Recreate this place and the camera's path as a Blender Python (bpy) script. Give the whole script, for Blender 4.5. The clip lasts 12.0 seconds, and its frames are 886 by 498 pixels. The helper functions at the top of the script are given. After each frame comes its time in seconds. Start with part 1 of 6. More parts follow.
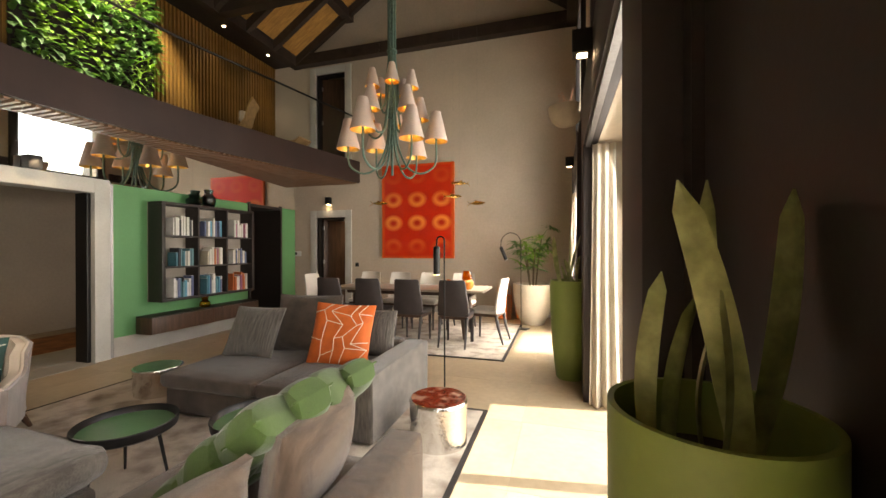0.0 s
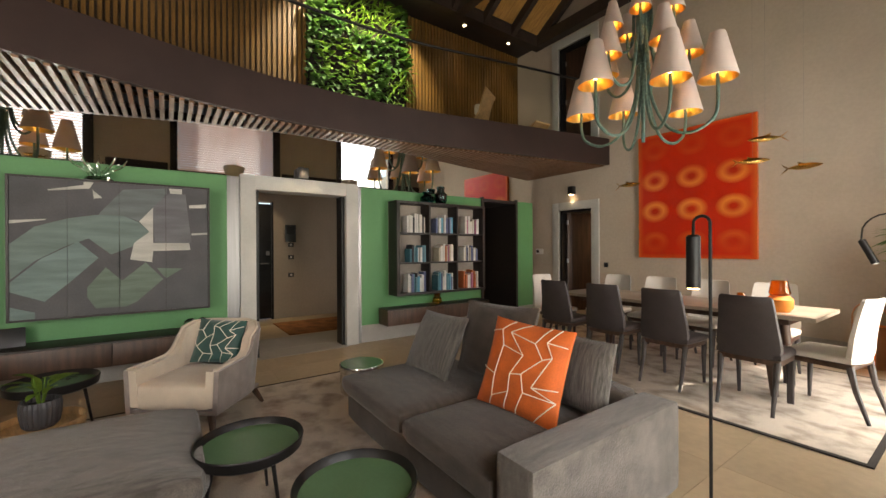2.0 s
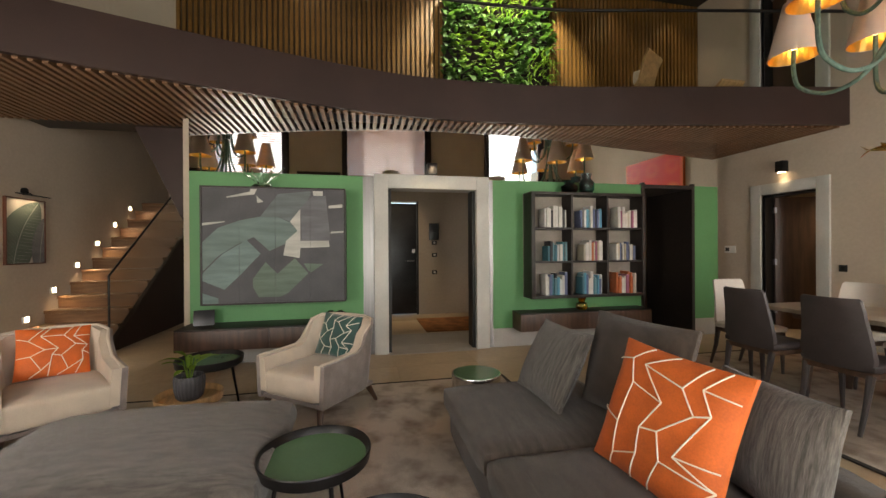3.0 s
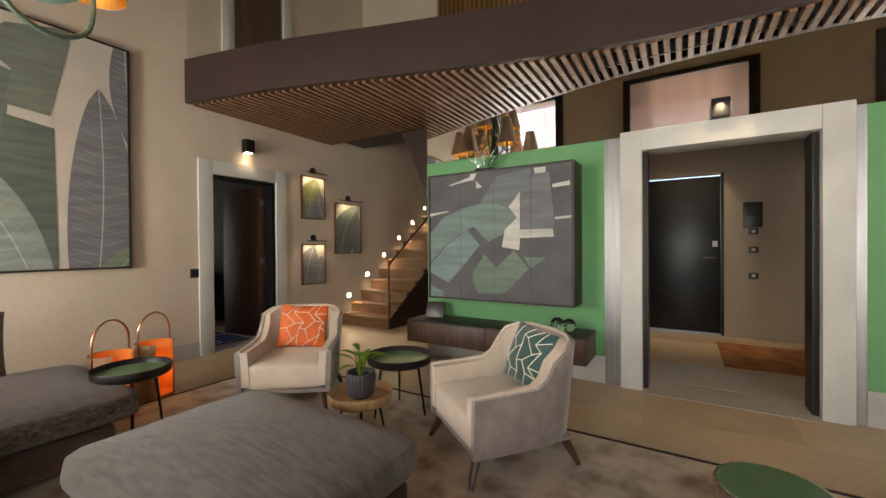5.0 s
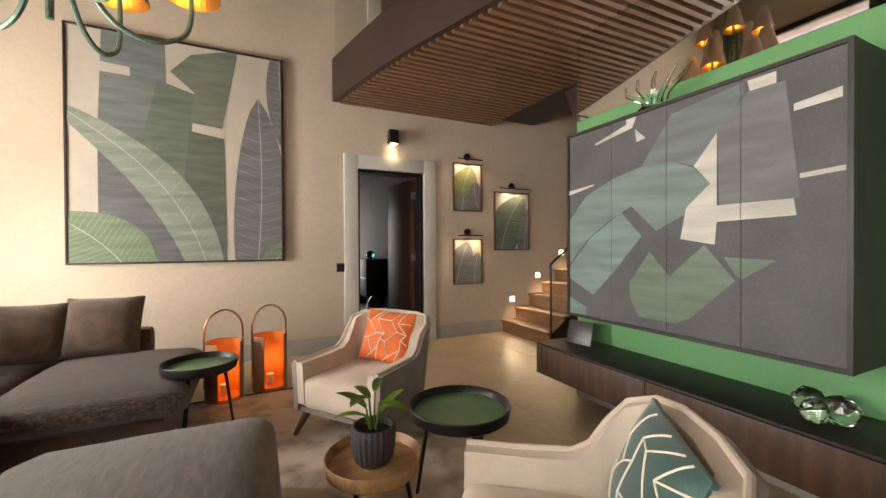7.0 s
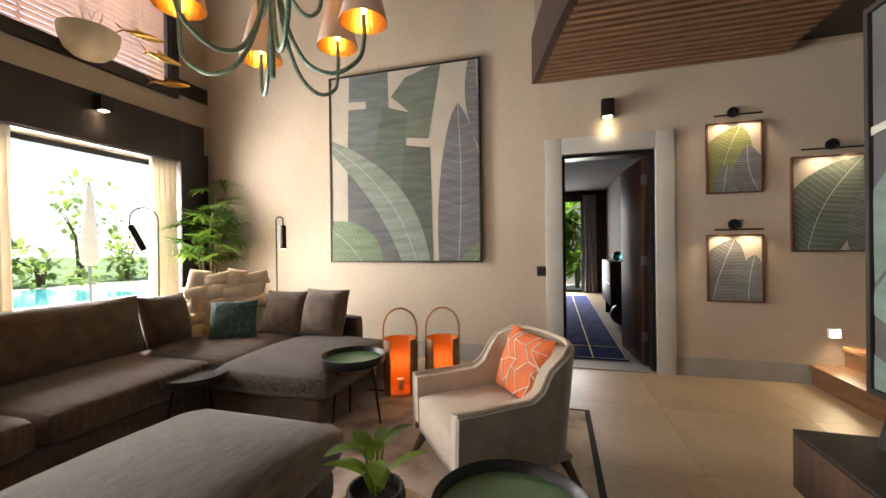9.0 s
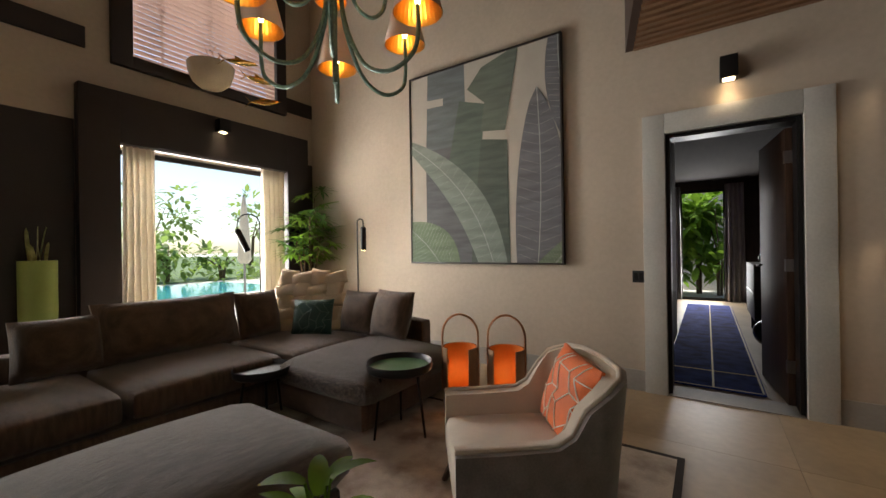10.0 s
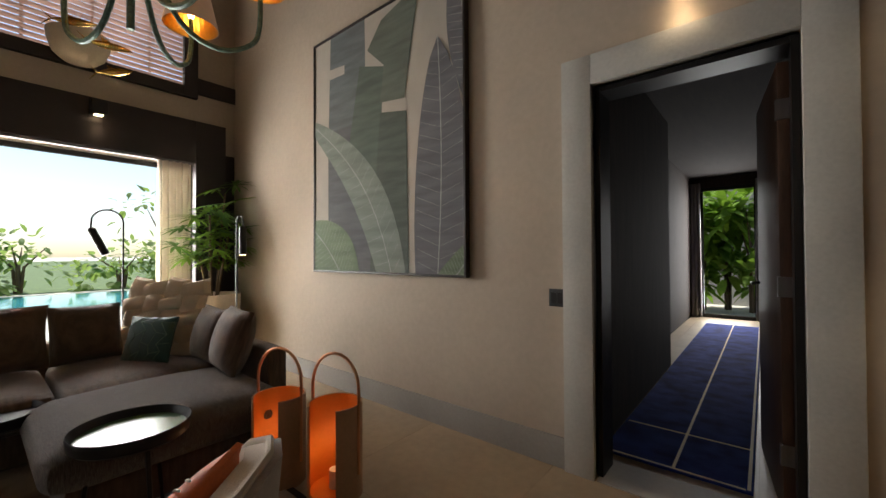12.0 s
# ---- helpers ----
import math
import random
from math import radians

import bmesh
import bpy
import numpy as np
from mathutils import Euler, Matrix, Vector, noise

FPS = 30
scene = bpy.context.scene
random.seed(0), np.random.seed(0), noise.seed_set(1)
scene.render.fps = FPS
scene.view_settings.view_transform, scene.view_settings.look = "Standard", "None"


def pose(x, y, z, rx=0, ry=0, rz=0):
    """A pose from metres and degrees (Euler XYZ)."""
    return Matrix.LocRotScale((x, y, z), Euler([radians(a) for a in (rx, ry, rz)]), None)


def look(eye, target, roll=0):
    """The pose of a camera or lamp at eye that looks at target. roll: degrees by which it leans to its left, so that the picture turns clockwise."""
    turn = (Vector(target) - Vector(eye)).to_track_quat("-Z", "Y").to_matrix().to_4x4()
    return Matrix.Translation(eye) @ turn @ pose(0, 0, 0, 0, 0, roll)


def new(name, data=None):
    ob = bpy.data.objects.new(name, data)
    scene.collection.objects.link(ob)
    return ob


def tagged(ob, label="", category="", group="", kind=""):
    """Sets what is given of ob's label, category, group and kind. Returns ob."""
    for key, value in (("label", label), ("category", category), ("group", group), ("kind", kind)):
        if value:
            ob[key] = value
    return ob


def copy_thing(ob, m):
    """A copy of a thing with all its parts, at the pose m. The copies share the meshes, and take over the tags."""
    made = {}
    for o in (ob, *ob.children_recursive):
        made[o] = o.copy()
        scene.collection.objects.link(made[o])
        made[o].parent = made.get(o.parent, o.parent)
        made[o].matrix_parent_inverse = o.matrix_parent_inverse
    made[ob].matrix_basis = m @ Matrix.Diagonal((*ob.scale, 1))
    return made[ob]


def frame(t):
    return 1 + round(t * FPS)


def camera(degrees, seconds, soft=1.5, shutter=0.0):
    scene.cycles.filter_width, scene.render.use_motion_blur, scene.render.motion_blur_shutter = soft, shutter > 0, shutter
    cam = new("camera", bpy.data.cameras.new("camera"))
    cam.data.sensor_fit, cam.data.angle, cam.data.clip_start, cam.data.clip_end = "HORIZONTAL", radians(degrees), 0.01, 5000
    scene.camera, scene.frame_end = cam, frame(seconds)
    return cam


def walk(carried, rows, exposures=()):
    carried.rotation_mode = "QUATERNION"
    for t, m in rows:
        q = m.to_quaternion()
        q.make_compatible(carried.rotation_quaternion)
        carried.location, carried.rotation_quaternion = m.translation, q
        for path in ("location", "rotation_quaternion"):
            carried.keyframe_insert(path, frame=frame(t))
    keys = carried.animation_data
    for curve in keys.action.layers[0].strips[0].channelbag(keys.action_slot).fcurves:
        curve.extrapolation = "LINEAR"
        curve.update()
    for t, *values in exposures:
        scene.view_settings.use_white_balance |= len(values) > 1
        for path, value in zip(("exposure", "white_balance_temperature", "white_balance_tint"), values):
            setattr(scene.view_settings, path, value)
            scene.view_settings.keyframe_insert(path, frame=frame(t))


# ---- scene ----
# camera: t, x, y, z, yaw, pitch, roll
cam = camera(97.12, 12.0)
ROWS = [
    (0.0, -0.310, 0.505, 1.355, 16.75, -0.08, 0.15),
    (0.5, -0.385, 0.865, 1.315, 23.60, 0.04, 0.05),
    (1.0, -0.455, 1.135, 1.312, 31.45, -0.06, 0.26),
    (1.5, -0.501, 1.453, 1.314, 42.80, -0.06, 0.39),
    (2.0, -0.537, 1.789, 1.316, 54.87, -0.09, 0.27),
    (2.5, -0.631, 2.103, 1.310, 67.15, -0.20, 0.30),
    (3.0, -0.822, 2.333, 1.290, 78.28, -0.11, 0.37),
    (3.5, -1.065, 2.503, 1.255, 89.13, 0.02, 0.48),
    (5.5, -2.269, 2.986, 1.222, 130.61, -0.49, 0.42),
    (6.0, -2.625, 2.941, 1.200, 138.42, -0.42, 0.40),
    (6.5, -2.995, 2.869, 1.196, 146.21, -0.49, 0.30),
    (8.5, -4.191, 2.507, 1.194, 184.17, -0.13, 0.67),
    (9.0, -4.364, 2.312, 1.196, 196.08, -0.16, 0.69),
    (9.5, -4.547, 2.110, 1.198, 206.76, 0.03, 0.66),
    (10.0, -4.700, 1.869, 1.201, 213.99, 0.04, 0.83),
    (10.5, -4.809, 1.534, 1.208, 217.95, 0.04, 0.68),
    (11.0, -4.947, 1.162, 1.208, 220.06, 0.11, 0.33),
    (11.5, -5.047, 0.760, 1.205, 220.47, 0.44, 0.17),
    (12.0, -5.136, 0.377, 1.199, 219.42, 0.77, 0.27),
]
EXPOSURES = [(0.0, 1.2, 7300, 12), (1.0, 0.72, 7200, 12), (1.5, 0.9, 7150, 12), (2.0, 0.95, 7100, 12), (3.5, 1.0, 7000, 11), (5.5, 1.4, 6900, 11), (6.5, 1.6, 7000, 12), (8.5, 1.8, 6800, 11), (9.5, 1.25, 6700, 11), (10.5, 0.42, 6600, 11), (12.0, 0.5, 6600, 11)]
walk(cam, [(t, pose(x, y, z, 90 + pitch, roll, yaw)) for t, x, y, z, yaw, pitch, roll in ROWS], EXPOSURES)

# ---- world and large lights ----
SUN_EL, SUN_AZ = radians(61), radians(82)      # azimuth from +y towards +x
world = bpy.data.worlds.new("sky")
scene.world = world
world.use_nodes = True
wn = world.node_tree
sky = wn.nodes.new("ShaderNodeTexSky")
sky.sky_type, sky.sun_disc = "NISHITA", False
sky.sun_elevation, sky.sun_rotation = SUN_EL, SUN_AZ
bg = wn.nodes["Background"]
bg.inputs["Strength"].default_value = 0.15
wn.links.new(sky.outputs["Color"], bg.inputs["Color"])

sun_data = bpy.data.lights.new("sun", "SUN")
sun_data.energy, sun_data.angle, sun_data.color = 5.0, radians(0.5), (1.0, 0.95, 0.86)
sun = new("sun", sun_data)
sun_way = Vector((math.sin(SUN_AZ) * math.cos(SUN_EL), math.cos(SUN_AZ) * math.cos(SUN_EL), math.sin(SUN_EL)))
sun.matrix_world = look(sun_way * 30, (0, 0, 0))


def window_light(y, z, w, h, power, x=0.32):
    """Sky light that enters by a window of the east wall."""
    d = bpy.data.lights.new("window_light", "AREA")
    d.shape, d.size, d.size_y, d.energy, d.color = "RECTANGLE", w, h, power, (1.0, 0.97, 0.93)
    ob = new("window_light", d)
    ob.matrix_world = look((x, y, z), (x - 1, y, z - 0.25))
    return ob


window_light(-0.38, 1.2, 1.7, 2.0, 150)
window_light(3.0, 1.2, 2.1, 2.0, 38)
window_light(6.6, 1.2, 1.7, 2.0, 95)
window_light(-0.33, 3.9, 1.4, 1.5, 12, 0.3)
window_light(3.1, 3.9, 1.4, 1.5, 12, 0.3)
window_light(6.6, 3.9, 1.4, 1.5, 12, 0.3)


def spot(eye, target, power, degrees=70, colour=(1.0, 0.78, 0.5), size=0.03):
    d = bpy.data.lights.new("spot", "SPOT")
    d.energy, d.spot_size, d.spot_blend, d.color, d.shadow_soft_size = power, radians(degrees), 0.6, colour, size
    ob = new("spot", d)
    ob.matrix_world = look(eye, target)
    return ob


# ---- materials ----
def mat(name, base, rough=0.6, metal=0.0, var=0.12, scale=3.0, fine=60.0, bump=0.15, other=None, stretch=(1, 1, 1), sheen=0.0, coat=0.0, rnd=0.0, lo=0.35, hi=0.65):
    """A painted, woven or raw surface: colour varies at two scales, with fine relief."""
    m = bpy.data.materials.new(name)
    m.use_nodes = True
    nt = m.node_tree
    b = nt.nodes["Principled BSDF"]
    b.inputs["Roughness"].default_value, b.inputs["Metallic"].default_value = rough, metal
    b.inputs["Sheen Weight"].default_value, b.inputs["Coat Weight"].default_value = sheen, coat
    tc = nt.nodes.new("ShaderNodeTexCoord")
    mp = nt.nodes.new("ShaderNodeMapping")
    mp.inputs["Scale"].default_value = stretch
    nt.links.new(tc.outputs["Object"], mp.inputs["Vector"])
    n1 = nt.nodes.new("ShaderNodeTexNoise")
    n1.inputs["Scale"].default_value, n1.inputs["Detail"].default_value = scale, 6
    n2 = nt.nodes.new("ShaderNodeTexNoise")
    n2.inputs["Scale"].default_value, n2.inputs["Detail"].default_value = fine, 3
    for n in (n1, n2):
        nt.links.new(mp.outputs["Vector"], n.inputs["Vector"])
    ramp = nt.nodes.new("ShaderNodeValToRGB")
    c0 = [max(0, c * (1 - var)) for c in base]
    c1 = list(other) if other else [min(1, c * (1 + var)) for c in base]
    ramp.color_ramp.elements[0].color, ramp.color_ramp.elements[1].color = (*c0, 1), (*c1, 1)
    ramp.color_ramp.elements[0].position, ramp.color_ramp.elements[1].position = lo, hi
    nt.links.new(n1.outputs["Fac"], ramp.inputs["Fac"])
    mix = nt.nodes.new("ShaderNodeMix")
    mix.data_type, mix.blend_type = "RGBA", "MULTIPLY"
    mix.inputs["Factor"].default_value = 1.0
    mr = nt.nodes.new("ShaderNodeMapRange")
    mr.inputs["From Min"].default_value, mr.inputs["From Max"].default_value = 0.3, 0.7
    mr.inputs["To Min"].default_value, mr.inputs["To Max"].default_value = 1 - var * 0.8, 1 + var * 0.4
    nt.links.new(n2.outputs["Fac"], mr.inputs["Value"])
    comb = nt.nodes.new("ShaderNodeCombineColor")
    for k in ("Red", "Green", "Blue"):
        nt.links.new(mr.outputs["Result"], comb.inputs[k])
    nt.links.new(ramp.outputs["Color"], mix.inputs["A"])
    nt.links.new(comb.outputs["Color"], mix.inputs["B"])
    out = mix.outputs["Result"]
    if rnd:
        info = nt.nodes.new("ShaderNodeObjectInfo")
        hs = nt.nodes.new("ShaderNodeHueSaturation")
        m2 = nt.nodes.new("ShaderNodeMapRange")
        m2.inputs["To Min"].default_value, m2.inputs["To Max"].default_value = 1 - rnd, 1 + rnd
        nt.links.new(info.outputs["Random"], m2.inputs["Value"])
        nt.links.new(m2.outputs["Result"], hs.inputs["Value"])
        nt.links.new(out, hs.inputs["Color"])
        out = hs.outputs["Color"]
    nt.links.new(out, b.inputs["Base Color"])
    if bump:
        bp = nt.nodes.new("ShaderNodeBump")
        bp.inputs["Strength"].default_value, bp.inputs["Distance"].default_value = bump, 0.004
        nt.links.new(n2.outputs["Fac"], bp.inputs["Height"])
        nt.links.new(bp.outputs["Normal"], b.inputs["Normal"])
    return m


def glow(name, colour, strength):
    m = bpy.data.materials.new(name)
    m.use_nodes = True
    b = m.node_tree.nodes["Principled BSDF"]
    b.inputs["Base Color"].default_value = (*colour, 1)
    b.inputs["Emission Color"].default_value, b.inputs["Emission Strength"].default_value = (*colour, 1), strength
    return m


def glass(name, colour=(1, 1, 1), rough=0.0, ior=1.45, alpha_mix=0.0):
    m = bpy.data.materials.new(name)
    m.use_nodes = True
    nt = m.node_tree
    b = nt.nodes["Principled BSDF"]
    b.inputs["Base Color"].default_value, b.inputs["Roughness"].default_value = (*colour, 1), rough
    b.inputs["Transmission Weight"].default_value, b.inputs["IOR"].default_value = 1.0, ior
    if alpha_mix:
        tr = nt.nodes.new("ShaderNodeBsdfTransparent")
        gl = nt.nodes.new("ShaderNodeBsdfGlossy")
        gl.inputs["Roughness"].default_value = 0.02
        mx = nt.nodes.new("ShaderNodeMixShader")
        lw_ = nt.nodes.new("ShaderNodeLayerWeight")
        lw_.inputs["Blend"].default_value = 0.5
        fr = nt.nodes.new("ShaderNodeMath")
        fr.operation = "POWER"
        fr.inputs[1].default_value = 4.0
        nt.links.new(lw_.outputs["Facing"], fr.inputs[0])
        tr.inputs["Color"].default_value = (*colour, 1)
        nt.links.new(fr.outputs["Value"], mx.inputs["Fac"])
        nt.links.new(tr.outputs["BSDF"], mx.inputs[1])
        nt.links.new(gl.outputs["BSDF"], mx.inputs[2])
        nt.links.new(mx.outputs["Shader"], nt.nodes["Material Output"].inputs["Surface"])
    return m


M_PLASTER = mat("beige_plaster", (0.50, 0.42, 0.33), 0.85, var=0.06, scale=1.2, fine=25, bump=0.25)
M_GREEN = mat("green_paint", (0.10, 0.27, 0.105), 0.6, var=0.05, scale=1.5, fine=40, bump=0.1)
M_STONE = mat("grey_stone", (0.50, 0.49, 0.45), 0.6, var=0.08, scale=2.5, fine=60, bump=0.2)
M_SKIRT = mat("grey_skirting", (0.36, 0.34, 0.31), 0.6, var=0.07, scale=3, fine=50)
M_FLOOR = mat("beige_limestone", (0.45, 0.345, 0.225), 0.42, var=0.10, scale=1.6, fine=18, bump=0.06, rnd=0.03)
M_JOINT = mat("floor_joint", (0.36, 0.28, 0.19), 0.7)
M_BROWN = mat("dark_brown_steel", (0.040, 0.022, 0.018), 0.5, metal=0.2, var=0.12, scale=2, fine=120, bump=0.05)
M_SLAT = mat("brown_wood_slats", (0.20, 0.105, 0.055), 0.5, var=0.2, scale=4, fine=40, stretch=(1, 8, 8))
M_GOLDSLAT = mat("honey_wood_slat", (0.17, 0.080, 0.014), 0.55, var=0.3, scale=3, fine=40, stretch=(8, 8, 0.8), rnd=0.15)
M_BLACK = mat("black_metal", (0.018, 0.017, 0.017), 0.4, metal=0.5, var=0.1, bump=0.02)
M_BLKWOOD = mat("black_stained_oak", (0.019, 0.014, 0.012), 0.5, var=0.25, scale=5, fine=50, stretch=(6, 1, 6), bump=0.12)
M_DKWOOD = mat("dark_walnut", (0.070, 0.036, 0.022), 0.45, var=0.3, scale=3, fine=40, stretch=(8, 8, 0.7), bump=0.08)
M_ROOFWOOD = mat("roof_timber", (0.035, 0.022, 0.016), 0.6, var=0.25, scale=4, fine=40)
M_ROOFMAT = mat("yellow_roof_boards", (0.42, 0.22, 0.055), 0.7, var=0.2, scale=4, fine=30, stretch=(1, 6, 1))
M_STEEL = mat("brushed_steel", (0.28, 0.27, 0.27), 0.4, metal=1.0, var=0.1, scale=2, fine=100, stretch=(20, 20, 0.5), bump=0.03)
M_CHROME = mat("hammered_chrome", (0.75, 0.74, 0.72), 0.12, metal=1.0, var=0.04, scale=20, fine=45, bump=0.9)
M_BRASS = mat("polished_brass", (0.85, 0.55, 0.18), 0.2, metal=1.0, var=0.05, fine=30, bump=0.05)
M_COPPER = mat("copper", (0.62, 0.30, 0.16), 0.3, metal=1.0, var=0.08, bump=0.1)
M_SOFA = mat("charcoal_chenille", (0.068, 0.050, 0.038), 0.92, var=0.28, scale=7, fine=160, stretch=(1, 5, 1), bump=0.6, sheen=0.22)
M_RIB = mat("ribbed_grey_fabric", (0.105, 0.092, 0.080), 0.9, var=0.4, scale=30, fine=120, stretch=(4, 1, 0.25), bump=0.9, sheen=0.3)
# charcoal chenille; the warm window light on it is mixed into the base
M_SOFAB = mat("warm_lit_chenille", (0.105, 0.064, 0.040), 0.88, var=0.32, scale=9, fine=170, stretch=(1, 5, 1), bump=0.7, sheen=0.35)
M_CHAISE = mat("streaked_brown_chenille", (0.070, 0.046, 0.032), 0.85, var=0.35, scale=34, fine=150, stretch=(1, 9, 1), bump=1.0, sheen=0.3, other=(0.165, 0.125, 0.098), lo=0.40, hi=0.68)
# grey chenille with some of the window sheen put into its base colour
M_SOFAL = mat("sheen_lit_grey_chenille", (0.115, 0.098, 0.084), 0.92, var=0.34, scale=9, fine=110, stretch=(6, 1, 1), bump=0.8, sheen=0.4)
M_CREAM = mat("cream_fabric", (0.55, 0.46, 0.36), 0.85, var=0.07, scale=6, fine=180, bump=0.25, sheen=0.2)
M_TAUPE = mat("taupe_velvet", (0.24, 0.195, 0.175), 0.75, var=0.18, scale=9, fine=120, bump=0.2, sheen=0.5)
M_ORANGE = mat("orange_velvet", (0.64, 0.125, 0.016), 0.7, var=0.14, scale=8, fine=140, bump=0.2, sheen=0.08)
M_TEAL = mat("dark_teal_velvet", (0.012, 0.065, 0.055), 0.55, var=0.2, scale=8, fine=140, bump=0.2, sheen=0.4)
M_PIPING = mat("pale_stitching", (0.78, 0.70, 0.58), 0.7, var=0.05)
M_LEAFGREEN = mat("moss_green_cotton", (0.048, 0.092, 0.013), 0.85, var=0.12, scale=8, fine=160, bump=0.3, sheen=0.3)
M_PALE = mat("cream_woven_cotton", (0.62, 0.50, 0.36), 0.85, var=0.08, scale=8, fine=160, bump=0.3)
M_RUG = mat("pale_worn_rug", (0.36, 0.275, 0.215), 0.95, var=0.22, scale=5, fine=150, bump=0.6, other=(0.62, 0.54, 0.455), lo=0.30, hi=0.56)
M_RUGEDGE = mat("dark_rug_border", (0.035, 0.028, 0.025), 0.95, fine=240, bump=0.5)
M_BLUERUG = mat("blue_rug", (0.012, 0.035, 0.25), 0.95, var=0.3, scale=6, fine=200, bump=0.5, other=(0.03, 0.07, 0.42))
M_LEATHER = mat("dark_taupe_leather", (0.050, 0.040, 0.040), 0.5, var=0.12, scale=6, fine=90, bump=0.15)
M_WHITE = mat("off_white_leather", (0.62, 0.58, 0.52), 0.5, var=0.05, scale=6, fine=90, bump=0.12)
M_TABLETOP = mat("beige_stone_top", (0.42, 0.35, 0.27), 0.3, var=0.1, scale=6, fine=50, bump=0.03)
M_TRAYGREEN = mat("sage_green_lacquer", (0.10, 0.19, 0.095), 0.22, var=0.05, scale=4, fine=60, bump=0.02)
M_OAK = mat("light_oak", (0.42, 0.25, 0.11), 0.5, var=0.22, scale=6, fine=40, stretch=(1, 7, 1), bump=0.08)
M_POTGREY = mat("dark_grey_ceramic", (0.045, 0.042, 0.045), 0.5, var=0.1)
M_POTCREAM = mat("cream_stone_pot", (0.55, 0.47, 0.36), 0.75, var=0.08, scale=5, fine=60, bump=0.3)
M_POTGREEN = mat("olive_green_planter", (0.19, 0.25, 0.062), 0.55, var=0.06, scale=3, fine=60, bump=0.05)
# soil in the pots; also the painted shade in the soffit gaps
M_SOIL_GAP = mat("dark_soil_and_gap_shade", (0.018, 0.012, 0.008), 0.95, var=0.4, fine=40, bump=1.0)
def leafy(m, colour, amount=0.45):
    """Lets light through a thin leaf."""
    nt = m.node_tree
    tl = nt.nodes.new("ShaderNodeBsdfTranslucent")
    tl.inputs["Color"].default_value = (*colour, 1)
    mx = nt.nodes.new("ShaderNodeMixShader")
    mx.inputs["Fac"].default_value = amount
    nt.links.new(nt.nodes["Principled BSDF"].outputs["BSDF"], mx.inputs[1])
    nt.links.new(tl.outputs["BSDF"], mx.inputs[2])
    nt.links.new(mx.outputs["Shader"], nt.nodes["Material Output"].inputs["Surface"])
    return m


M_LEAF = mat("plant_leaf", (0.055, 0.125, 0.025), 0.65, var=0.35, scale=5, fine=50, bump=0.1, rnd=0.2)
M_LEAF2 = mat("bright_leaf", (0.14, 0.25, 0.020), 0.75, var=0.4, scale=4, fine=40, bump=0.1, rnd=0.25)
M_SNAKE = mat("snake_plant_leaf", (0.26, 0.30, 0.10), 0.5, var=0.3, scale=14, fine=60, bump=0.1, other=(0.42, 0.44, 0.19))
M_STEM = mat("brown_stem", (0.10, 0.065, 0.03), 0.8, var=0.25, bump=0.4)
M_CURTAIN = mat("cream_linen", (0.66, 0.60, 0.50), 0.9, var=0.05, scale=6, fine=220, bump=0.25)
ct = M_CURTAIN.node_tree
ct_out, ct_base = ct.nodes["Material Output"], ct.nodes["Principled BSDF"]
ct_glow, ct_mix = ct.nodes.new("ShaderNodeBsdfTranslucent"), ct.nodes.new("ShaderNodeMixShader")
ct_glow.inputs["Color"].default_value, ct_mix.inputs["Fac"].default_value = (0.72, 0.68, 0.60, 1), 0.25
ct.links.new(ct_base.outputs["BSDF"], ct_mix.inputs[1])
ct.links.new(ct_glow.outputs["BSDF"], ct_mix.inputs[2])
ct.links.new(ct_mix.outputs["Shader"], ct_out.inputs["Surface"])
M_GREYCURT = mat("grey_linen", (0.34, 0.33, 0.32), 0.9, var=0.08, scale=6, fine=220, bump=0.25)
M_SHADE = mat("blush_linen_shade", (0.62, 0.50, 0.43), 0.85, var=0.04, scale=5, fine=200, bump=0.2)
M_SHADEIN = mat("gold_shade_lining", (0.75, 0.45, 0.12), 0.3, metal=1.0, var=0.08, fine=30, bump=0.2)
M_VERDI = mat("verdigris_stem", (0.115, 0.19, 0.155), 0.55, metal=0.3, var=0.25, scale=30, fine=120, bump=0.5)
M_MIRROR = mat("mirror", (0.82, 0.82, 0.80), 0.02, metal=1.0, var=0.0, bump=0)
M_GLASS = glass("clear_glass", (0.97, 0.99, 0.98), alpha_mix=1)
M_TEALGLASS = glass("teal_glass", (0.02, 0.22, 0.22), 0.02)
M_AMBER = glass("amber_glass", (0.9, 0.35, 0.03), 0.03)
M_CRYSTAL = glass("crystal_glass", (1, 1, 1), 0.01)
M_LANTERN = mat("orange_lantern_lining", (0.75, 0.24, 0.035), 0.6, var=0.05, bump=0.05)
M_LANTOUT = mat("tan_leather_lantern", (0.42, 0.24, 0.13), 0.6, var=0.1, bump=0.1)
M_CANVAS = mat("stone_grey_canvas", (0.43, 0.39, 0.33), 0.9, var=0.05, scale=4, fine=200, bump=0.2)
M_BULB = glow("warm_bulb", (1.0, 0.62, 0.25), 14)
M_DOWN = glow("downlight", (1.0, 0.75, 0.45), 12)
M_STEPLIGHT = glow("step_light", (1.0, 0.85, 0.55), 8)
M_SWITCH = mat("black_switch_plate", (0.02, 0.02, 0.022), 0.35, var=0.05)
M_WHITEPLATE = mat("white_plate", (0.7, 0.69, 0.66), 0.5, var=0.03)
M_BLIND = mat("pink_brown_blind", (0.50, 0.36, 0.31), 0.6, var=0.08, bump=0.05)
M_CLAD = mat("dark_brown_cladding", (0.018, 0.011, 0.009), 0.5, var=0.15, scale=3, fine=80, bump=0.05)
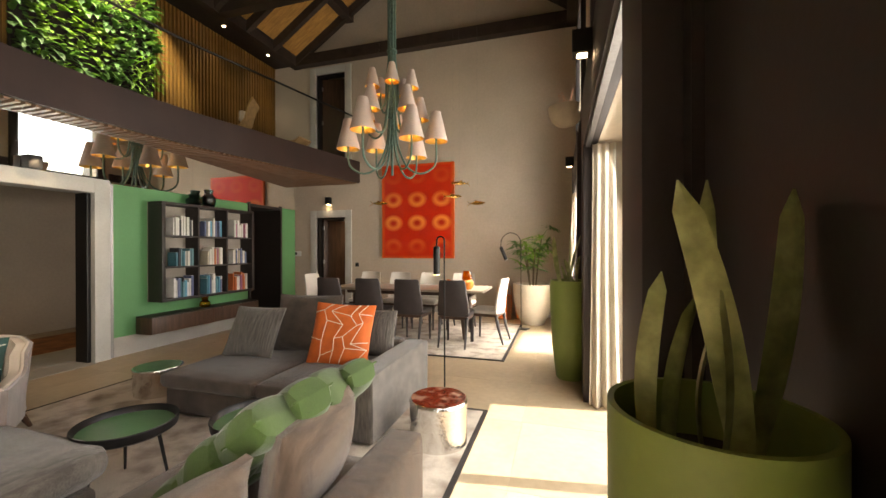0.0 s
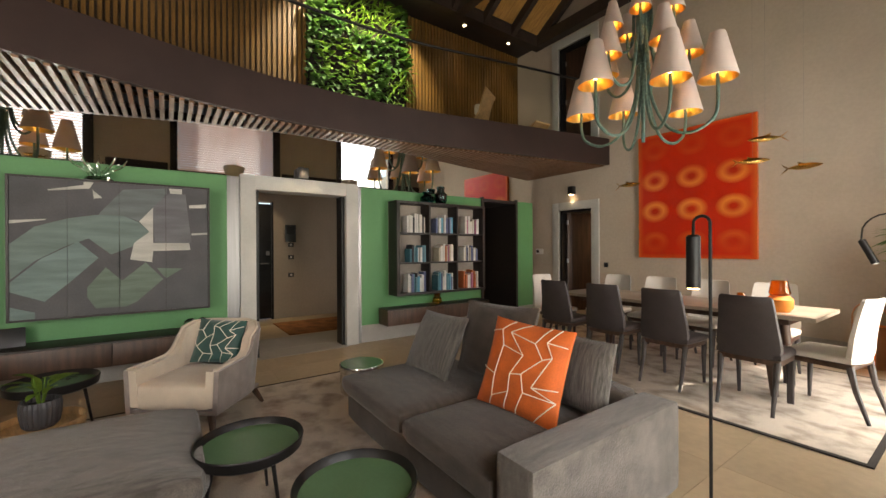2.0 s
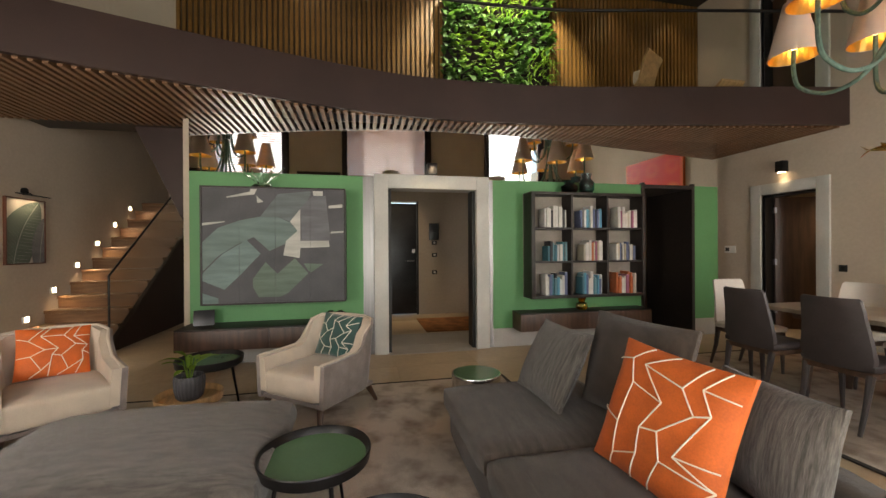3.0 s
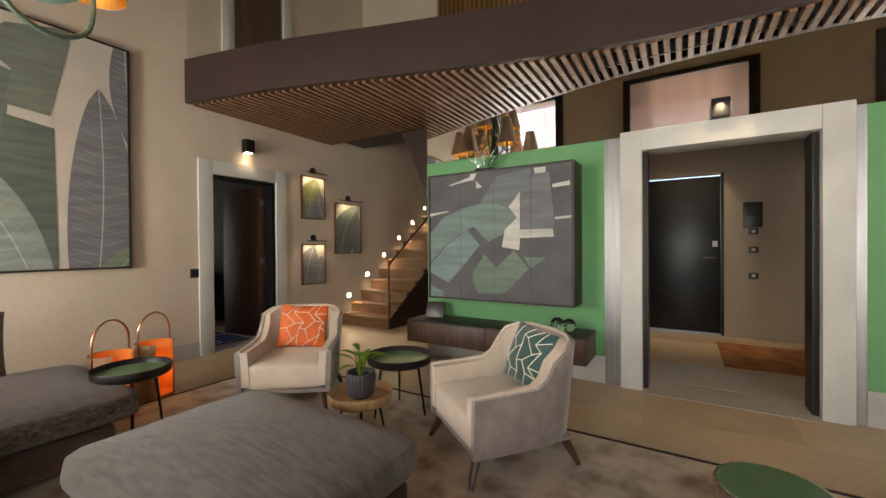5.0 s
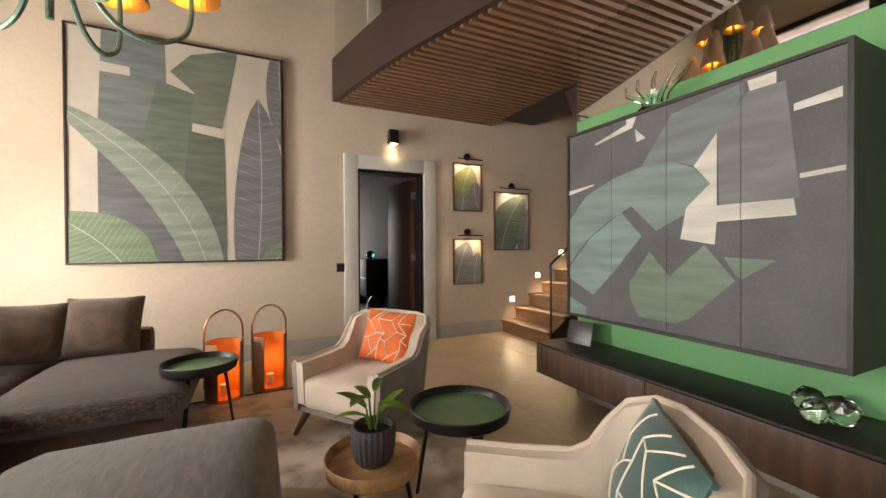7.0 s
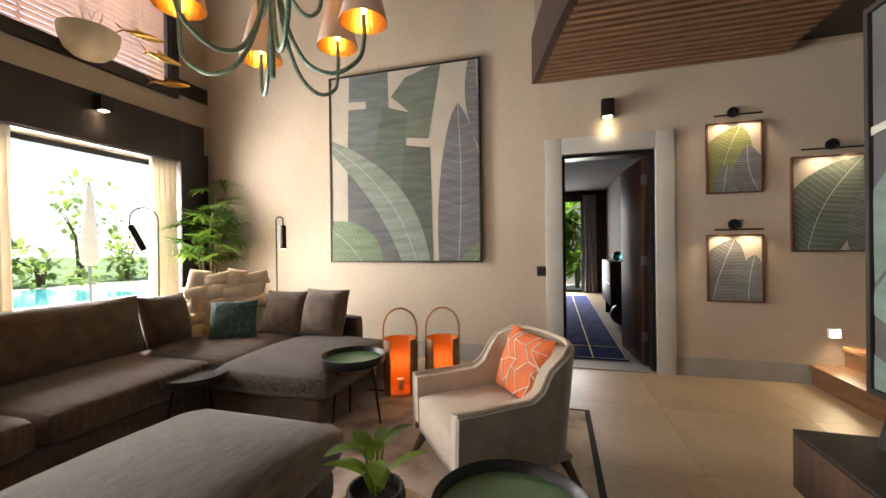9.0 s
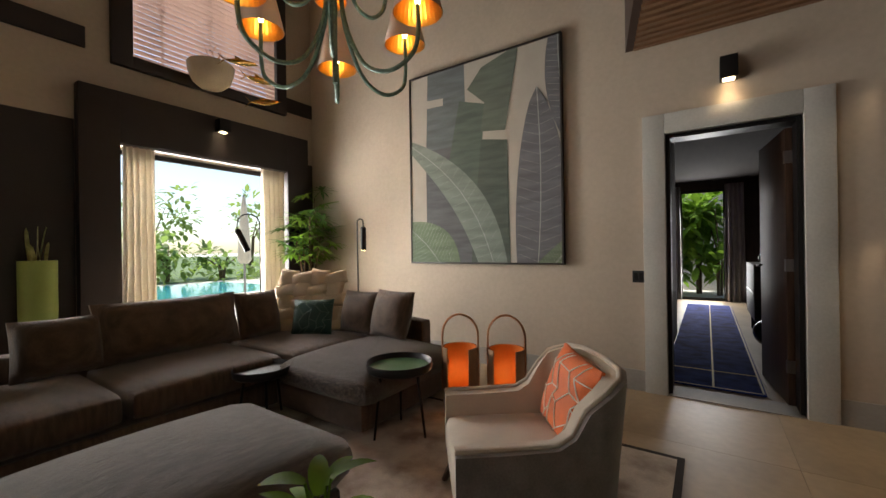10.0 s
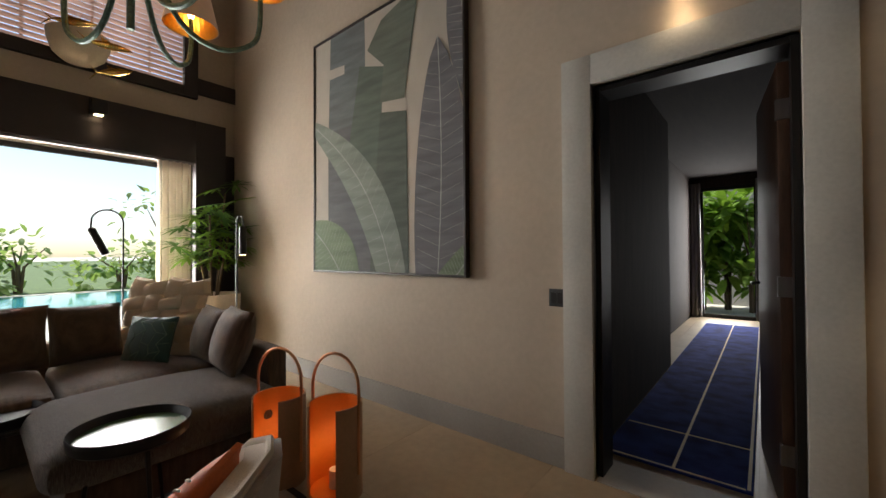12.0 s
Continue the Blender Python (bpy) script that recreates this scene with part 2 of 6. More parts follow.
M_LOUVRE = mat("dark_casing", (0.022, 0.015, 0.015), 0.55, var=0.12, scale=3, fine=80, bump=0.05)
M_STAIR = mat("stair_wood", (0.17, 0.085, 0.04), 0.45, var=0.2, scale=4, fine=40, stretch=(8, 1, 8), bump=0.05)
M_GARDEN = mat("hedge_leaves", (0.12, 0.19, 0.05), 0.6, var=0.4, scale=3, fine=20)
leafy(M_GARDEN, (0.30, 0.42, 0.10), 0.5); leafy(M_LEAF, (0.10, 0.22, 0.03), 0.3); leafy(M_LEAF2, (0.18, 0.32, 0.03), 0.35)
M_LAWN = mat("lawn", (0.10, 0.15, 0.05), 0.9, var=0.3, scale=3, fine=60)
M_TERRACE = mat("pale_terrace", (0.55, 0.52, 0.46), 0.8, var=0.06)
M_POOL = mat("pool_water", (0.05, 0.32, 0.36), 0.08, var=0.1, scale=6, fine=20, bump=0.3)


# ---- mesh tools ----
def box(bm, lo, hi, bevel=0.0, m=None):
    lo, hi = [min(a, b) for a, b in zip(lo, hi)], [max(a, b) for a, b in zip(lo, hi)]
    r = bmesh.ops.create_cube(bm, size=1.0)
    vs = r["verts"]
    for v in vs:
        v.co = Vector([lo[i] + (v.co[i] + 0.5) * (hi[i] - lo[i]) for i in range(3)])
    if bevel:
        es = list({e for v in vs for e in v.link_edges})
        out = bmesh.ops.bevel(bm, geom=es, offset=bevel, segments=2, affect="EDGES", profile=0.6)
        vs = list({v for f in out["faces"] for v in f.verts} | {v for v in vs if v.is_valid})
    if m is not None:
        for v in vs:
            v.co = m @ v.co
    return vs


def rings(bm, loops, closed=False, cap=True):
    """Skin a list of equally long vertex loops."""
    vv = [[bm.verts.new(p) for p in lp] for lp in loops]
    n = len(vv[0])
    pairs = list(zip(vv, vv[1:])) + ([(vv[-1], vv[0])] if closed else [])
    for a, b in pairs:
        for i in range(n):
            j = (i + 1) % n
            bm.faces.new((a[i], a[j], b[j], b[i]))
    if cap and not closed:
        bm.faces.new(list(reversed(vv[0])))
        bm.faces.new(vv[-1])
    return [v for lp in vv for v in lp]


def lathe(bm, profile, n=24, at=(0, 0, 0), cap=True, squash=1.0):
    loops = [[Vector((at[0] + r * math.cos(2 * math.pi * k / n), at[1] + squash * r * math.sin(2 * math.pi * k / n), at[2] + z)) for k in range(n)] for r, z in profile]
    return rings(bm, loops, cap=cap)


def tube(bm, pts, r, n=8, r1=None):
    pts = [Vector(p) for p in pts]
    loops, up = [], None
    for i, p in enumerate(pts):
        d = (pts[min(i + 1, len(pts) - 1)] - pts[max(i - 1, 0)]).normalized()
        if up is None:
            up = Vector((0, 0, 1)) if abs(d.z) < 0.9 else Vector((1, 0, 0))
        s = d.cross(up).normalized()
        up = s.cross(d).normalized()
        rr = r if r1 is None else r + (r1 - r) * i / max(1, len(pts) - 1)
        loops.append([p + (s * math.cos(2 * math.pi * k / n) + up * math.sin(2 * math.pi * k / n)) * rr for k in range(n)])
    return rings(bm, loops)


def prism(bm, outline, axis, a, b):
    """A flat outline (pairs) pushed through from a to b along an axis."""
    def put(u, v, w):
        return {"x": (w, u, v), "y": (u, w, v), "z": (u, v, w)}[axis]
    return rings(bm, [[Vector(put(u, v, a)) for u, v in outline], [Vector(put(u, v, b)) for u, v in outline]])


def pad(bm, sx, sy, sz, puff=0.5, at=(0, 0, 0), n=12, m=None, power=2.6):
    """A stuffed cushion block: flat-sided when puff is small, plump when large."""
    loops = []
    us = [(-1 + 2 * i / n) for i in range(n + 1)]
    top, bot = {}, {}
    for i, u in enumerate(us):
        for j, v in enumerate(us):
            edge = (1 - abs(u) ** power) * (1 - abs(v) ** power)
            h = sz * (1 - puff + puff * max(0, edge) ** 0.5)
            x, y = at[0] + u * sx, at[1] + v * sy
            pinch = 1 - 0.05 * puff * (1 - abs(v) ** 2) * abs(u) ** 4
            pinch2 = 1 - 0.05 * puff * (1 - abs(u) ** 2) * abs(v) ** 4
            x, y = at[0] + u * sx * pinch, at[1] + v * sy * pinch2
            top[i, j] = bm.verts.new((x, y, at[2] + h))
            bot[i, j] = bm.verts.new((x, y, at[2] - h))
    for i in range(n):
        for j in range(n):
            bm.faces.new((top[i, j], top[i + 1, j], top[i + 1, j + 1], top[i, j + 1]))
            bm.faces.new((bot[i, j], bot[i, j + 1], bot[i + 1, j + 1], bot[i + 1, j]))
    for k in range(n):
        bm.faces.new((top[k, 0], bot[k, 0], bot[k + 1, 0], top[k + 1, 0]))
        bm.faces.new((top[k + 1, n], bot[k + 1, n], bot[k, n], top[k, n]))
        bm.faces.new((top[0, k + 1], bot[0, k + 1], bot[0, k], top[0, k]))
        bm.faces.new((top[n, k], bot[n, k], bot[n, k + 1], top[n, k + 1]))
    vs = list(top.values()) + list(bot.values())
    if m is not None:
        for v in vs:
            v.co = m @ v.co
    return vs


def obj(name, bm, material, smooth=False):
    bmesh.ops.recalc_face_normals(bm, faces=bm.faces)
    me = bpy.data.meshes.new(name)
    bm.to_mesh(me)
    bm.free()
    me.materials.append(material)
    if smooth:
        me.shade_smooth()
        me.set_sharp_from_angle(angle=radians(38))
    return new(name, me)


def part(name, bm, material, parent, label="", smooth=False):
    ob = obj(name, bm, material, smooth)
    ob.parent = parent
    if label:
        ob["label"] = label
    return ob


def piece(name, me, parent, m):
    ob = new(name, me)
    ob.parent, ob.matrix_basis = parent, m
    return ob


def thing(name, label, category, m=None, group="", kind=""):
    ob = new(name)
    ob.empty_display_size = 0.1
    if m is not None:
        ob.matrix_basis = m
    return tagged(ob, label, category, group, kind)


def BM():
    return bmesh.new()


def pbox(name, lo, hi, material, parent, bevel=0.0, label=""):
    bm = BM()
    box(bm, lo, hi, bevel)
    return part(name, bm, material, parent, label, smooth=bevel > 0)


def structure(name, boxes, material, label, bevel=0.0):
    bm = BM()
    for lo, hi in boxes:
        box(bm, lo, hi, bevel)
    return tagged(obj(name, bm, material), label, name.split("_")[0], kind="structure")

# ---- the large structure ----
XE, XW, YS, YN = 0.0, -5.67, -1.75, 8.45
ROOF = 5.75

# floor: limestone slabs on a bed
structure("floor", [((-10.5, -9.0, -0.2), (0.5, 10.5, -0.006))], M_JOINT, "beige limestone floor with fine joints")
floor = bpy.data.objects["floor"]

# east wall with three glazed openings below and three shuttered ones above
BAYS = [(-1.28, 0.5), (1.88, 4.15), (5.75, 7.45)]
boxes = []
ys = [YS - 0.25] + [v for b in BAYS for v in b] + [YN + 0.25]
for a, b in zip(ys[::2], ys[1::2]):
    boxes.append(((XE, a, 0), (XE + 0.35, b, 7.2)))
for a, b in BAYS:
    boxes.append(((XE, a, 2.26), (XE + 0.35, b, 3.08)))
    boxes.append(((XE, a, 4.75), (XE + 0.35, b, 7.2)))
structure("wall_east", boxes, M_PLASTER, "beige plastered wall with tall window openings")
structure("wall_south", [((-4.43, YS - 0.25, 0), (XE, YS, 8.2)), ((-5.26, YS - 0.25, 2.10), (-4.43, YS, 8.2)), ((-10.5, YS - 0.25, 0), (-5.26, YS, 8.2))], M_PLASTER, "beige plastered wall with a door opening")
structure("wall_north", [((-5.03, YN, 0), (XE, YN + 0.25, 8.2)), ((-5.79, YN, 2.08), (-5.03, YN + 0.25, 3.3)), ((-5.79, YN, 5.42), (-5.03, YN + 0.25, 8.2)), ((-7.2, YN, 0), (-5.79, YN + 0.25, 8.2))], M_PLASTER, "beige plastered wall with two doorways")
structure("wall_west", [((XW - 0.2, 0.45, 0), (XW, 2.35, 2.17)), ((XW - 0.2, 4.0, 0), (XW, 6.2, 2.17)), ((XW - 0.2, 7.08, 0), (XW, 7.5, 2.17))], M_GREEN, "moss green painted partition wall")
structure("mirror_band", [((XW - 0.2, 0.45, 2.174), (XW - 0.004, 7.5, 2.83))], M_MIRROR, "mirror band above the green partition")
structure("trim_steel", [((XW - 0.2, 2.35, 0), (XW + 0.006, 2.48, 2.17)), ((XW - 0.2, 3.94, 0), (XW + 0.006, 4.0, 2.17))], M_STEEL, "brushed steel strips beside the portal")
structure("wall_upper", [((-7.25, -1.75, 3.3), (-7.0, YN, 6.2)), ((-7.25, 7.3, 0), (-7.0, YN, 3.3)), ((-7.0, 7.5, 0), (-5.87, 7.62, 2.83))], M_PLASTER, "plain wall behind the gallery")
structure("baseboard", [((-4.28, YS, 0), (XE, YS + 0.012, 0.17)), ((-6.45, YS, 0), (-5.41, YS + 0.012, 0.17)), ((-4.86, YN - 0.012, 0), (XE, YN, 0.17)),
                        ((XW, 0.45, 0), (XW + 0.012, 2.35, 0.24)), ((XW, 4.0, 0), (XW + 0.012, 6.2, 0.24)), ((XW, 7.08, 0), (XW + 0.012, 7.5, 0.24))], M_SKIRT, "grey stone skirting board")

# portal to the lobby
portal = thing("portal", "pale grey stone door surround standing proud of the wall", "door frame", kind="structure")
pbox("jamb", (XW - 0.24, 2.482, 0), (XW + 0.05, 2.65, 2.2), M_STONE, portal, 0.006)
pbox("jamb", (XW - 0.24, 3.77, 0), (XW + 0.05, 3.938, 2.2), M_STONE, portal, 0.006)
pbox("lintel", (XW - 0.24, 2.65, 2.03), (XW + 0.05, 3.77, 2.2), M_STONE, portal, 0.006)
pbox("inner_frame", (XW - 0.22, 2.652, 0), (XW - 0.02, 2.69, 2.026), M_BLACK, portal)
pbox("inner_frame", (XW - 0.22, 3.73, 0), (XW - 0.02, 3.768, 2.026), M_BLACK, portal)
pbox("threshold", (XW - 0.3, 2.66, 0.001), (XW + 0.1, 3.76, 0.006), M_SKIRT, portal)
pbox("threshold", (XW - 1.0, 2.5, 0.001), (XW - 0.31, 4.4, 0.006), M_SKIRT, portal)

# lobby behind it
for side, lo, hi in (("south_pier", (-8.6, 1.3, 0), (-8.4, 2.45, 2.8)), ("north_pier", (-8.6, 3.42, 0), (-8.4, 6.0, 2.8)), ("over_door", (-8.6, 2.45, 2.2), (-8.4, 3.42, 2.8)), ("south", (-8.4, 1.1, 0), (-5.9, 1.3, 2.8)), ("north", (-8.4, 5.2, 0), (-5.9, 5.4, 2.8))):
    structure("wall_lobby_" + side, [(lo, hi)], M_PLASTER, "taupe plastered lobby wall")
structure("ceiling_lobby", [((-8.6, 1.1, 2.6), (-5.9, 6.2, 2.7))], M_PLASTER, "plain lobby ceiling")
structure("rug_lobby", [((-7.9, 3.3, 0.002), (-6.75, 5.1, 0.012))], mat("rust_rug", (0.30, 0.12, 0.04), 0.95, var=0.3, scale=5, fine=150, bump=0.4), "rust-coloured lobby rug")
ent = thing("door_1", "dark steel-clad entrance door, closed", "door", kind="structure")
M_STEELDOOR = mat("dark_steel_door", (0.035, 0.036, 0.040), 0.32, metal=0.6, var=0.2, scale=2.5, fine=60, bump=0.04)
pbox("leaf", (-8.46, 2.50, 0.02), (-8.41, 3.38, 2.16), M_STEELDOOR, ent, 0.004)
pbox("door_frame", (-8.5, 2.452, 0), (-8.395, 2.497, 2.2), M_BLACK, ent)
pbox("door_frame", (-8.5, 3.383, 0), (-8.395, 3.418, 2.2), M_BLACK, ent)
bm = BM(); tube(bm, [(-8.40, 3.32, 1.05), (-8.36, 3.32, 1.05), (-8.35, 3.3, 1.05), (-8.35, 3.18, 1.05)], 0.012)
part("handle", bm, M_STEEL, ent, "steel lever handle", True)
pbox("lock_plate", (-8.408, 3.29, 1.2), (-8.398, 3.35, 1.28), M_STEEL, ent)
intercom = thing("intercom", "black wall intercom panel beside the entrance door", "intercom")
pbox("panel", (-8.398, 3.62, 1.45), (-8.37, 3.82, 1.78), M_SWITCH, intercom, 0.004)
pbox("screen", (-8.369, 3.65, 1.6), (-8.366, 3.79, 1.75), M_BLACK, intercom)
for z in (1.36, 1.12, 0.78):
    sw = thing("socket", "small black wall switch plate in the lobby", "switch", group="lobby switches")
    pbox("plate", (-8.398, 3.68, z), (-8.385, 3.78, z + 0.08), M_SWITCH, sw, 0.003)
    pbox("rocker", (-8.384, 3.71, z + 0.02), (-8.380, 3.75, z + 0.06), M_WHITEPLATE, sw)
for y in (2.75, 3.0, 3.25):
    spot((-8.2, y, 2.55), (-8.3, y, 0), 12, 60)
spot((-6.6, 3.4, 2.55), (-6.6, 3.4, 0), 10, 110)

# gallery: curved edge from the south wall to the north wall
EDGE = [(-4.15, YS), (-4.42, -0.6), (-4.78, 0.5), (-5.03, 1.3), (-5.25, 2.1), (-5.39, 2.9), (-5.41, 3.9), (-5.33, 4.9), (-5.12, 6.0), (-4.66, YN)]
ZU, ZT = 2.84, 3.32


def smooth_edge(n=6):
    pts = [Vector((x, y, 0)) for x, y in EDGE]
    out = []
    for i in range(len(pts) - 1):
        p0, p1, p2, p3 = pts[max(i - 1, 0)], pts[i], pts[i + 1], pts[min(i + 2, len(pts) - 1)]
        for k in range(n):
            t = k / n
            out.append(0.5 * ((2 * p1) + (p2 - p0) * t + (2 * p0 - 5 * p1 + 4 * p2 - p3) * t * t + (3 * p1 - p0 - 3 * p2 + p3) * t ** 3))
    out.append(pts[-1])
    return out


CURVE = smooth_edge()


def edge_x(y):
    for a, b in zip(CURVE, CURVE[1:]):
        if a.y <= y <= b.y:
            return a.x + (b.x - a.x) * (y - a.y) / (b.y - a.y)
    return CURVE[-1].x if y > CURVE[-1].y else CURVE[0].x


bm = BM()
prism(bm, [(p.x, p.y) for p in CURVE] + [(p.x - 0.06, p.y) for p in reversed(CURVE)], "z", ZU, ZT)
tagged(obj("fascia", bm, M_BROWN), "dark brown curved steel fascia of the gallery", "fascia", kind="structure")
bm = BM()
prism(bm, [(p.x - 0.062, p.y) for p in CURVE] + [(-7.0, YN), (-7.0, YS)], "z", 2.93, 3.3)
tagged(obj("floor_gallery", bm, M_BLKWOOD), "dark timber gallery floor", "floor", kind="structure")
# slatted soffit
bm = BM()
y = YS + 0.03
while y < YN - 0.02:
    back = -6.25 if y < 0.45 else (-7.0 if y > 7.5 else XW)
    box(bm, (edge_x(y) - 0.064, y, 2.82), (back, y + 0.042, 2.875))
    y += 0.084
for x in (-5.55,):
    for a, b in zip(CURVE, CURVE[1:]):
        if a.x > x + 0.05 and b.x > x + 0.05:
            box(bm, (x, a.y, 2.872), (x + 0.03, b.y, 2.9))
tagged(obj("ceiling_slats", bm, M_SLAT), "brown timber slat soffit under the gallery", "ceiling", kind="structure")
# near-black sheet: shade between the slats put into its colour
structure("ceiling_soffit", [((-6.3, YS, 2.905), (-4.88, 0.45, 2.925)), ((XW, 0.45, 2.905), (-5.45, YN, 2.925))], M_SOIL_GAP, "near-black backing that deepens the shade between the slats")
# panel that closes the gallery against the stairs
bm = BM()
prism(bm, [(-0.42, 2.83), (0.298, 2.83), (0.298, 1.25)], "x", -6.5, -6.35)
tagged(obj("trim_stair_panel", bm, M_BROWN), "slanted dark brown panel under the gallery stairs", "panel", kind="structure")

# upper slat wall
slatwall = thing("slat_wall", "honey brown vertical timber slat wall behind the gallery", "wall", kind="structure")
pbox("backing", (-6.998, -0.2, 3.3), (-6.96, YN, 5.72), mat("slat_backing", (0.05, 0.028, 0.014), 0.7), slatwall)
bm = BM(); box(bm, (0, -0.022, 0), (0.035, 0.022, 2.38), 0)
tmp = obj("slat", bm, M_GOLDSLAT)
tmp.parent, tmp.location = slatwall, (-6.958, -0.16, 3.32)
y = -0.16 + 0.075
while y < YN - 0.03:
    piece("slat", tmp.data, slatwall, pose(-6.958, y, 3.32))
    y += 0.075

# glass balustrade
rail = thing("balustrade", "frameless clear glass balustrade with a thin dark handrail", "railing")
step = 9
for i in range(0, len(CURVE) - 1, step):
    seg = CURVE[i:i + step + 1]
    bm = BM()
    prism(bm, [(p.x - 0.025, p.y + (0.01 if k == 0 else 0)) for k, p in enumerate(seg)] + [(p.x - 0.037, p.y) for p in reversed(seg)], "z", ZT + 0.002, 4.28)
    o = part("pane", bm, M_GLASS, rail)
    o.visible_shadow = False
bm = BM(); tube(bm, [(p.x - 0.03, p.y, 4.3) for p in CURVE], 0.02)
part("handrail", bm, M_BLACK, rail, "thin dark metal handrail", True)

# roof: dark rafters under yellowish boards, falling to both sides
RX, RZ = -2.9, 8.0
bm = BM()
for (xa, za), (xb, zb) in (((-6.3, 5.78), (RX, RZ)), ((RX, RZ), (0.5, 5.78))):
    v = [bm.verts.new(p) for p in ((xa, YS - 0.3, za), (xb, YS - 0.3, zb), (xb, YN + 0.3, zb), (xa, YN + 0.3, za), (xa, YS - 0.3, za + 0.1), (xb, YS - 0.3, zb + 0.1), (xb, YN + 0.3, zb + 0.1), (xa, YN + 0.3, za + 0.1))]
    for f in ((0, 1, 2, 3), (7, 6, 5, 4), (0, 4, 5, 1), (1, 5, 6, 2), (2, 6, 7, 3), (3, 7, 4, 0)):
        bm.faces.new([v[k] for k in f])
tagged(obj("ceiling_roof_boards", bm, M_ROOFMAT), "yellowish boarded roof lining", "ceiling", kind="structure")
rafters = thing("roof_beams", "dark timber rafters, purlins and tie beams", "beams", kind="structure")
for k in range(14):
    y = YS + 0.3 + k * 0.75
    for s, x0 in ((1, -6.3), (-1, 0.3)):
        bm = BM()
        a, b = Vector((x0, y, 5.72)), Vector((RX, y, RZ - 0.06))
        d = (b - a).normalized(); nz = Vector((-d.z * (1 if d.x > 0 else -1), 0, abs(d.x))).normalized()
        loops = [[p + Vector((0, sy * 0.05, 0)) + nz * h for sy, h in ((-1, -0.12), (1, -0.12), (1, 0.05), (-1, 0.05))] for p in (a, b)]
        rings(bm, loops)
        part("rafter", bm, M_ROOFWOOD, rafters)
for y in (YN - 0.1, 6.2, 3.6, 1.0):
    pbox("tie_beam", (-6.3, y - 0.09, 5.62), (0.3, y + 0.09, 5.86), M_ROOFWOOD, rafters)
for x in (-6.3, -4.9, -1.3, -0.1):
    z = 5.62 if x < -6 or x > -0.5 else 6.5
    pbox("purlin", (x - 0.09, YS, z), (x + 0.09, YN, z + 0.2), M_ROOFWOOD, rafters)
structure("ceiling_gallery", [((-7.2, YS, 5.72), (-6.32, YN, 5.8))], M_BLKWOOD, "dark timber ceiling over the gallery")
for y in (1.6, 3.3, 5.0, 6.6, 7.8):
    dl = thing("downlight", "small round recessed downlight in the dark gallery ceiling", "light", group="gallery downlights")
    bm = BM(); lathe(bm, [(0.045, 5.712), (0.045, 5.719)], 16, (-6.6, y, 0)); part("ring", bm, M_STEEL, dl)
    bm = BM(); lathe(bm, [(0.03, 5.706), (0.03, 5.711)], 16, (-6.6, y, 0)); part("lamp", bm, M_DOWN, dl)
    spot((-6.6, y, 5.68), (-6.85, y, 3.3), 7, 80)

# stairs along the south wall
stairs = thing("stairs", "warm brown timber stairs rising along the wall with step lights", "stairs", kind="structure")
for k in range(13):
    x, z = -6.42 - 0.235 * k, 0.168 * (k + 1)
    pbox("tread", (x, YS, z - 0.04), (x - 0.26, -0.78, z), M_STAIR, stairs, 0.004)
    pbox("riser", (x - 0.02, YS, z - 0.168), (x - 0.04, -0.78, z - 0.041), M_STAIR, stairs)
for k in range(6):
    x, z = -6.60 - 0.446 * k, 0.44 + 0.32 * k
    sl = thing("step_light", "small square glowing step light on the stair wall", "light", group="step lights")
    pbox("housing", (x - 0.045, YS + 0.001, z - 0.04), (x + 0.045, YS + 0.02, z + 0.04), M_WHITEPLATE, sl, 0.004)
    pbox("lens", (x - 0.032, YS + 0.021, z - 0.03), (x + 0.032, YS + 0.024, z + 0.03), M_STEPLIGHT, sl)
    spot((x, YS + 0.05, z), (x, YS + 0.5, z - 0.6), 3, 130)
srail = thing("stair_balustrade", "clear glass stair balustrade with a dark handrail", "railing")
bm = BM(); prism(bm, [(-6.45, 0.05), (-6.45, 0.95), (-9.2, 2.95), (-9.2, 2.0)], "y", -0.77, -0.758)
o = part("pane", bm, M_GLASS, srail); o.visible_shadow = False
bm = BM(); tube(bm, [(-6.45, -0.764, 0.0), (-6.45, -0.764, 0.97), (-9.2, -0.764, 2.97)], 0.014); part("handrail", bm, M_BLACK, srail, smooth=True)
bm = BM(); prism(bm, [(-6.44, 0.0), (-6.44, 0.13), (-9.45, 2.2), (-9.45, 0.0)], "y", -0.778, -0.772); part("side_panel", bm, M_BROWN, stairs, "dark brown side panel")
# unseen cover, added to block sky light from the stairwell and gallery edge
structure("ceiling_stairwell", [((-10.5, YS - 0.2, 5.8), (-7.2, 0.5, 5.9)), ((-7.2, YS - 0.2, 5.81), (-6.2, YN + 0.2, 5.9))], M_BLKWOOD, "unseen dark cover that keeps sky light out of the stairwell")
structure("wall_stairs", [((-10.5, 0.32, 2.83), (-7.0, 0.45, 5.9)), ((-10.5, -0.76, 0), (-9.3, -0.5, 8.0)), ((-10.5, YS, 0), (-10.3, -0.5, 8.0)), ((-9.3, 0.3, 0), (-5.9, 0.45, 2.83)), ((-9.5, -0.6, 0), (-9.3, 0.45, 2.83))], M_PLASTER, "plain wall closing the stairwell")


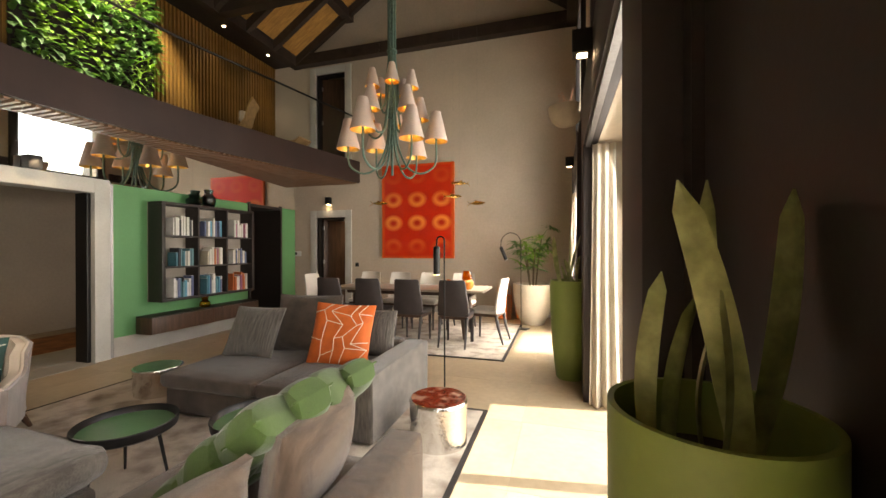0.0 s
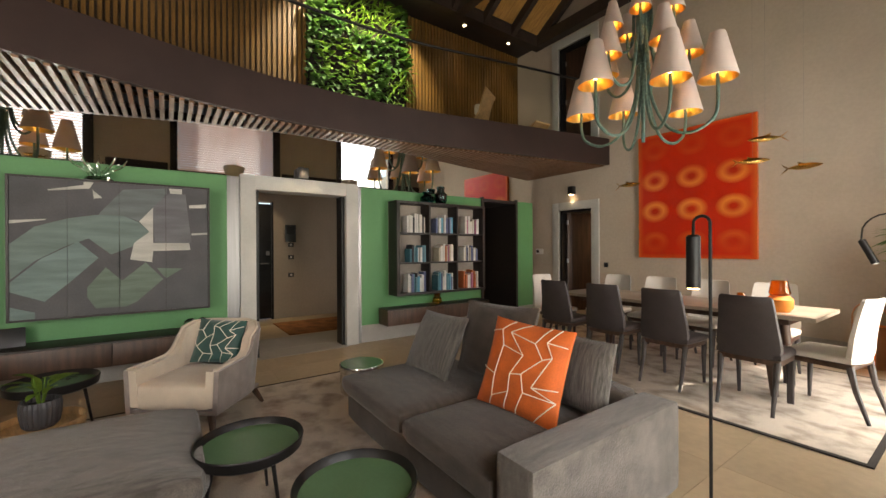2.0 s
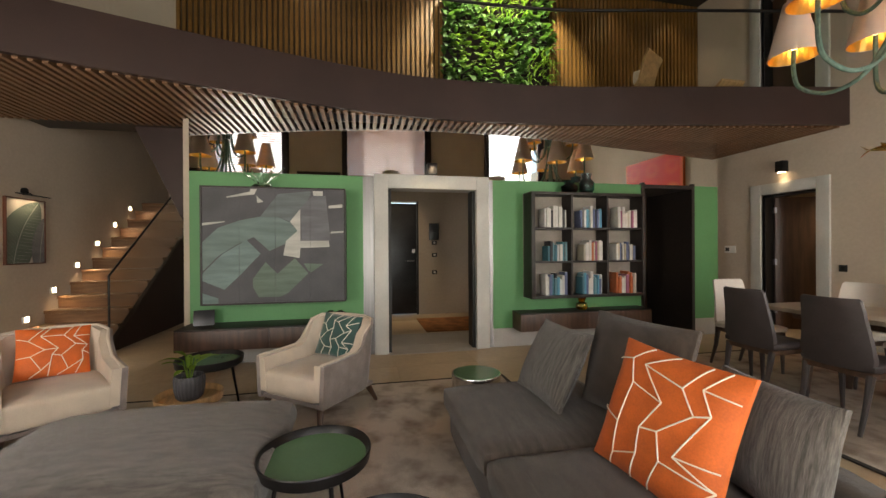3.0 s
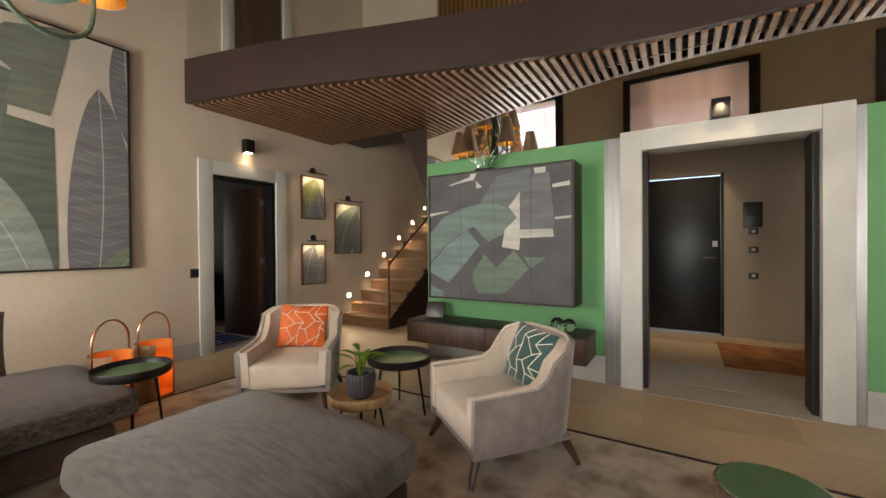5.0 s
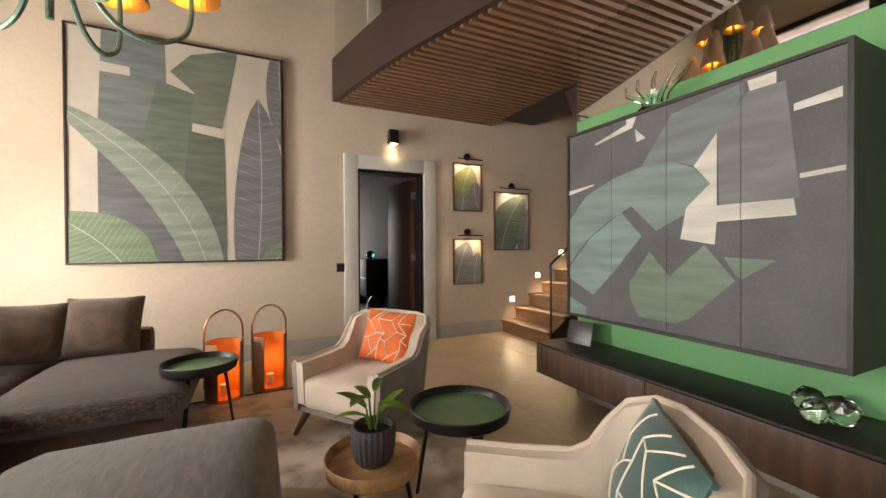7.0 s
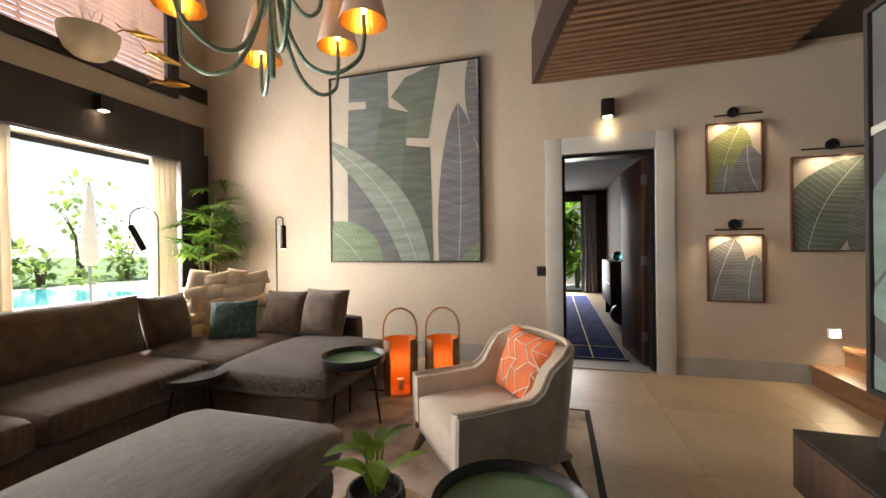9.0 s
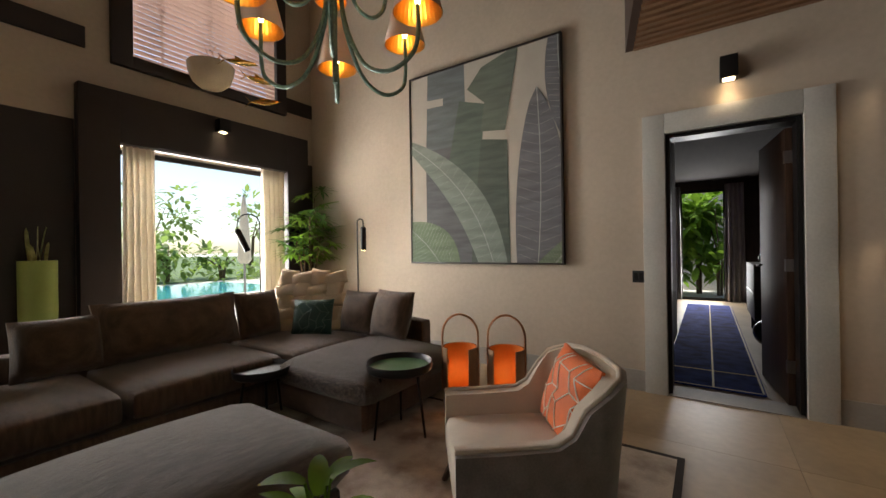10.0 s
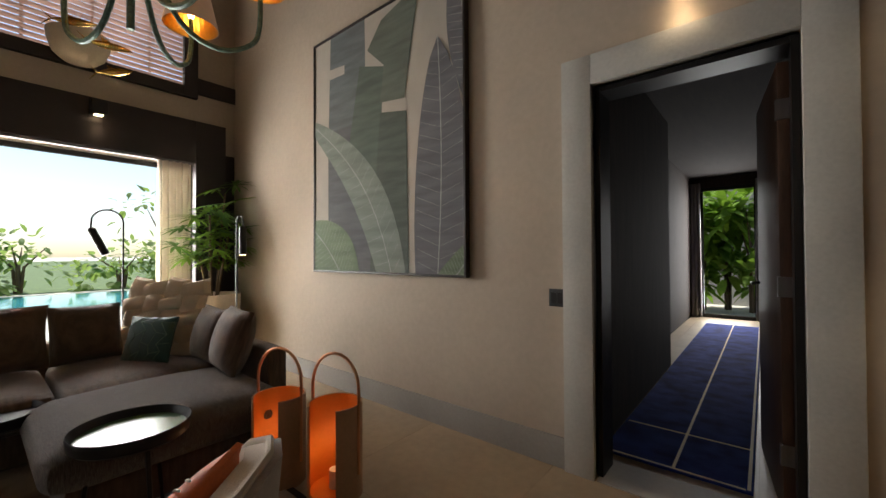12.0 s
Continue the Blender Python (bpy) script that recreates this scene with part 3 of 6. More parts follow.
def door_frame(name, x0, x1, z, y, side, label, z0=0.0, w=0.16):
    """A pale stone surround on a wall that faces along y; side is the way it faces."""
    t = thing(name, label, "door frame", kind="structure")
    ya, yb = (y - 0.1 * side, y + 0.03 * side)
    pbox("jamb", (x0 - w, ya, z0), (x0, yb, z + w), M_STONE, t, 0.005)
    pbox("jamb", (x1, ya, z0), (x1 + w, yb, z + w), M_STONE, t, 0.005)
    pbox("lintel", (x0, ya, z), (x1, yb, z + w), M_STONE, t, 0.005)
    pbox("rebate", (x0 + 0.001, y - 0.2 * side, z0), (x0 + 0.03, y - 0.03 * side, z - 0.001), M_BLACK, t)
    pbox("rebate", (x1 - 0.03, y - 0.2 * side, z0), (x1 - 0.001, y - 0.03 * side, z - 0.001), M_BLACK, t)
    pbox("rebate", (x0 + 0.031, y - 0.2 * side, z - 0.03), (x1 - 0.031, y - 0.03 * side, z - 0.001), M_BLACK, t)
    return t


door_frame("door_frame_south", -5.26, -4.43, 2.10, YS, 1, "pale grey stone door surround")
door_frame("door_frame_north", -5.79, -5.03, 2.08, YN, -1, "pale grey stone door surround")
door_frame("door_frame_gallery", -5.79, -5.03, 5.42, YN, -1, "pale grey stone surround of the upper doorway", 3.3)

door_frame("door_frame_gallery_south", -5.40, -4.70, 5.40, YS, 1, "pale grey stone surround of the gallery's south doorway", 3.3, 0.14)
gallery_door = thing("door_5", "dark walnut door at the south end of the gallery, closed", "door", kind="structure")
pbox("leaf", (-5.37, YS + 0.001, 3.31), (-4.73, YS + 0.018, 5.37), M_DKWOOD, gallery_door, 0.003)


def door_leaf(name, hinge, angle, width, height, label):
    t = thing(name, label, "door", pose(*hinge, 0, 0, angle))
    t["kind"] = "structure"
    pbox("leaf", (0, -0.022, 0.01), (width, 0.022, height), M_DKWOOD, t, 0.004)
    for s in (-1, 1):
        bm = BM(); tube(bm, [(width - 0.07, 0.023 * s, 1.02), (width - 0.07, 0.06 * s, 1.02), (width - 0.09, 0.065 * s, 1.02), (width - 0.2, 0.065 * s, 1.02)], 0.009)
        part("handle", bm, M_BLACK, t, "black lever handle", True)
    for z in (0.25, 1.0, 1.8):
        pbox("hinge", (-0.012, -0.03, z), (0.02, 0.03, z + 0.09), M_STEEL, t)
    return t


door_leaf("door_2", (-5.21, YS - 0.2, 0), -84, 0.78, 2.06, "dark walnut door standing open into the corridor")
door_leaf("door_3", (-5.74, YN + 0.18, 0), 62, 0.72, 2.04, "dark walnut door standing half open")
door_leaf("door_4", (-5.74, YN + 0.18, 3.3), 12, 0.70, 2.08, "dark walnut door at the gallery, ajar")

# room behind the north doors
structure("wall_north_rooms", [((-7.2, 10.2, 0), (-4.2, 10.3, 6.2)), ((-7.3, 8.7, 0), (-7.2, 10.3, 6.2)), ((-4.3, 8.7, 0), (-4.2, 10.2, 6.2)), ((-7.2, 8.7, 2.6), (-4.3, 10.2, 3.3)), ((-7.2, 8.7, 5.8), (-4.3, 10.2, 5.9))], M_PLASTER, "plain walls of the rooms beyond the doors")
spot((-5.0, 9.5, 2.5), (-4.9, 9.6, 0), 30, 120)

# passage in the green wall
passage = thing("passage_frame", "black-stained timber lining of the passage", "door frame", kind="structure")
pbox("jamb", (XW - 0.9, 6.202, 0), (XW + 0.02, 6.25, 2.20), M_BLKWOOD, passage)
pbox("jamb", (XW - 0.9, 7.03, 0), (XW + 0.02, 7.078, 2.20), M_BLKWOOD, passage)
pbox("lintel", (XW - 0.9, 6.25, 2.12), (XW + 0.02, 7.03, 2.172), M_BLKWOOD, passage)
structure("wall_pantry", [((-8.4, 5.41, 0), (-8.2, 7.3, 2.8)), ((-8.2, 7.2, 0), (-6.6, 7.3, 2.8)), ((-8.2, 5.41, 2.6), (-6.58, 7.2, 2.7))], M_PLASTER, "pantry walls")
pantry = thing("pantry_unit", "dark pantry cabinet with a lit stone niche", "cabinet")
pbox("base", (-8.19, 5.6, 0), (-7.7, 7.19, 0.9), M_BLKWOOD, pantry, 0.004)
pbox("worktop", (-8.19, 5.6, 0.901), (-7.68, 7.19, 0.93), M_TABLETOP, pantry)
pbox("wall_cupboard", (-8.19, 5.6, 1.35), (-7.8, 7.19, 2.3), M_BLKWOOD, pantry, 0.004)
spot((-7.75, 6.6, 1.33), (-8.1, 6.6, 0.9), 6, 140)

# ---- window bays of the east wall ----
def bay(k, y0, y1):
    """A glazed door in a deep dark casing, with a shuttered window over it."""
    w = thing("window_%d" % k, "tall sliding glass door in a deep dark brown casing", "window", kind="structure")
    for ya, yb in ((y0 - 0.32, y0), (y1, y1 + 0.30)):
        pbox("casing_post", (XE - 0.12, ya, 0), (XE - 0.001, yb, 2.74), M_LOUVRE, w, 0.004)
        ym = y0 if yb == y0 else y1
        s = 1 if yb == y0 else -1
        # middle bay: pale plaster colour stands in for the bright light beyond
        pbox("reveal", (XE, min(ym, ym + 0.012 * s), 0), (XE + 0.30, max(ym, ym + 0.012 * s), 2.255), M_PLASTER if k == 2 else M_LOUVRE, w)
    pbox("casing_lintel", (XE - 0.12, y0, 2.26), (XE - 0.001, y1, 2.74), M_LOUVRE, w, 0.004)
    pbox("curtain_track", (XE - 0.10, y0 + 0.01, 2.235), (XE - 0.06, y1 - 0.01, 2.255), M_STEEL, w)
    ym = 2.9 if k == 2 else (y0 + y1) / 2 + 0.25
    for a, b in (((y0 + 0.014, y1 - 0.014),) if k == 1 else ((y0 + 0.014, ym), (ym + 0.001, y1 - 0.014))):
        x = XE + 0.16 if a < ym - 0.1 else XE + 0.21
        f = 0.05
        bm = BM()
        box(bm, (x, a, 0.0), (x + 0.045, a + f, 2.25)); box(bm, (x, b - f, 0.0), (x + 0.045, b, 2.25))
        box(bm, (x, a + f, 0.0), (x + 0.045, b - f, 0.05)); box(bm, (x, a + f, 2.2), (x + 0.045, b - f, 2.25))
        part("sash", bm, M_BLACK, w, "black aluminium sash")
        bm = BM(); box(bm, (x + 0.018, a + f, 0.05), (x + 0.026, b - f, 2.2))
        o = part("pane", bm, M_GLASS, w); o.visible_shadow = False
    if k == 2:
        bm = BM(); tube(bm, [(XE + 0.159, ym - 0.03, 0.62), (XE + 0.09, ym - 0.03, 0.62), (XE + 0.09, ym - 0.03, 1.22), (XE + 0.159, ym - 0.03, 1.22)], 0.016, 6)
        part("pull_handle", bm, M_BLACK, w, "long black pull handle")
    # upper window with a slatted blind
    u = thing("upper_window_%d" % k, "upper window in a dark frame with a half-closed slatted blind", "window", kind="structure")
    a, b, z0, z1 = y0 + 0.09, y1 + 0.02, 3.02, 4.8
    for lo, hi in (((XE - 0.06, a - 0.13, z0), (XE - 0.001, a + 0.01, z1)), ((XE - 0.06, b - 0.15, z0), (XE - 0.001, b + 0.02, z1)), ((XE - 0.06, a + 0.01, z0), (XE - 0.001, b - 0.15, z0 + 0.12)), ((XE - 0.06, a + 0.01, z1 - 0.1), (XE - 0.001, b - 0.15, z1))):
        pbox("frame_bar", lo, hi, M_LOUVRE, u, 0.004)
    bm = BM(); box(bm, (XE + 0.2, y0, 3.08), (XE + 0.21, y1, 4.75)); o = part("pane", bm, M_GLASS, u); o.visible_shadow = False
    bm = BM()
    box(bm, (-0.029, 0, -0.0015), (0.029, b - a - 0.06, 0.0015))
    sl = obj("blind_slat", bm, M_BLIND)
    if k == 3:
        bpy.data.objects.remove(sl)
        return
    sl.parent, sl.matrix_basis = u, pose(XE + 0.03, a - 0.04, z0 + 0.10, 0, 46 if k == 2 else 24, 0)
    z = z0 + 0.10 + 0.056
    while z < z1 - 0.06:
        piece("blind_slat", sl.data, u, pose(XE + 0.03, a - 0.04, z, 0, 46 if k == 2 else 24, 0))
        z += 0.056
    for y in (a + 0.3, (a + b) / 2 - 0.08, b - 0.45):
        pbox("blind_tape", (XE + 0.052, y, z0 + 0.13), (XE + 0.055, y + 0.025, z1 - 0.1), M_WHITEPLATE, u)


for k, (a, b) in enumerate(BAYS):
    bay(k + 1, a, b)
structure("wall_cladding", [((XE - 0.03, a, 0.0), (XE - 0.001, b, 2.42)) for a, b in ((YS + 0.013, -1.602), (1.50, 1.558), (4.452, 5.428), (7.752, YN - 0.013))], M_CLAD, "dark brown cladding between the window casings")
structure("wall_cladding_thin", [((XE - 0.004, 0.802, 0.0), (XE - 0.001, 1.499, 2.42))], M_CLAD, "dark brown cladding behind the tall planter")
structure("trim_band", [((XE - 0.02, a, 3.09), (XE - 0.001, b, 3.28)) for a, b in ((YS, -1.33), (0.72, 1.80), (4.24, 5.7), (7.6, YN))], M_LOUVRE, "dark horizontal band on the plaster")


def curtain(y0, y1, spread, z1, label, material, x=-0.10, depth=0.045, folds=5, x_foot=0.0, along="y"):
    """A hanging curtain with folds, gathered at the top and loose at the foot."""
    t = thing("curtain", label, "curtain", group="curtains")
    bm = BM()
    nu, nz = folds * 10, 14
    grid = []
    for i in range(nz + 1):
        f = i / nz
        row = []
        for j in range(nu + 1):
            u = j / nu
            c = (y0 + y1) / 2
            w = (y1 - y0) * (1 + spread * (1 - f) ** 1.5)
            yy = c + (u - 0.5) * w
            xx = x + depth * (0.6 + 0.6 * (1 - f)) * math.sin(u * folds * 2 * math.pi + 0.6 * math.sin(3 * f)) + x_foot * (1 - f) ** 2
            p = (xx, yy, 0.012 + f * (z1 - 0.012)) if along == "y" else (yy, xx, 0.012 + f * (z1 - 0.012))
            row.append(bm.verts.new(p))
        grid.append(row)
    for r0, r1 in zip(grid, grid[1:]):
        for j in range(nu):
            bm.faces.new((r0[j], r0[j + 1], r1[j + 1], r1[j]))
    o = part("cloth", bm, material, t, smooth=True)
    md = o.modifiers.new("thick", "SOLIDIFY"); md.thickness = 0.004
    return t


curtain(0.22, 0.48, 0.15, 2.235, "cream linen curtain drawn to the side of the south window", M_CURTAIN)
curtain(-1.24, -0.92, 0.05, 2.235, "cream linen curtain drawn to the side of the south window", M_CURTAIN)
curtain(-0.05, 0.13, 0.35, 2.235, "cream linen curtain gathered in the recess of the glass door", M_CURTAIN, x=4.05, depth=0.035, folds=3, along="x")
curtain(0.02, 0.15, 0.1, 2.235, "cream linen curtain at the near side of the glass door", M_CURTAIN, x=1.98, depth=0.04, folds=3, along="x")
curtain(7.05, 7.40, 0.7, 2.235, "cream linen curtain billowing beside the dining window", M_CURTAIN, folds=5, x_foot=-0.22)

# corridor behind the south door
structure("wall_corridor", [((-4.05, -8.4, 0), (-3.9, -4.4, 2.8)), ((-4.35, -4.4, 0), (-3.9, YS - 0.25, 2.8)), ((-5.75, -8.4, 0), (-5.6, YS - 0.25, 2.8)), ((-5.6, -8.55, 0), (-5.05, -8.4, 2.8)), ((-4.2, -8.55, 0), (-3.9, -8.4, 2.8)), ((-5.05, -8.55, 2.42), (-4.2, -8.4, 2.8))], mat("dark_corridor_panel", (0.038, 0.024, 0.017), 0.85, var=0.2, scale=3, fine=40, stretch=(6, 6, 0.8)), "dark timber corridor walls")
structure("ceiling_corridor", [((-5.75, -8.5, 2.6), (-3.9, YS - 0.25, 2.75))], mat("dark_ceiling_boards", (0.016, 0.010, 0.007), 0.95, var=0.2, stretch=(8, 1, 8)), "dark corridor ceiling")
structure("threshold_south", [((-5.25, YS - 0.25, 0.001), (-4.44, YS + 0.02, 0.008))], M_SKIRT, "dark stone threshold")
runner = thing("runner_rug", "royal blue runner rug with thin pale lines", "rug")
pbox("carpet", (-5.08, -7.6, 0.002), (-4.36, -2.08, 0.016), M_BLUERUG, runner, 0.004)
for lo, hi in (((-4.74, -7.58, 0.0165), (-4.725, -2.1, 0.018)), ((-5.06, -2.62, 0.0165), (-4.38, -2.605, 0.018)), ((-5.07, -7.58, 0.0165), (-5.055, -2.1, 0.018)), ((-5.05, -2.105, 0.0165), (-4.38, -2.09, 0.018))):
    pbox("line", lo, hi, M_PIPING, runner)
wc = thing("window_5", "full-height black-framed corridor window onto planting", "window", kind="structure")
for lo, hi in (((-5.05, -8.5, 0), (-5.0, -8.42, 2.42)), ((-4.25, -8.5, 0), (-4.2, -8.42, 2.42)), ((-5.0, -8.5, 0), (-4.25, -8.42, 0.06)), ((-5.0, -8.5, 2.36), (-4.25, -8.42, 2.42))):
    pbox("frame_bar", lo, hi, M_BLACK, wc)
o = pbox("pane", (-5.0, -8.47, 0.06), (-4.25, -8.46, 2.36), M_GLASS, wc); o.visible_shadow = False
curtain(-4.22, -3.98, 0.1, 2.5, "grey linen curtain beside the corridor window", M_GREYCURT, x=-8.3, folds=4, along="x")
curtain(-5.35, -5.03, 0.1, 2.5, "grey linen curtain beside the corridor window", M_GREYCURT, x=-8.3, folds=4, along="x")
cons = thing("corridor_console", "dark corridor console cabinet with metal pulls", "cabinet")
pbox("body", (-5.59, -5.4, 0.25), (-5.18, -4.3, 0.95), M_BLKWOOD, cons, 0.005)
for y in (-5.3, -4.4):
    pbox("leg", (-5.56, y - 0.02, 0), (-5.22, y + 0.02, 0.25), M_BLACK, cons)
pbox("drawer_line", (-5.179, -5.36, 0.58), (-5.175, -4.34, 0.6), M_STEEL, cons)
ball = thing("ornament", "small teal glass ball on the corridor console", "ornament")
bm = BM(); bmesh.ops.create_icosphere(bm, subdivisions=3, radius=0.08, matrix=pose(-5.32, -4.5, 1.03)); part("ball", bm, M_TEALGLASS, ball, smooth=True)
ball2 = thing("ornament", "dark glass sphere standing on the corridor floor", "ornament")
bm = BM(); bmesh.ops.create_icosphere(bm, subdivisions=3, radius=0.16, matrix=pose(-5.3, -4.05, 0.165)); part("ball", bm, mat("dark_glazed_ball", (0.02, 0.03, 0.025), 0.15), ball2, smooth=True)
dd = bpy.data.lights.new("window_light", "AREA"); dd.shape, dd.size, dd.size_y, dd.energy = "RECTANGLE", 0.7, 2.2, 34
ol = new("window_light", dd); ol.matrix_world = look((-4.6, -8.38, 1.25), (-4.6, -5, 0.8))

# ---- living area ----
def rug(name, lo, hi, label, border=0.035):
    t = thing(name, label, "rug")
    pbox("carpet", (lo[0] + border, lo[1] + border, 0.001), (hi[0] - border, hi[1] - border, 0.014), M_RUG, t, 0.004)
    for a, b in (((lo[0], lo[1]), (hi[0], lo[1] + border)), ((lo[0], hi[1] - border), (hi[0], hi[1])), ((lo[0], lo[1] + border), (lo[0] + border, hi[1] - border)), ((hi[0] - border, lo[1] + border), (hi[0], hi[1] - border))):
        pbox("border", (*a, 0.001), (*b, 0.012), M_RUGEDGE, t)
    return t


rug("living_rug", (-4.585, -0.69), (-0.89, 3.72), "large pale taupe rug with worn floral marks and a dark border")
rug("dining_rug", (-4.80, 5.18), (-0.96, 7.50), "large pale taupe rug under the dining table with a dark border")


def cushion_shape(bm, w, h, d, m, n=14):
    """A square scatter cushion standing on its lower edge, facing -y."""
    return pad(bm, w / 2, h / 2, d / 2, 0.88, n=n, m=m @ pose(0, 0, h / 2, 90, 0, 0), power=2.2)


def web_lines(bm, w, h, d, m, seed=1, r=0.003):
    """Irregular stitched cell lines over the face of a cushion."""
    rs = random.Random(seed)
    nx, nz = 5, 5
    pts = {}
    for i in range(nx + 1):
        for j in range(nz + 1):
            u = -1 + 2 * i / nx + (0 if i in (0, nx) else rs.uniform(-0.16, 0.16)) + (0.24 if j % 2 else -0.02) * (0 if i in (0, nx) else 1)
            v = -1 + 2 * j / nz + (0 if j in (0, nz) else rs.uniform(-0.17, 0.17))
            pts[i, j] = (max(-0.98, min(0.98, u)), max(-0.98, min(0.98, v)))

    def on(u, v):
        e = max(0, (1 - abs(u) ** 2.2) * (1 - abs(v) ** 2.2)) ** 0.5
        dd = d / 2 * (0.12 + 0.88 * e) + 0.002
        return m @ Vector((u * w / 2 * (1 - 0.044 * (1 - v * v) * u ** 4), -dd, h / 2 + v * h / 2 * (1 - 0.044 * (1 - u * u) * v ** 4)))

    def line(a, b):
        tube(bm, [on(a[0] + (b[0] - a[0]) * k / 6, a[1] + (b[1] - a[1]) * k / 6) for k in range(7)], r, 5)
    for i in range(nx + 1):
        for j in range(nz + 1):
            if i < nx and 0 < j < nz and (i + j) % 2 == 0:
                line(pts[i, j], pts[i + 1, j])
            if j < nz and 0 < i < nx:
                line(pts[i, j], pts[i, j + 1])


def cushion(w, h, d, m, material, label, web=0, name="cushion", line=None):
    t = thing(name, label, "cushion", m)
    bm = BM(); cushion_shape(bm, w, h, d, Matrix())
    part("cover", bm, material, t, smooth=True)
    if web:
        bm = BM(); web_lines(bm, w, h, d, Matrix(), web)
        part("stitching", bm, line or M_PIPING, t, "pale stitched web lines")
    return t


def braided_cushion(w, h, d, m, material, label, nx=4, nz=5):
    """A chunky cushion plaited from fat padded straps."""
    t = thing("braided_cushion", label, "cushion", m)
    for i in range(nx):
        for j in range(nz):
            bm = BM()
            sx, sz = w / nx, h / nz
            over = (i + j) % 2
            e = 1 - 0.3 * (abs(2 * (i + 0.5) / nx - 1) ** 3 + abs(2 * (j + 0.5) / nz - 1) ** 3)
            a, b = (0.86, 0.60) if over else (0.60, 0.86)
            pad(bm, sx * a, sz * b, d / 2 * e * (1.0 if over else 0.92), 0.96, n=8, m=pose((i + 0.5) * sx - w / 2, 0, (j + 0.5) * sz, 90, 0, 0) @ pose(0, 0, 0, 0, 0, 12 if over else -10), power=3.0)
            part("strap", bm, material, t, smooth=True)
    return t


def block(name, lo, hi, material, parent, bevel=0.04, label="", bulge=0.0):
    """A soft upholstered block with a rounded edge and a slightly crowned top."""
    bm = BM()
    box(bm, lo, hi, 0)
    bmesh.ops.subdivide_edges(bm, edges=bm.edges, cuts=9, use_grid_fill=True)
    c = [(a + b) / 2 for a, b in zip(lo, hi)]
    hf = [abs(b - a) / 2 for a, b in zip(lo, hi)]
    for v in bm.verts:
        p = [v.co[i] - c[i] for i in range(3)]
        q = [max(-(hf[i] - bevel), min(hf[i] - bevel, p[i])) for i in range(3)]
        dv = Vector([p[i] - q[i] for i in range(3)])
        if dv.length > 0:
            dv = dv.normalized() * min(bevel, dv.length)
        q = Vector(q) + dv
        if bulge and p[2] > 0:
            q.z += bulge * (1 - (p[0] / hf[0]) ** 2) * (1 - (p[1] / hf[1]) ** 2)
        v.co = Vector(c) + q
    return part(name, bm, material, parent, label, True)


# north sofa: two deep seats, low back to the north, broad arm to the east
sofa = thing("sofa", "low charcoal chenille sofa with a broad light-grey arm", "sofa")
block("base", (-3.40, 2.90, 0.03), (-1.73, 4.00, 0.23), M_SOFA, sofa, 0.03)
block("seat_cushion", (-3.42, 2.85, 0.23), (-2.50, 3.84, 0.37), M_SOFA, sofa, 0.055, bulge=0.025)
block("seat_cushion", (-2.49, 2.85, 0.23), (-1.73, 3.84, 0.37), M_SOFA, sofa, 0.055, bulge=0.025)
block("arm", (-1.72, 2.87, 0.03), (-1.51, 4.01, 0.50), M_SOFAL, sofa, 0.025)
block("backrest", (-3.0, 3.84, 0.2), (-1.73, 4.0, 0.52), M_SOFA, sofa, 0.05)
for x in (-3.32, -1.62):
    for y in (2.98, 3.92):
        pbox("foot", (x - 0.03, y - 0.03, 0), (x + 0.03, y + 0.03, 0.03), M_BLACK, sofa)
cushion(0.66, 0.54, 0.2, pose(-2.62, 3.66, 0.385, -14, 0, 6), M_SOFA, "charcoal chenille back cushion leaning on the sofa back")
cushion(0.52, 0.47, 0.17, pose(-3.02, 3.36, 0.385, -27, 0, 2), M_RIB, "grey ribbed cushion leaning on the sofa")
cushion(0.54, 0.52, 0.16, pose(-2.10, 3.36, 0.385, -20, 2, 6), M_ORANGE, "burnt orange velvet cushion with pale web lines", 3)
cushion(0.46, 0.42, 0.17, pose(-1.96, 3.70, 0.385, -12, 0, -6), M_RIB, "grey ribbed cushion beside the orange one")

# corner sofa along the window and the south wall
corner = thing("corner_sofa", "large dark brown-charcoal corner sofa with loose back cushions", "sofa")
block("base", (-1.95, -1.0, 0.03), (-0.88, 2.12, 0.22), M_SOFAB, corner, 0.03)
block("base", (-2.88, -1.0, 0.03), (-1.96, 0.12, 0.22), M_SOFAB, corner, 0.03)
block("seat_cushion", (-3.0, -0.86, 0.22), (-2.06, 0.20, 0.41), M_CHAISE, corner, 0.09, "streaked chenille chaise cushion", bulge=0.06)
block("seat_cushion", (-2.04, -0.86, 0.22), (-1.08, 0.02, 0.41), M_SOFAB, corner, 0.06, bulge=0.03)
block("seat_cushion", (-1.97, 0.04, 0.22), (-1.08, 1.02, 0.41), M_SOFAB, corner, 0.06, bulge=0.03)
block("seat_cushion", (-1.97, 1.04, 0.22), (-1.08, 2.14, 0.41), M_SOFAB, corner, 0.06, bulge=0.03)
block("backrest", (-2.62, -1.02, 0.03), (-0.88, -0.87, 0.58), M_SOFAB, corner, 0.04)
block("backrest", (-1.06, -0.86, 0.03), (-0.88, 2.13, 0.56), M_SOFAB, corner, 0.04)


def back_cushion(w, h, m, label):
    t = thing("back_cushion", label, "cushion", m, group="loose back cushions")
    bm = BM(); cushion_shape(bm, w, h, 0.22, Matrix(), 12)
    part("cover", bm, M_SOFAB, t, smooth=True)
    return t


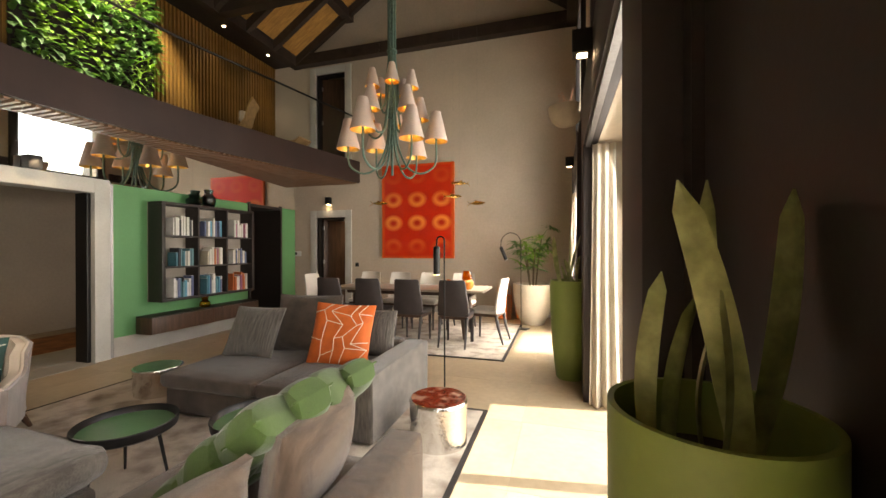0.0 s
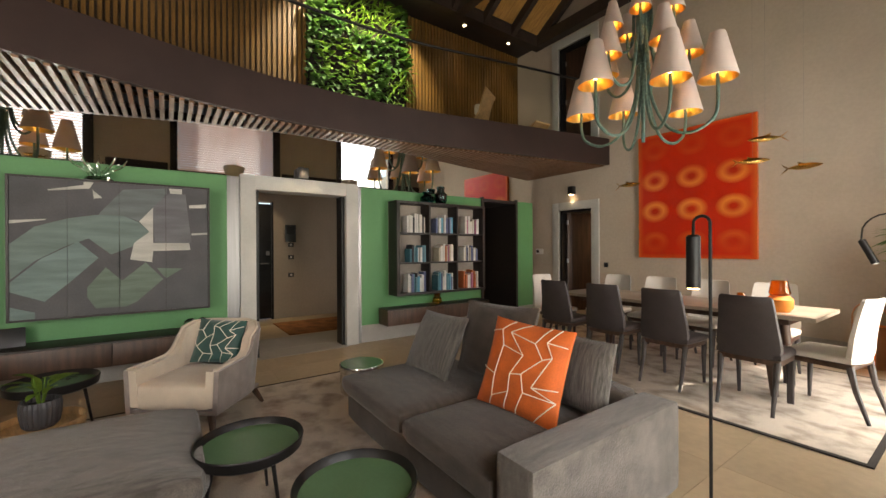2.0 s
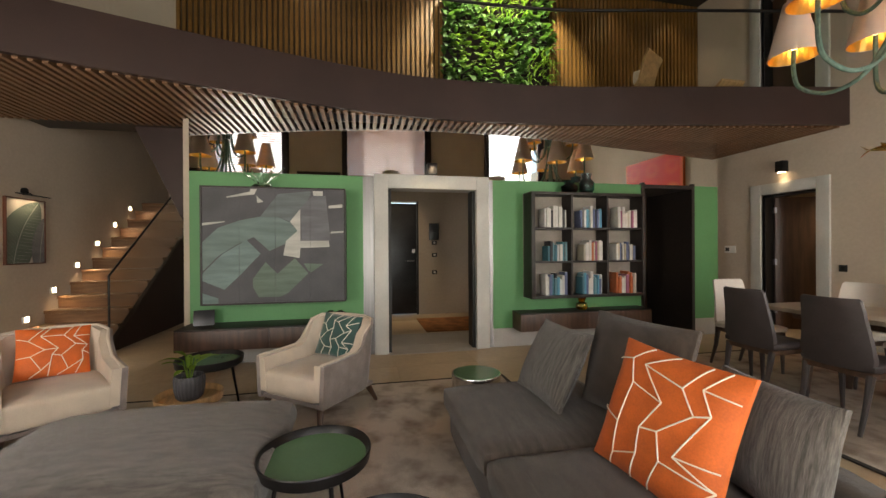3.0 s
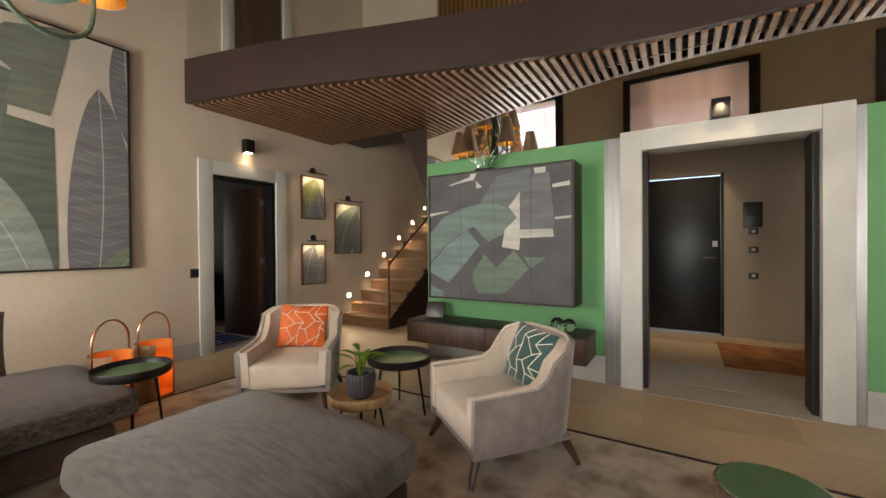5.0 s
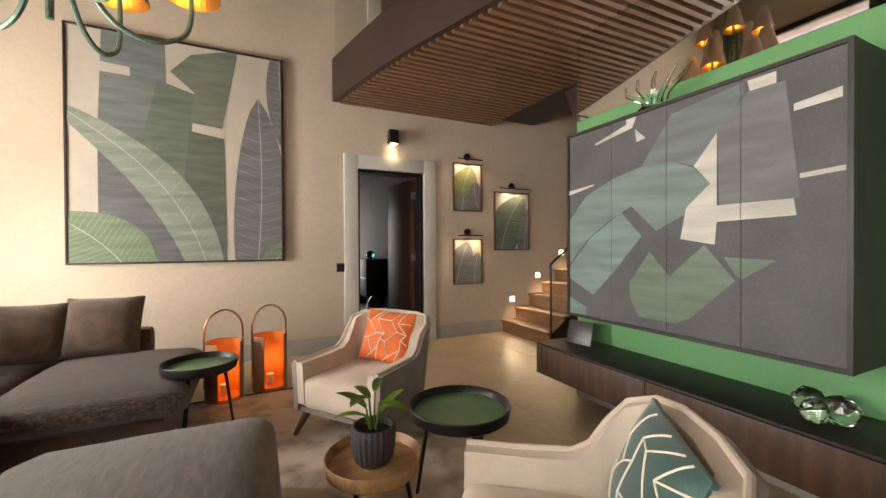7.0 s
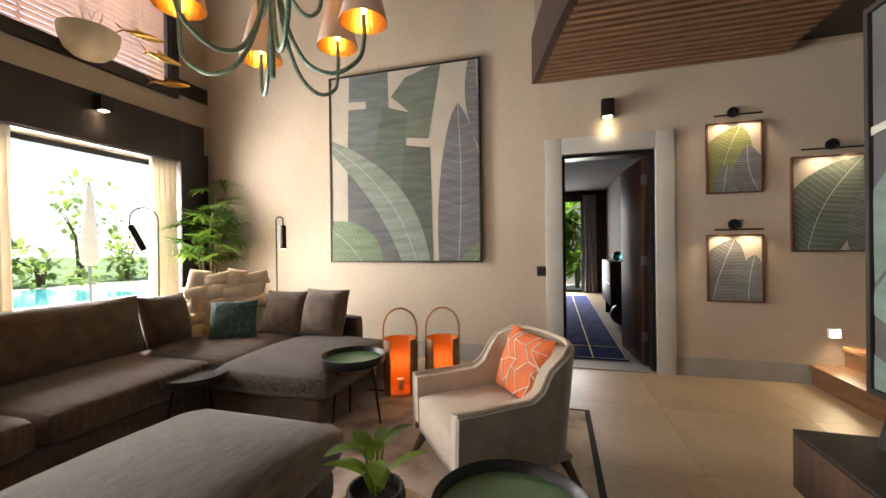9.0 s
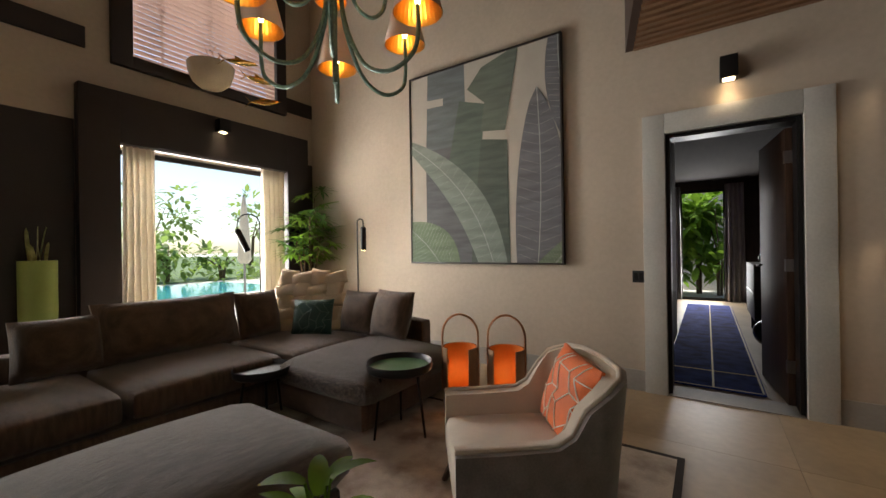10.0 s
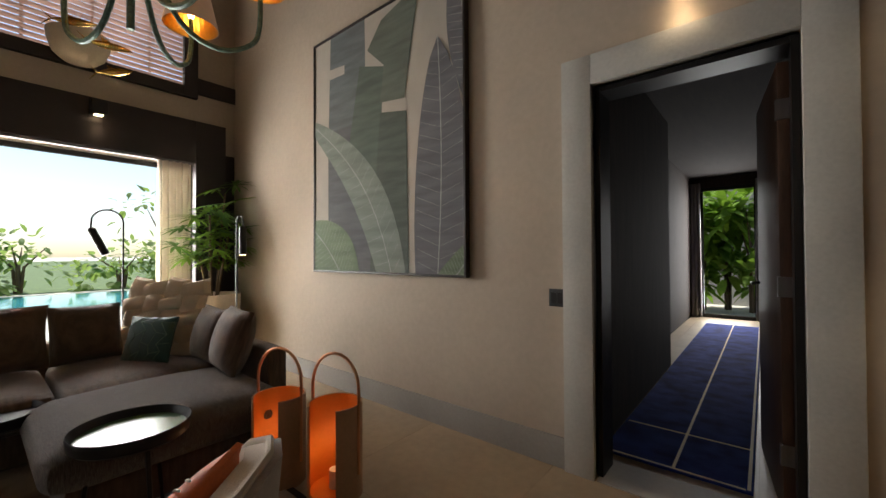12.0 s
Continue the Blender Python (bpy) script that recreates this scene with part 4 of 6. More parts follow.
back_cushion(1.0, 0.44, pose(-1.26, 0.50, 0.42, -14, 0, -90), "long charcoal back cushion against the window-side backrest")
back_cushion(0.42, 0.42, pose(-1.26, -0.20, 0.42, -14, 0, -86), "charcoal back cushion in the sofa corner")
back_cushion(0.46, 0.38, pose(-1.25, 1.16, 0.42, -16, 0, -93), "charcoal back cushion near the sofa end")
back_cushion(0.46, 0.40, pose(-1.95, -0.74, 0.42, -14, 0, 180), "charcoal back cushion against the wall-side backrest")
back_cushion(0.46, 0.42, pose(-2.36, -0.70, 0.43, -16, 0, 172), "charcoal back cushion at the open end of the backrest")
back_cushion(0.44, 0.38, pose(-1.24, 1.76, 0.42, -14, 4, -90), "grey-brown cushion at the sofa end")
braided_cushion(0.60, 0.62, 0.22, pose(-1.64, 1.84, 0.42, -50, 0, -96), M_LEAFGREEN, "chunky moss green braided cushion on the sofa")
braided_cushion(0.62, 0.58, 0.17, pose(-1.44, -0.58, 0.41, -12, 0, 214), M_PALE, "chunky cream braided cushion in the sofa corner")
cushion(0.38, 0.33, 0.12, pose(-1.66, -0.44, 0.43, -18, 0, 212), M_TEAL, "dark teal velvet cushion with thin web lines", 7, line=M_VERDI)

ott = thing("ottoman", "large low grey-brown chenille ottoman with a rounded top", "ottoman")
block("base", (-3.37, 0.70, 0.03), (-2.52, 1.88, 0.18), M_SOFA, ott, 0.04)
# top paler than the base: window sheen is partly in the colour
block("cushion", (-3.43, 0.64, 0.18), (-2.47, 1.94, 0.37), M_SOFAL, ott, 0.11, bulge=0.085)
for x in (-3.25, -2.62):
    for y in (0.85, 1.8):
        pbox("foot", (x - 0.03, y - 0.03, 0), (x + 0.03, y + 0.03, 0.03), M_BLACK, ott)


def tray_table(at, r, z, top, label, rim=M_BLACK, legs=True, h=0.045, tilt=0):
    t = thing("tray_table", label, "side table", pose(at[0], at[1], 0, 0, 0, tilt), group="round tray tables")
    bm = BM()
    lathe(bm, [(r * 0.90, z - 0.012), (r * 0.97, z + 0.0), (r, z + h), (r * 0.985, z + h + 0.006), (r * 0.945, z + h * 0.9), (r * 0.90, z + 0.012)], 40, cap=True)
    part("tray", bm, rim, t, "dark rim" if rim is M_BLACK else "", True)
    bm = BM(); lathe(bm, [(r * 0.905, z + 0.012), (r * 0.905, z + 0.017)], 40)
    part("tray_base", bm, top, t)
    for k in range(3):
        a = 2 * math.pi * k / 3 + 0.5
        bm = BM(); tube(bm, [(r * 0.62 * math.cos(a), r * 0.62 * math.sin(a), z - 0.011), (r * 0.86 * math.cos(a), r * 0.86 * math.sin(a), 0.001)], 0.011, 8, 0.007)
        part("leg", bm, M_BLACK, t, smooth=True)
    return t


tray_table((-2.68, 2.12), 0.25, 0.33, M_TRAYGREEN, "round tray table, dark rim and sage green top, beside the ottoman")
tray_table((-2.04, 2.41), 0.25, 0.33, M_TRAYGREEN, "round dark-rimmed tray table with sage green top by the sofa", tilt=25)
tray_table((-4.23, 1.15), 0.243, 0.39, M_TRAYGREEN, "round tray table with sage green top between the armchairs", tilt=70)
tray_table((-3.03, -0.08), 0.215, 0.43, M_TRAYGREEN, "tall round tray table with sage green top by the chaise", tilt=40)
tray_table((-2.07, 0.29), 0.195, 0.34, M_BLACK, "low black lacquered tray table in the sofa corner", tilt=10)
tray_table((-3.80, 1.17), 0.205, 0.255, M_OAK, "low round oak tray table holding a plant", rim=M_OAK, h=0.05, tilt=15)


def leaf(bm, base, way, length, width, droop=0.5, fold=0.15, n=6, twist=0.0):
    """A bent pointed leaf blade with a folded midrib."""
    way = Vector(way).normalized()
    side = way.cross(Vector((0, 0, 1)))
    if side.length < 0.05:
        side = Vector((math.cos(twist), math.sin(twist), 0))
    side.normalize()
    p, d = Vector(base), way.copy()
    rows = []
    for k in range(n + 1):
        f = k / n
        w = width * (math.sin(math.pi * min(1, 0.12 + f * 0.88)) ** 0.8) * (1 if k < n else 0.02)
        up = side.cross(d).normalized()
        rows.append((bm.verts.new(p - side * w + up * fold * w), bm.verts.new(p), bm.verts.new(p + side * w + up * fold * w)))
        d = (d + Vector((0, 0, -droop / n))).normalized()
        p = p + d * (length / n)
    for a, b in zip(rows, rows[1:]):
        bm.faces.new((a[0], a[1], b[1], b[0]))
        bm.faces.new((a[1], a[2], b[2], b[1]))


# pot plant on the oak tray
pp = thing("pot_plant", "small lily plant in a ribbed grey pot", "plant", pose(-3.80, 1.17, 0.273))
bm = BM()
n = 48
prof = [(0.062, 0.0), (0.08, 0.02), (0.09, 0.07), (0.093, 0.13), (0.088, 0.16), (0.080, 0.16), (0.078, 0.13)]
rings(bm, [[Vector(((r + (0.003 if k % 2 else -0.001)) * math.cos(2 * math.pi * k / n), (r + (0.003 if k % 2 else -0.001)) * math.sin(2 * math.pi * k / n), z)) for k in range(n)] for r, z in prof])
part("pot", bm, M_POTGREY, pp, "ribbed dark grey ceramic pot")
bm = BM(); lathe(bm, [(0.077, 0.131), (0.03, 0.14)], 20); part("soil", bm, M_SOIL_GAP, pp)
rs = random.Random(4)
for k in range(9):
    a = k * 2.4 + rs.uniform(-0.3, 0.3)
    bm = BM()
    el = rs.uniform(0.5, 1.3)
    top = Vector((0.035 * math.cos(a), 0.035 * math.sin(a), 0.2 + 0.03 * (k % 4)))
    tube(bm, [(0.01 * math.cos(a), 0.01 * math.sin(a), 0.13), top], 0.004, 5)
    leaf(bm, top, (math.cos(a), math.sin(a), el), rs.uniform(0.12, 0.17), rs.uniform(0.02, 0.032), 0.9)
    part("leaf", bm, M_LEAF2, pp, smooth=True)


def armchair(m, cush_mat, label, cush_label, seed):
    """A low tub armchair: cream inside, taupe velvet outside, four tapered legs."""
    t = thing("armchair", label, "armchair", m, group="pair of armchairs")
    W, Dp = 0.33, 0.34
    block("seat", (-W + 0.06, -Dp + 0.0, 0.17), (W - 0.06, Dp - 0.12, 0.36), M_CREAM, t, 0.04, bulge=0.02)
    # shell: a U that rises from the arms to the back
    half = [(-W, -Dp, 0.455), (-W, -0.15, 0.458), (-W, 0.03, 0.465), (-W + 0.003, 0.09, 0.50), (-W + 0.012, 0.145, 0.585), (-W + 0.03, 0.20, 0.648), (-W + 0.075, 0.27, 0.682), (-W + 0.16, 0.312, 0.69)]
    path = half + [(0, 0.33, 0.69)] + [(-x, y, z) for x, y, z in reversed(half)]
    def shell(th0, th1, z0):
        loops = []
        for i, (x, y, z) in enumerate(path):
            a, b = Vector(path[max(i - 1, 0)]), Vector(path[min(i + 1, len(path) - 1)])
            d = (b - a); d.z = 0; d.normalize()
            inn = Vector((-d.y, d.x, 0)) * -1
            flare = 0.05 if 5 <= i <= 11 else 0.015
            p, q = Vector((x, y, 0)), inn
            lo, hi = p - q * (-0.0), p + q * (-flare)
            loops.append([lo + q * th0 + Vector((0, 0, z0)), hi + q * th0 + Vector((0, 0, z)), hi + q * (th0 + th1) + Vector((0, 0, z)), lo + q * (th0 + th1) + Vector((0, 0, z0))])
        return loops
    bm = BM(); rings(bm, shell(0.0, 0.035, 0.15))
    bmesh.ops.subdivide_edges(bm, edges=bm.edges, cuts=1, use_grid_fill=True)
    part("outer_shell", bm, M_TAUPE, t, "taupe velvet outer shell", True)
    bm = BM(); rings(bm, shell(0.036, 0.055, 0.2))
    part("inner_shell", bm, M_CREAM, t, "cream fabric inner back and arms", True)
    bm = BM()
    pts = []
    for L in shell(0.03, 0.01, 0.15):
        pts.append(L[1] + Vector((0, 0, 0.006)))
    tube(bm, pts, 0.011, 8)
    part("piping", bm, M_CREAM, t, "cream piping", True)
    bm = BM(); box(bm, (-W + 0.03, -Dp + 0.02, 0.14), (W - 0.03, Dp - 0.06, 0.172), 0.01); part("seat_frame", bm, M_TAUPE, t)
    for sx, sy in ((-1, -1), (1, -1), (-1, 1), (1, 1)):
        bm = BM()
        a, b = Vector((sx * (W - 0.07), sy * (Dp - 0.07) - 0.02, 0.141)), Vector((sx * (W - 0.02), sy * (Dp - 0.01) - 0.02, 0.001))
        tube(bm, [a, b], 0.028, 8, 0.014)
        part("leg", bm, M_DKWOOD, t, smooth=True)
    cushion(0.40, 0.36, 0.13, m @ pose(0.0, 0.13, 0.37, -20, 3, 0), cush_mat, cush_label, seed)
    return t


armchair(pose(-4.03, 0.24, 0.014, 0, 0, 127), M_ORANGE, "cream and taupe tub armchair with tapered wooden legs", "orange velvet cushion with pale web lines on an armchair", 11)
armchair(pose(-4.12, 2.01, 0.014, 0, 0, 52), M_TEAL, "cream and taupe velvet tub armchair facing the ottoman", "dark teal velvet cushion with pale web lines on an armchair", 23)


def lantern(m, label):
    t = thing("lantern", label, "lantern", m, group="pair of lanterns")
    n, r, h = 32, 0.135, 0.455
    a0 = radians(75)
    angs = [a0 / 2 + (2 * math.pi - a0) * k / n for k in range(n + 1)]
    for name, ra, rb, mt in (("shell", r, r - 0.008, M_LANTOUT), ("lining", r - 0.0085, r - 0.012, M_LANTERN)):
        bm = BM()
        lo = [[Vector((rr * math.cos(a), rr * math.sin(a), z)) for rr, z in ((ra, 0.02), (ra, h), (rb, h), (rb, 0.02))] for a in angs]
        rings(bm, lo)
        part(name, bm, mt, t, "orange inside" if name == "lining" else "", True)
    bm = BM(); lathe(bm, [(r - 0.013, 0.02), (r - 0.013, 0.03)], 32); part("base", bm, M_LANTERN, t)
    bm = BM(); lathe(bm, [(r + 0.002, 0.001), (r + 0.002, 0.0195)], 32); part("foot", bm, M_LANTOUT, t)
    bm = BM()
    tube(bm, [(0, -r - 0.004, 0.12), (0, -r - 0.004, h + 0.08)] + [(0, -(r + 0.004) * math.cos(math.pi * k / 12), h + 0.08 + (r + 0.03) * math.sin(math.pi * k / 12)) for k in range(1, 12)] + [(0, r + 0.004, h + 0.08), (0, r + 0.004, 0.12)], 0.008, 8)
    part("handle", bm, M_COPPER, t, "tall looped copper handle", True)
    bm = BM(); lathe(bm, [(0.03, 0.031), (0.03, 0.12)], 16); part("candle", bm, mat("wax", (0.7, 0.62, 0.5), 0.6), t)
    # added weak fill lamp: warms the orange lining as daylight would
    d = bpy.data.lights.new("lantern_fill", "POINT"); d.energy, d.color, d.shadow_soft_size = 0.22, (1, 0.6, 0.28), 0.04
    o = new("lantern_fill", d); o.location = m.translation + Vector((0, 0, 0.22))
    return t


lantern(pose(-3.12, -0.69, 0.001, 0, 0, 112), "tan leather lantern with orange inside and a tall looped handle")
lantern(pose(-3.45, -0.81, 0.001, 0, 0, 108), "tan leather lantern with orange inside, standing by the wall")
lantern(pose(-1.35, 8.05, 0.001, 0, 0, -100), "tan leather lantern with orange inside behind the dining table")
lantern(pose(-1.02, 8.15, 0.001, 0, 0, -100), "tan leather lantern with orange inside behind the dining table")

# stool and drum table
st = thing("stool", "round metal stool with a green top at the sofa's end", "stool", pose(-3.93, 3.25, 0))
bm = BM(); lathe(bm, [(0.18, 0.0), (0.19, 0.02), (0.2, 0.23), (0.205, 0.25), (0.2, 0.262), (0.19, 0.262)], 36); part("body", bm, M_CHROME, st, smooth=True)
bm = BM(); lathe(bm, [(0.188, 0.2625), (0.188, 0.266)], 36); part("top", bm, M_TRAYGREEN, st)
dr = thing("drum_table", "hammered chrome drum table with a marbled red top", "side table", pose(-1.13, 3.11, 0))
bm = BM(); lathe(bm, [(0.17, 0.0), (0.2, 0.015), (0.2, 0.28), (0.205, 0.30), (0.198, 0.315), (0.19, 0.318)], 44); part("body", bm, M_CHROME, dr, smooth=True)
bm = BM(); lathe(bm, [(0.189, 0.3185), (0.189, 0.322)], 44); part("top", bm, mat("marbled_red_lacquer", (0.20, 0.035, 0.018), 0.15, var=0.3, scale=9, fine=30, other=(0.33, 0.22, 0.16), lo=0.5, hi=0.62), dr)


def floor_lamp(m, h, label, lit=False, reach=0.1, lean=0.0):
    """A thin rod that hooks over and carries a small black cylinder."""
    t = thing("floor_lamp", label, "lamp", m, group="hooked reading lamps")
    pbox("foot", (-0.12, -0.08, 0.001), (0.12, 0.08, 0.013), M_BLACK, t, 0.003)
    pts = [(0, 0, 0.013), (0, 0, h - reach)] + [(reach - reach * math.cos(math.pi * k / 10), 0, h - reach + reach * math.sin(math.pi * k / 10)) for k in range(1, 10)]
    end = Vector((2 * reach, 0, h - reach - 0.05))
    pts.append(tuple(end))
    bm = BM(); tube(bm, pts, 0.0075, 8); part("rod", bm, M_BLACK, t, smooth=True)
    turn = pose(end.x, 0, end.z, 0, lean, 0)
    bm = BM(); lathe(bm, [(0.03, -0.25), (0.03, -0.01), (0.02, 0.0)], 20); o = part("head", bm, M_BLACK, t, smooth=True); o.matrix_basis = turn
    bm = BM(); lathe(bm, [(0.024, -0.254), (0.024, -0.251)], 16); o = part("bulb", bm, M_BULB if lit else M_WHITEPLATE, t); o.matrix_basis = turn
    return t


floor_lamp(pose(-1.29, 3.80, 0, 0, 0, 180), 1.46, "black hooked floor lamp beside the sofa arm", True, 0.035)
floor_lamp(pose(-0.95, 7.17, 0, 0, 0, 160), 1.62, "black arched floor lamp beside the cream plant pot", False, 0.19, 25)
floor_lamp(pose(-1.57, -1.12, 0, 0, 0, 200), 1.54, "black hooked floor lamp behind the corner sofa, lit", True, 0.035)
floor_lamp(pose(-0.75, -0.50, 0, 0, 0, 70), 1.60, "black arched floor lamp at the south window", False, 0.11, 24)


# ---- plants ----
def tall_planter(m, label, seed, h=1.02, r=0.20):
    t = thing("planter", label, "planter", m, group="tall olive planters")
    bm = BM(); lathe(bm, [(r * 0.62, 0.0), (r * 0.7, 0.02), (r * 0.9, 0.35), (r * 0.99, 0.75), (r, h), (r * 0.93, h), (r * 0.92, h - 0.08)], 48)
    part("pot", bm, M_POTGREEN, t, smooth=True)
    bm = BM(); lathe(bm, [(r * 0.915, h - 0.08), (0.02, h - 0.06)], 32); part("soil", bm, M_SOIL_GAP, t)
    # base offset, tip offset and tip height over the rim, along the width of the pot
    q = r / 0.117
    for k, (b0, t0, zt, w, off) in enumerate(((-0.065, -0.045, 0.165, 0.012, 0.02), (0.025, -0.058, 0.272, 0.018, -0.02), (0.035, -0.006, 0.277, 0.011, 0.0), (0.056, 0.112, 0.268, 0.021, 0.01), (-0.034, 0.006, 0.13, 0.016, 0.03), (-0.02, -0.03, 0.15, 0.012, -0.04), (0.01, 0.03, 0.09, 0.011, 0.03))):
        bm = BM()
        a, b = Vector((b0 * q, off * q, h - 0.08)), Vector((t0 * q, off * 1.4 * q, h + zt * q))
        sd = Vector((math.cos(0.25 * k - 0.6), math.sin(0.25 * k - 0.6), 0))
        loops = []
        for j in range(11):
            f = j / 10
            c = a.lerp(b, f) + Vector((0.012 * q * math.sin(math.pi * f) * (1 if k % 2 else -1), 0, 0))
            ww = w * min(1.3, q) * (0.45 + 0.65 * math.sin(math.pi * (0.1 + 0.75 * f))) * (1 if j < 10 else 0.08)
            nn = sd.cross((b - a).normalized()).normalized()
            loops.append([c - sd * ww, c - nn * ww * 0.3, c + sd * ww, c + nn * 0.003])
        rings(bm, loops)
        part("leaf", bm, M_SNAKE, t, smooth=True)
    return t


tall_planter(pose(-0.131, 1.065, 0, 0, 0, 17), "tall olive green planter with a snake plant", 3, h=1.155, r=0.12)
tall_planter(pose(-0.22, 4.80, 0, 0, 0, 140), "tall olive green planter with a snake plant by the glass door", 8)


def fan_palm(m, label, pot, h, seed, stems=3, rp=0.35, hp=0.72, per=6):
    t = thing("palm", label, "plant", m, group="potted fan palms")
    bm = BM(); lathe(bm, [(rp * 0.45, 0.0), (rp * 0.55, 0.01), (rp * 0.78, 0.16), (rp * 0.95, 0.42), (rp, hp), (rp * 0.93, hp), (rp * 0.91, hp - 0.06)], 48)
    part("pot", bm, pot, t, "cream stone pot", True)
    bm = BM(); lathe(bm, [(rp * 0.905, hp - 0.06), (0.02, hp - 0.05)], 32); part("soil", bm, M_SOIL_GAP, t)
    rs = random.Random(seed)
    for s in range(stems):
        a = 2 * math.pi * s / stems + rs.uniform(-0.4, 0.4)
        top = Vector((0.16 * math.cos(a), 0.16 * math.sin(a), hp + (h - hp) * rs.uniform(0.45, 0.92)))
        bm = BM(); tube(bm, [(0.05 * math.cos(a), 0.05 * math.sin(a), hp - 0.06), (0.1 * math.cos(a), 0.1 * math.sin(a), (hp + top.z) / 2), top], 0.014, 7, 0.01)
        part("stem", bm, M_STEM, t, smooth=True)
        for f in range(per):
            b = a + f * 2.4 + rs.uniform(-0.4, 0.4)
            zz = top.z - min(0.15, 0.75 * (top.z - hp) / per) * f * rs.uniform(0.7, 1.2)
            base = Vector((top.x * (0.6 + 0.4 * (zz - hp) / max(0.1, top.z - hp)), top.y * (0.6 + 0.4 * (zz - hp) / max(0.1, top.z - hp)), zz))
            way = Vector((math.cos(b), math.sin(b), rs.uniform(0.3, 1.2))).normalized()
            tip = base + way * rs.uniform(0.12, 0.24)
            bm = BM()
            tube(bm, [base, (base + tip) / 2 + Vector((0, 0, 0.02)), tip], 0.004, 5)
            flat = Vector((way.x, way.y, rs.uniform(-0.35, 0.45))).normalized()
            sd = (flat.cross(Vector((0, 0, 1))).normalized() + Vector((0, 0, rs.uniform(-0.5, 0.5)))).normalized()
            for q in range(11):
                g = radians(-125 + 25 * q)
                d = flat * math.cos(g) + sd * math.sin(g) + Vector((0, 0, 0.15))
                leaf(bm, tip, d, rs.uniform(0.19, 0.27), 0.021, 0.45, n=5)
            part("frond", bm, M_LEAF if f % 3 == 0 else M_LEAF2, t, smooth=True)
    return t


fan_palm(pose(-0.79, 7.66, 0, 0, 0, 0), "fan palm in a large rounded cream stone pot", M_POTCREAM, 1.78, 5, 5, per=7)
fan_palm(pose(-0.46, -1.33, 0, 0, 0, 0), "tall fan palm in a cream stone pot in the room's corner", M_POTCREAM, 2.12, 9, 5, 0.28, 0.78, 9)


# ---- dining ----
tb = thing("dining_table", "long dining table with a beige stone top on dark legs", "table")
bm = BM(); box(bm, (-3.82, 5.94, 0.715), (-1.36, 6.74, 0.75), 0.006); part("tabletop", bm, M_TABLETOP, tb, smooth=True)
pbox("apron", (-3.6, 6.08, 0.65), (-1.56, 6.6, 0.714), M_DKWOOD, tb, 0.006)
for x in (-3.45, -1.72):
    for y in (6.10, 6.58):
        bm = BM(); tube(bm, [(x, y, 0.65), (x + (0.06 if x < -2 else -0.06) * -1, y, 0.015)], 0.045, 10, 0.03); part("leg", bm, M_DKWOOD, tb, smooth=True)


def dining_chair(m, shell, label):
    t = thing("dining_chair", label, "chair", m, group="chairs round the dining table")
    bm = BM()
    loops = []
    for f, w, y, th in ((0.42, 0.20, 0.20, 0.03), (0.5, 0.225, 0.215, 0.032), (0.6, 0.215, 0.225, 0.028), (0.72, 0.20, 0.245, 0.024), (0.84, 0.19, 0.27, 0.022), (0.90, 0.182, 0.285, 0.02), (0.915, 0.165, 0.288, 0.014)):
        row = []
        for k in range(9):
            u = -1 + 2 * k / 8
            row.append(Vector((u * w, y - 0.045 * abs(u) ** 2.2, f)))
        for k in range(8, -1, -1):
            u = -1 + 2 * k / 8
            row.append(Vector((u * w * 0.97, y - 0.045 * abs(u) ** 2.2 + th, f)))
        loops.append(row)
    rings(bm, loops)
    part("backrest", bm, shell, t, smooth=True)
    block("seat", (-0.225, -0.22, 0.415), (0.225, 0.205, 0.475), M_WHITE if shell is M_WHITE else M_LEATHER, t, 0.025, bulge=0.01)
    pbox("seat_frame", (-0.21, -0.2, 0.375), (0.21, 0.2, 0.415), M_DKWOOD, t, 0.008)
    for sx in (-1, 1):
        for sy, out in ((-1, 0.0), (1, 0.09)):
            bm = BM(); tube(bm, [(sx * 0.19, sy * 0.18, 0.40), (sx * 0.185, sy * 0.185 + out * 0.3, 0.22), (sx * 0.185, sy * 0.19 + out, 0.001)], 0.026, 8, 0.013)
            part("leg", bm, M_LEATHER, t, smooth=True)
    return t


ch = dining_chair(pose(-3.62, 5.82, 0.014, 0, 0, 180), M_LEATHER, "dark taupe leather dining chair with a winged back")
for x in (-3.0, -2.36, -1.71):
    copy_thing(ch, pose(x, 5.82 + random.uniform(-0.03, 0.03), 0.014, 0, 0, 180 + random.uniform(-4, 4)))
cw = dining_chair(pose(-3.66, 6.80, 0.014, 0, 0, 0), M_WHITE, "off-white leather dining chair with dark legs")
for x in (-3.06, -2.5, -1.9):
    copy_thing(cw, pose(x, 6.80, 0.014, 0, 0, random.uniform(-4, 4)))
copy_thing(cw, pose(-4.15, 6.26, 0.014, 0, 0, 88))
copy_thing(cw, pose(-1.33, 6.16, 0.014, 0, 0, -98))
